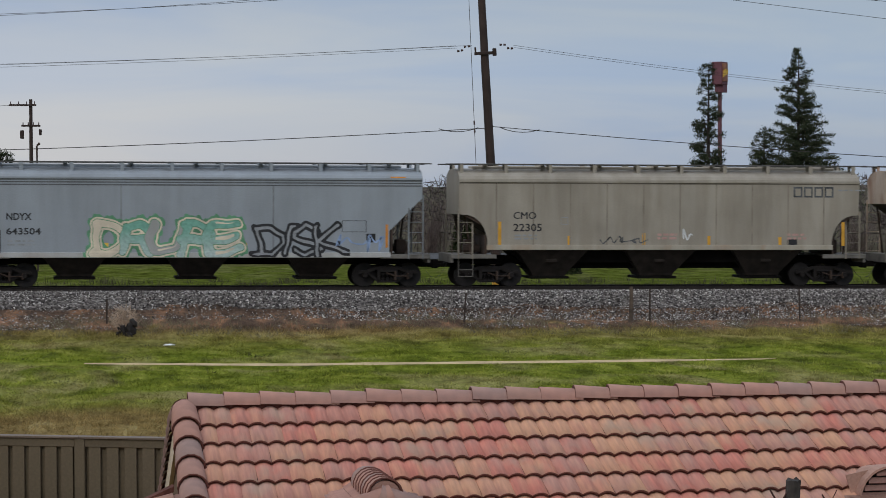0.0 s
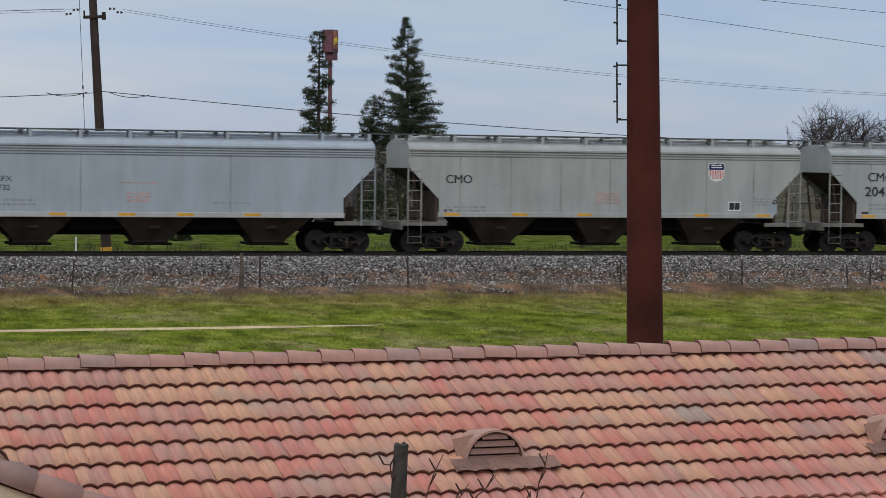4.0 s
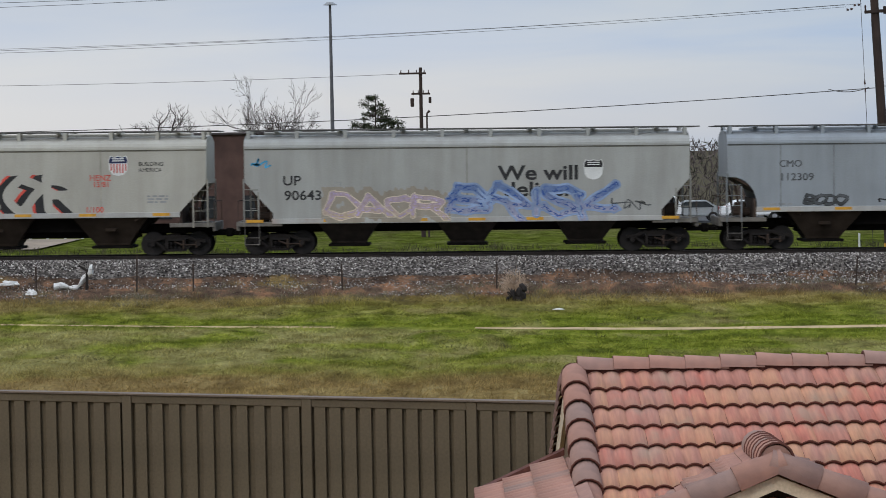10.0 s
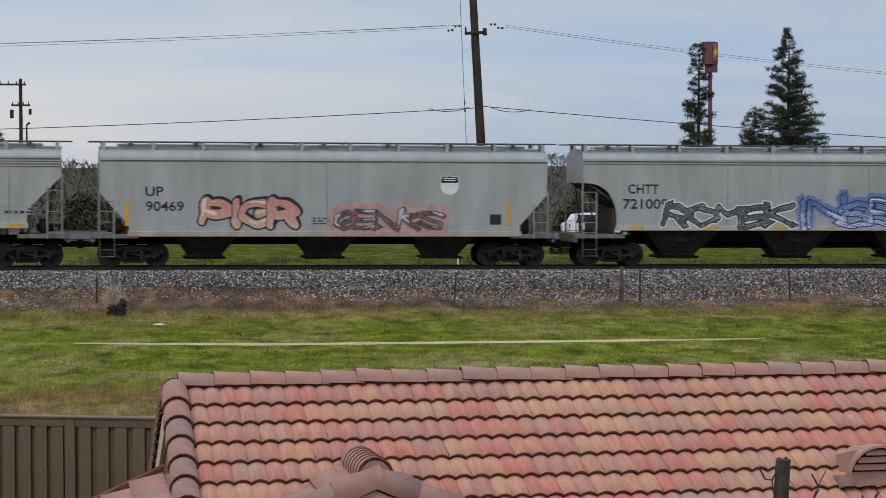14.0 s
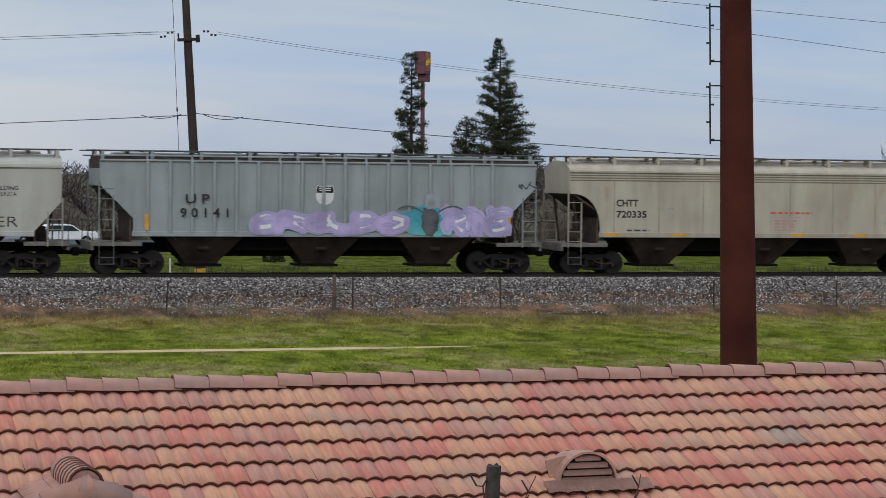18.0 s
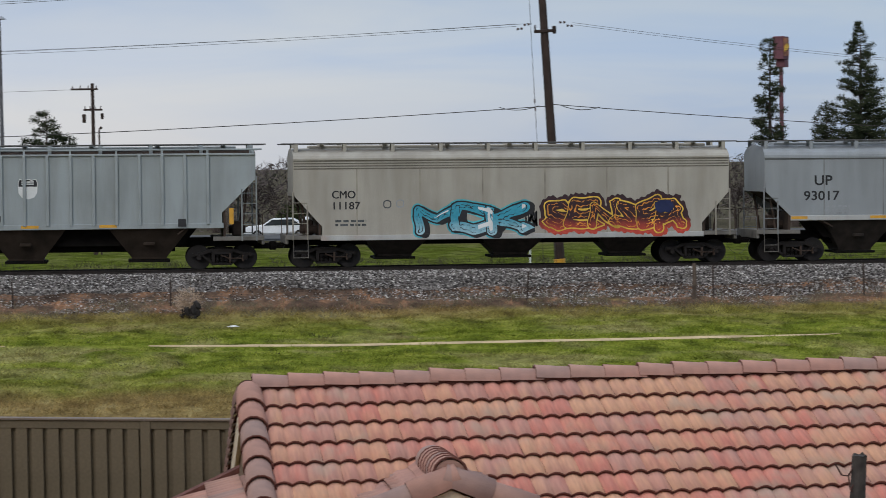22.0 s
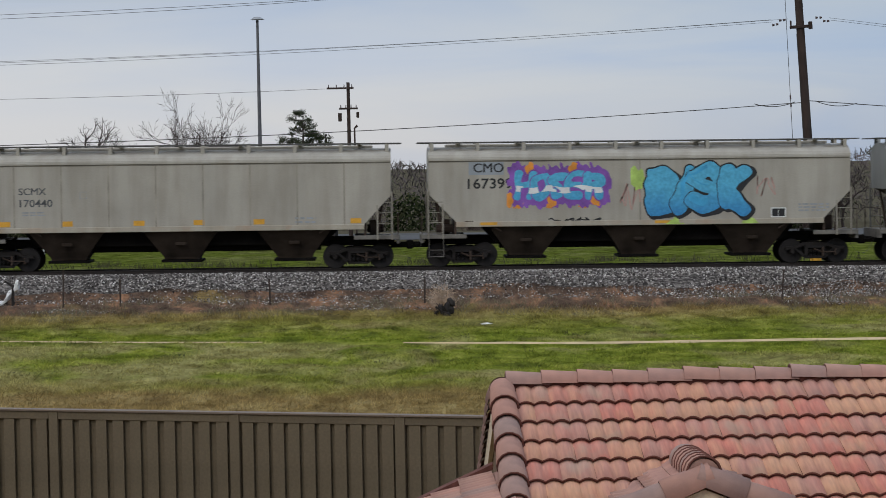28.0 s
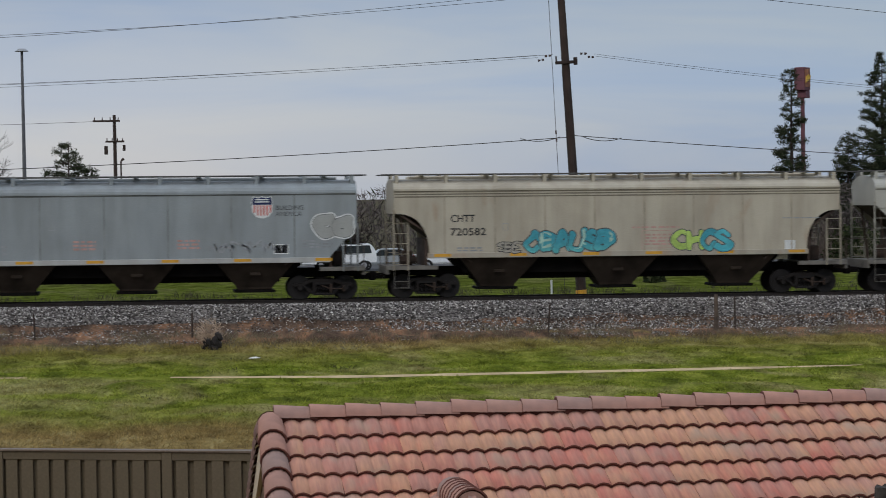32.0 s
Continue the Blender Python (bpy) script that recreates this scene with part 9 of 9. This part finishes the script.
# 25
car, n = add_car(TANGREY, cut=SMALL, bands=0, seams=2, stripes=(0.17, 0.55), label="tan covered hopper railcar with bright blue graffiti", sill=SILL_CREAM)
patch_(car, n * 0.128, 3.56, 1.35, 0.50, GREYBLUE, "repainted_panel", 0.004)
letters(car, "CMO", n * 0.137, 3.66, 0.35)
letters(car, "167399", n * 0.119, 3.04, 0.36)
graffiti(car, "HOSER", n * 0.232, 2.36, n * 0.185, 1.15, POOL, VIOLET, 91, blot=ORANGE, glow=VIOLET, fat=0.12, ring=0.045, second=WHITE, label="blue graffiti with violet and orange haze")
for k in range(6):
    cloud(car, n * (0.222 + 0.036 * k), 2.26 + 1.1 * (k % 2), 0.42, 0.34, ORANGE, 92 + k, 0.0057, 0.5, 4)
graffiti(car, "DISK", n * 0.518, 1.72, n * 0.22, 2.0, POOL, BLACK, 99, fat=0.15, ring=0.028, drop=(0.12, -0.08), inner=BLACK, blot=LIME, shine=SKYBLUE, label="large bright blue graffiti with black shadow and lime haze")
scribble(car, n * 0.45, 1.9, 0.9, 1.1, SALMON, 101, 4, 0.02)
scribble(car, n * 0.755, 2.4, 0.8, 1.0, SALMON, 102, 4, 0.02)
scribble(car, n * 0.30, 1.50, 2.0, 0.18, BLACK, 103, 10, 0.025)
usual(car, n, False)
# 26
car, n = add_car(DIMGREY, cut=ROUND, bands=0, seams=5, stripes=(0.14, 0.29, 0.86), dirt_hopper=DARKHOP, label="grey covered hopper railcar with multicoloured graffiti", sill=SILL_WHITE)
letters(car, "CHTT", n * 0.140, 2.92, 0.36)
letters(car, "721631", n * 0.128, 2.30, 0.38)
frame_(car, n * 0.28, 2.85, 0.26, 0.3)
cloud(car, n * 0.325, 1.95, 0.8, 0.85, CHAR, 110, 0.006, 0.15, 2)
graffiti(car, "SIMROF", n * 0.352, 1.44, n * 0.40, 1.36, POOL, BLACK, 111, fat=0.135, ring=0.04, label="multicoloured graffiti in blue, orange, green and cream", fills=(SEAMIST, EMBERMIST, MEADOW, POOLMIST, CREAMROSE), inner=BLUE_P, drop=(-0.12, 0.05), shine=WHITE)
for u, z, w, h, mt, sd in ((0.445, 2.55, 0.16, 0.16, RED_P, 2), (0.46, 2.3, 0.16, 0.16, RED_P, 3), (0.44, 2.0, 0.16, 0.16, RED_P, 4), (0.72, 2.35, 0.8, 0.08, RED_P, 8), (0.72, 2.2, 0.7, 0.07, ORANGE, 9), (0.72, 2.05, 0.6, 0.07, RED_P, 10)):
    cloud(car, n * u, z + 0.1, w, h, mt, 120 + sd, 0.034, 0.1, 3)
shield(car, n * 0.73, 3.07, 0.74)
letters(car, "BUILDING", n * 0.762, 3.46, 0.17, CHAR)
letters(car, "AMERICA", n * 0.762, 3.21, 0.17, CHAR)
scribble(car, n * 0.84, 1.68, 1.3, 0.5, CHAR, 113, 5, 0.03)
patch_(car, n * 0.808, 1.75, 0.45, 0.38, WHITE, "data_plate")
# 27
car, n = add_car(DIMBLUE, cut=ROUND, seams=8, stripes=(0.13, 0.28, 0.42, 0.56, 0.70, 0.86), dirt_hopper=HOPPER_DIRT, label="grey-blue covered hopper railcar with plain sides", sill=SILL_WHITE)
letters(car, "CMO", n * 0.151, 3.62, 0.35, CHAR)
letters(car, "112682", n * 0.150, 3.08, 0.31, CHAR, width=1.5)
frame_(car, n * 0.255, 3.08, 0.26, 0.28)
bars(car, n * 0.465, 2.60, 1.3, 0.07, 1, SALMON)
shield(car, n * 0.745, 3.03, 0.76)
letters(car, "BUILDING", n * 0.78, 3.44, 0.17, CHAR)
letters(car, "AMERICA", n * 0.78, 3.19, 0.17, CHAR)
bars(car, n * 0.81, 2.0, 1.3, 0.3, 2, GREY_P)
bars(car, n * 0.14, 1.6, 0.9, 0.26, 2, GREY_P)
bars(car, n * 0.49, 1.85, 1.2, 0.1, 1, GREY_P)
# 28
car, n = add_car(DIMBLUE, cut=SMALL, seams=7, stripes=(0.13, 0.27, 0.415, 0.57, 0.72, 0.89), dirt_hopper=HOPPER_DIRT, label="grey-blue covered hopper railcar with a pale scrawl", sill=SILL_WHITE)
letters(car, "UP", n * 0.150, 3.05, 0.36)
letters(car, "93128", n * 0.128, 2.46, 0.34)
bars(car, n * 0.175, 1.85, 1.1, 0.42, 3, GREY_P)
frame_(car, n * 0.32, 2.80, 0.26, 0.3)
for u in (0.37, 0.585):
    bars(car, n * u, 2.0, 0.85, 0.42, 3, SALMON)
shield(car, n * 0.762, 3.17, 0.77)
letters(car, "BUILDING", n * 0.79, 3.5, 0.17, CHAR)
letters(car, "AMERICA", n * 0.79, 3.26, 0.17, CHAR)
scribble(car, n * 0.65, 1.75, 3.0, 0.5, GREY_P, 131, 12, 0.035)
graffiti(car, "OO", n * 0.878, 2.25, 1.3, 0.95, LIGHTGREY, CHAR, 132, fat=0.20, ring=0.02, outer=WHITE, inner=GREY_P, label="pale bubble letters with a thin outline", tilt=0.25)
usual(car, n, False)
# 29
car, n = add_car(TAN, cut=BIGROUND, bands=2, seams=9, stripes=EVEN, dirt_hopper=HOPPER_DIRT, label="dusty tan covered hopper railcar with teal graffiti", sill=SILL_CREAM)
letters(car, "CHTT", n * 0.152, 2.96, 0.28, BLACK, width=0.95)
letters(car, "720582", n * 0.151, 2.44, 0.28, BLACK, width=1.40)
frame_(car, n * 0.258, 2.62, 0.24, 0.28)
bars(car, n * 0.165, 1.8, 1.0, 0.2, 2, GREY_P)
graffiti(car, "SBE", n * 0.25, 1.55, n * 0.045, 0.42, TANGREY, BLACK, 140, fat=0.09, ring=0.06, label="small dark bubble tag")
graffiti(car, "OBAUSB", n * 0.308, 1.55, n * 0.178, 0.88, LAGOON, CHAR, 141, fat=0.13, ring=0.045, inner=GREEN_P, shine=MINT, label="teal graffiti letters")
graffiti(car, "CHCS", n * 0.612, 1.55, n * 0.118, 0.86, LIME, CHAR, 142, fat=0.12, ring=0.04, fills=(LIME, LIME, LAGOON, TEAL), inner=GREEN_P, label="teal and lime graffiti letters")
bars(car, n * 0.525, 2.62, 1.9, 0.12, 1, SALMON)
frame_(car, n * 0.545, 1.85, 1.2, 0.7, 0.02, SALMON)
bars(car, n * 0.55, 1.95, 1.1, 0.5, 4, SALMON)
bars(car, n * 0.84, 2.95, 1.6, 0.08, 1, GREY_P)
patch_(car, n * 0.845, 1.75, 0.42, 0.36, WHITE, "data_plate")
# 30
car, n = add_car(PALECREAM, cut=DEEP, seams=5, stripes=EVEN, label="pale cream covered hopper railcar")
usual(car, n)


# ---- what moves ----
PACE = TRACK_Y - SIDE


def gone(t):
    """Metres that the train has rolled to the left since the middle of the clip."""
    return PACE * (0.1727 * (t - 16) + 0.000185 * (t - 16) ** 2)


def motions():
    """The train rolls by at about sixteen metres a second, gathering speed a little; its wheels turn with it. Two cars drive along beyond it."""
    tilt = -math.degrees(math.atan(GRADE))
    for car, s in zip(cars, JOINTS):
        walk(car, [(float(t), pose(s - gone(t), TRACK_Y, RAIL_Z + GRADE * (s - gone(t)), 0, tilt, 0)) for t in range(0, 33)])
    for ob, lane, turn, places in driven:
        xs_ = [float(np.interp(t, [p[0] for p in places], [p[1] for p in places])) for t in range(0, 33)]
        walk(ob, [(float(t), pose(x, lane, ground_z(x, lane) + 0.04, 0, 0, turn)) for t, x in enumerate(xs_)])
    # wheels at the same place on their trucks turn alike
    for (dx, sy), alike in wheels.items():
        seat = pose(dx, sy * 0.76, 0.457, 0, 0, 180 if sy > 0 else 0)
        at = Matrix.Translation(seat.translation)
        turn_ = seat.to_3x3().to_4x4()
        walk(alike[0], [(k / FPS, at @ Matrix.Rotation(-(gone(k / FPS) - gone(0)) / 0.457, 4, "Y") @ turn_) for k in range(0, 32 * FPS + 1)])
        keys = alike[0].animation_data
        for w in alike[1:]:
            w.rotation_mode = "QUATERNION"
            w.animation_data_create()
            w.animation_data.action = keys.action
            w.animation_data.action_slot = keys.action_slot


motions()
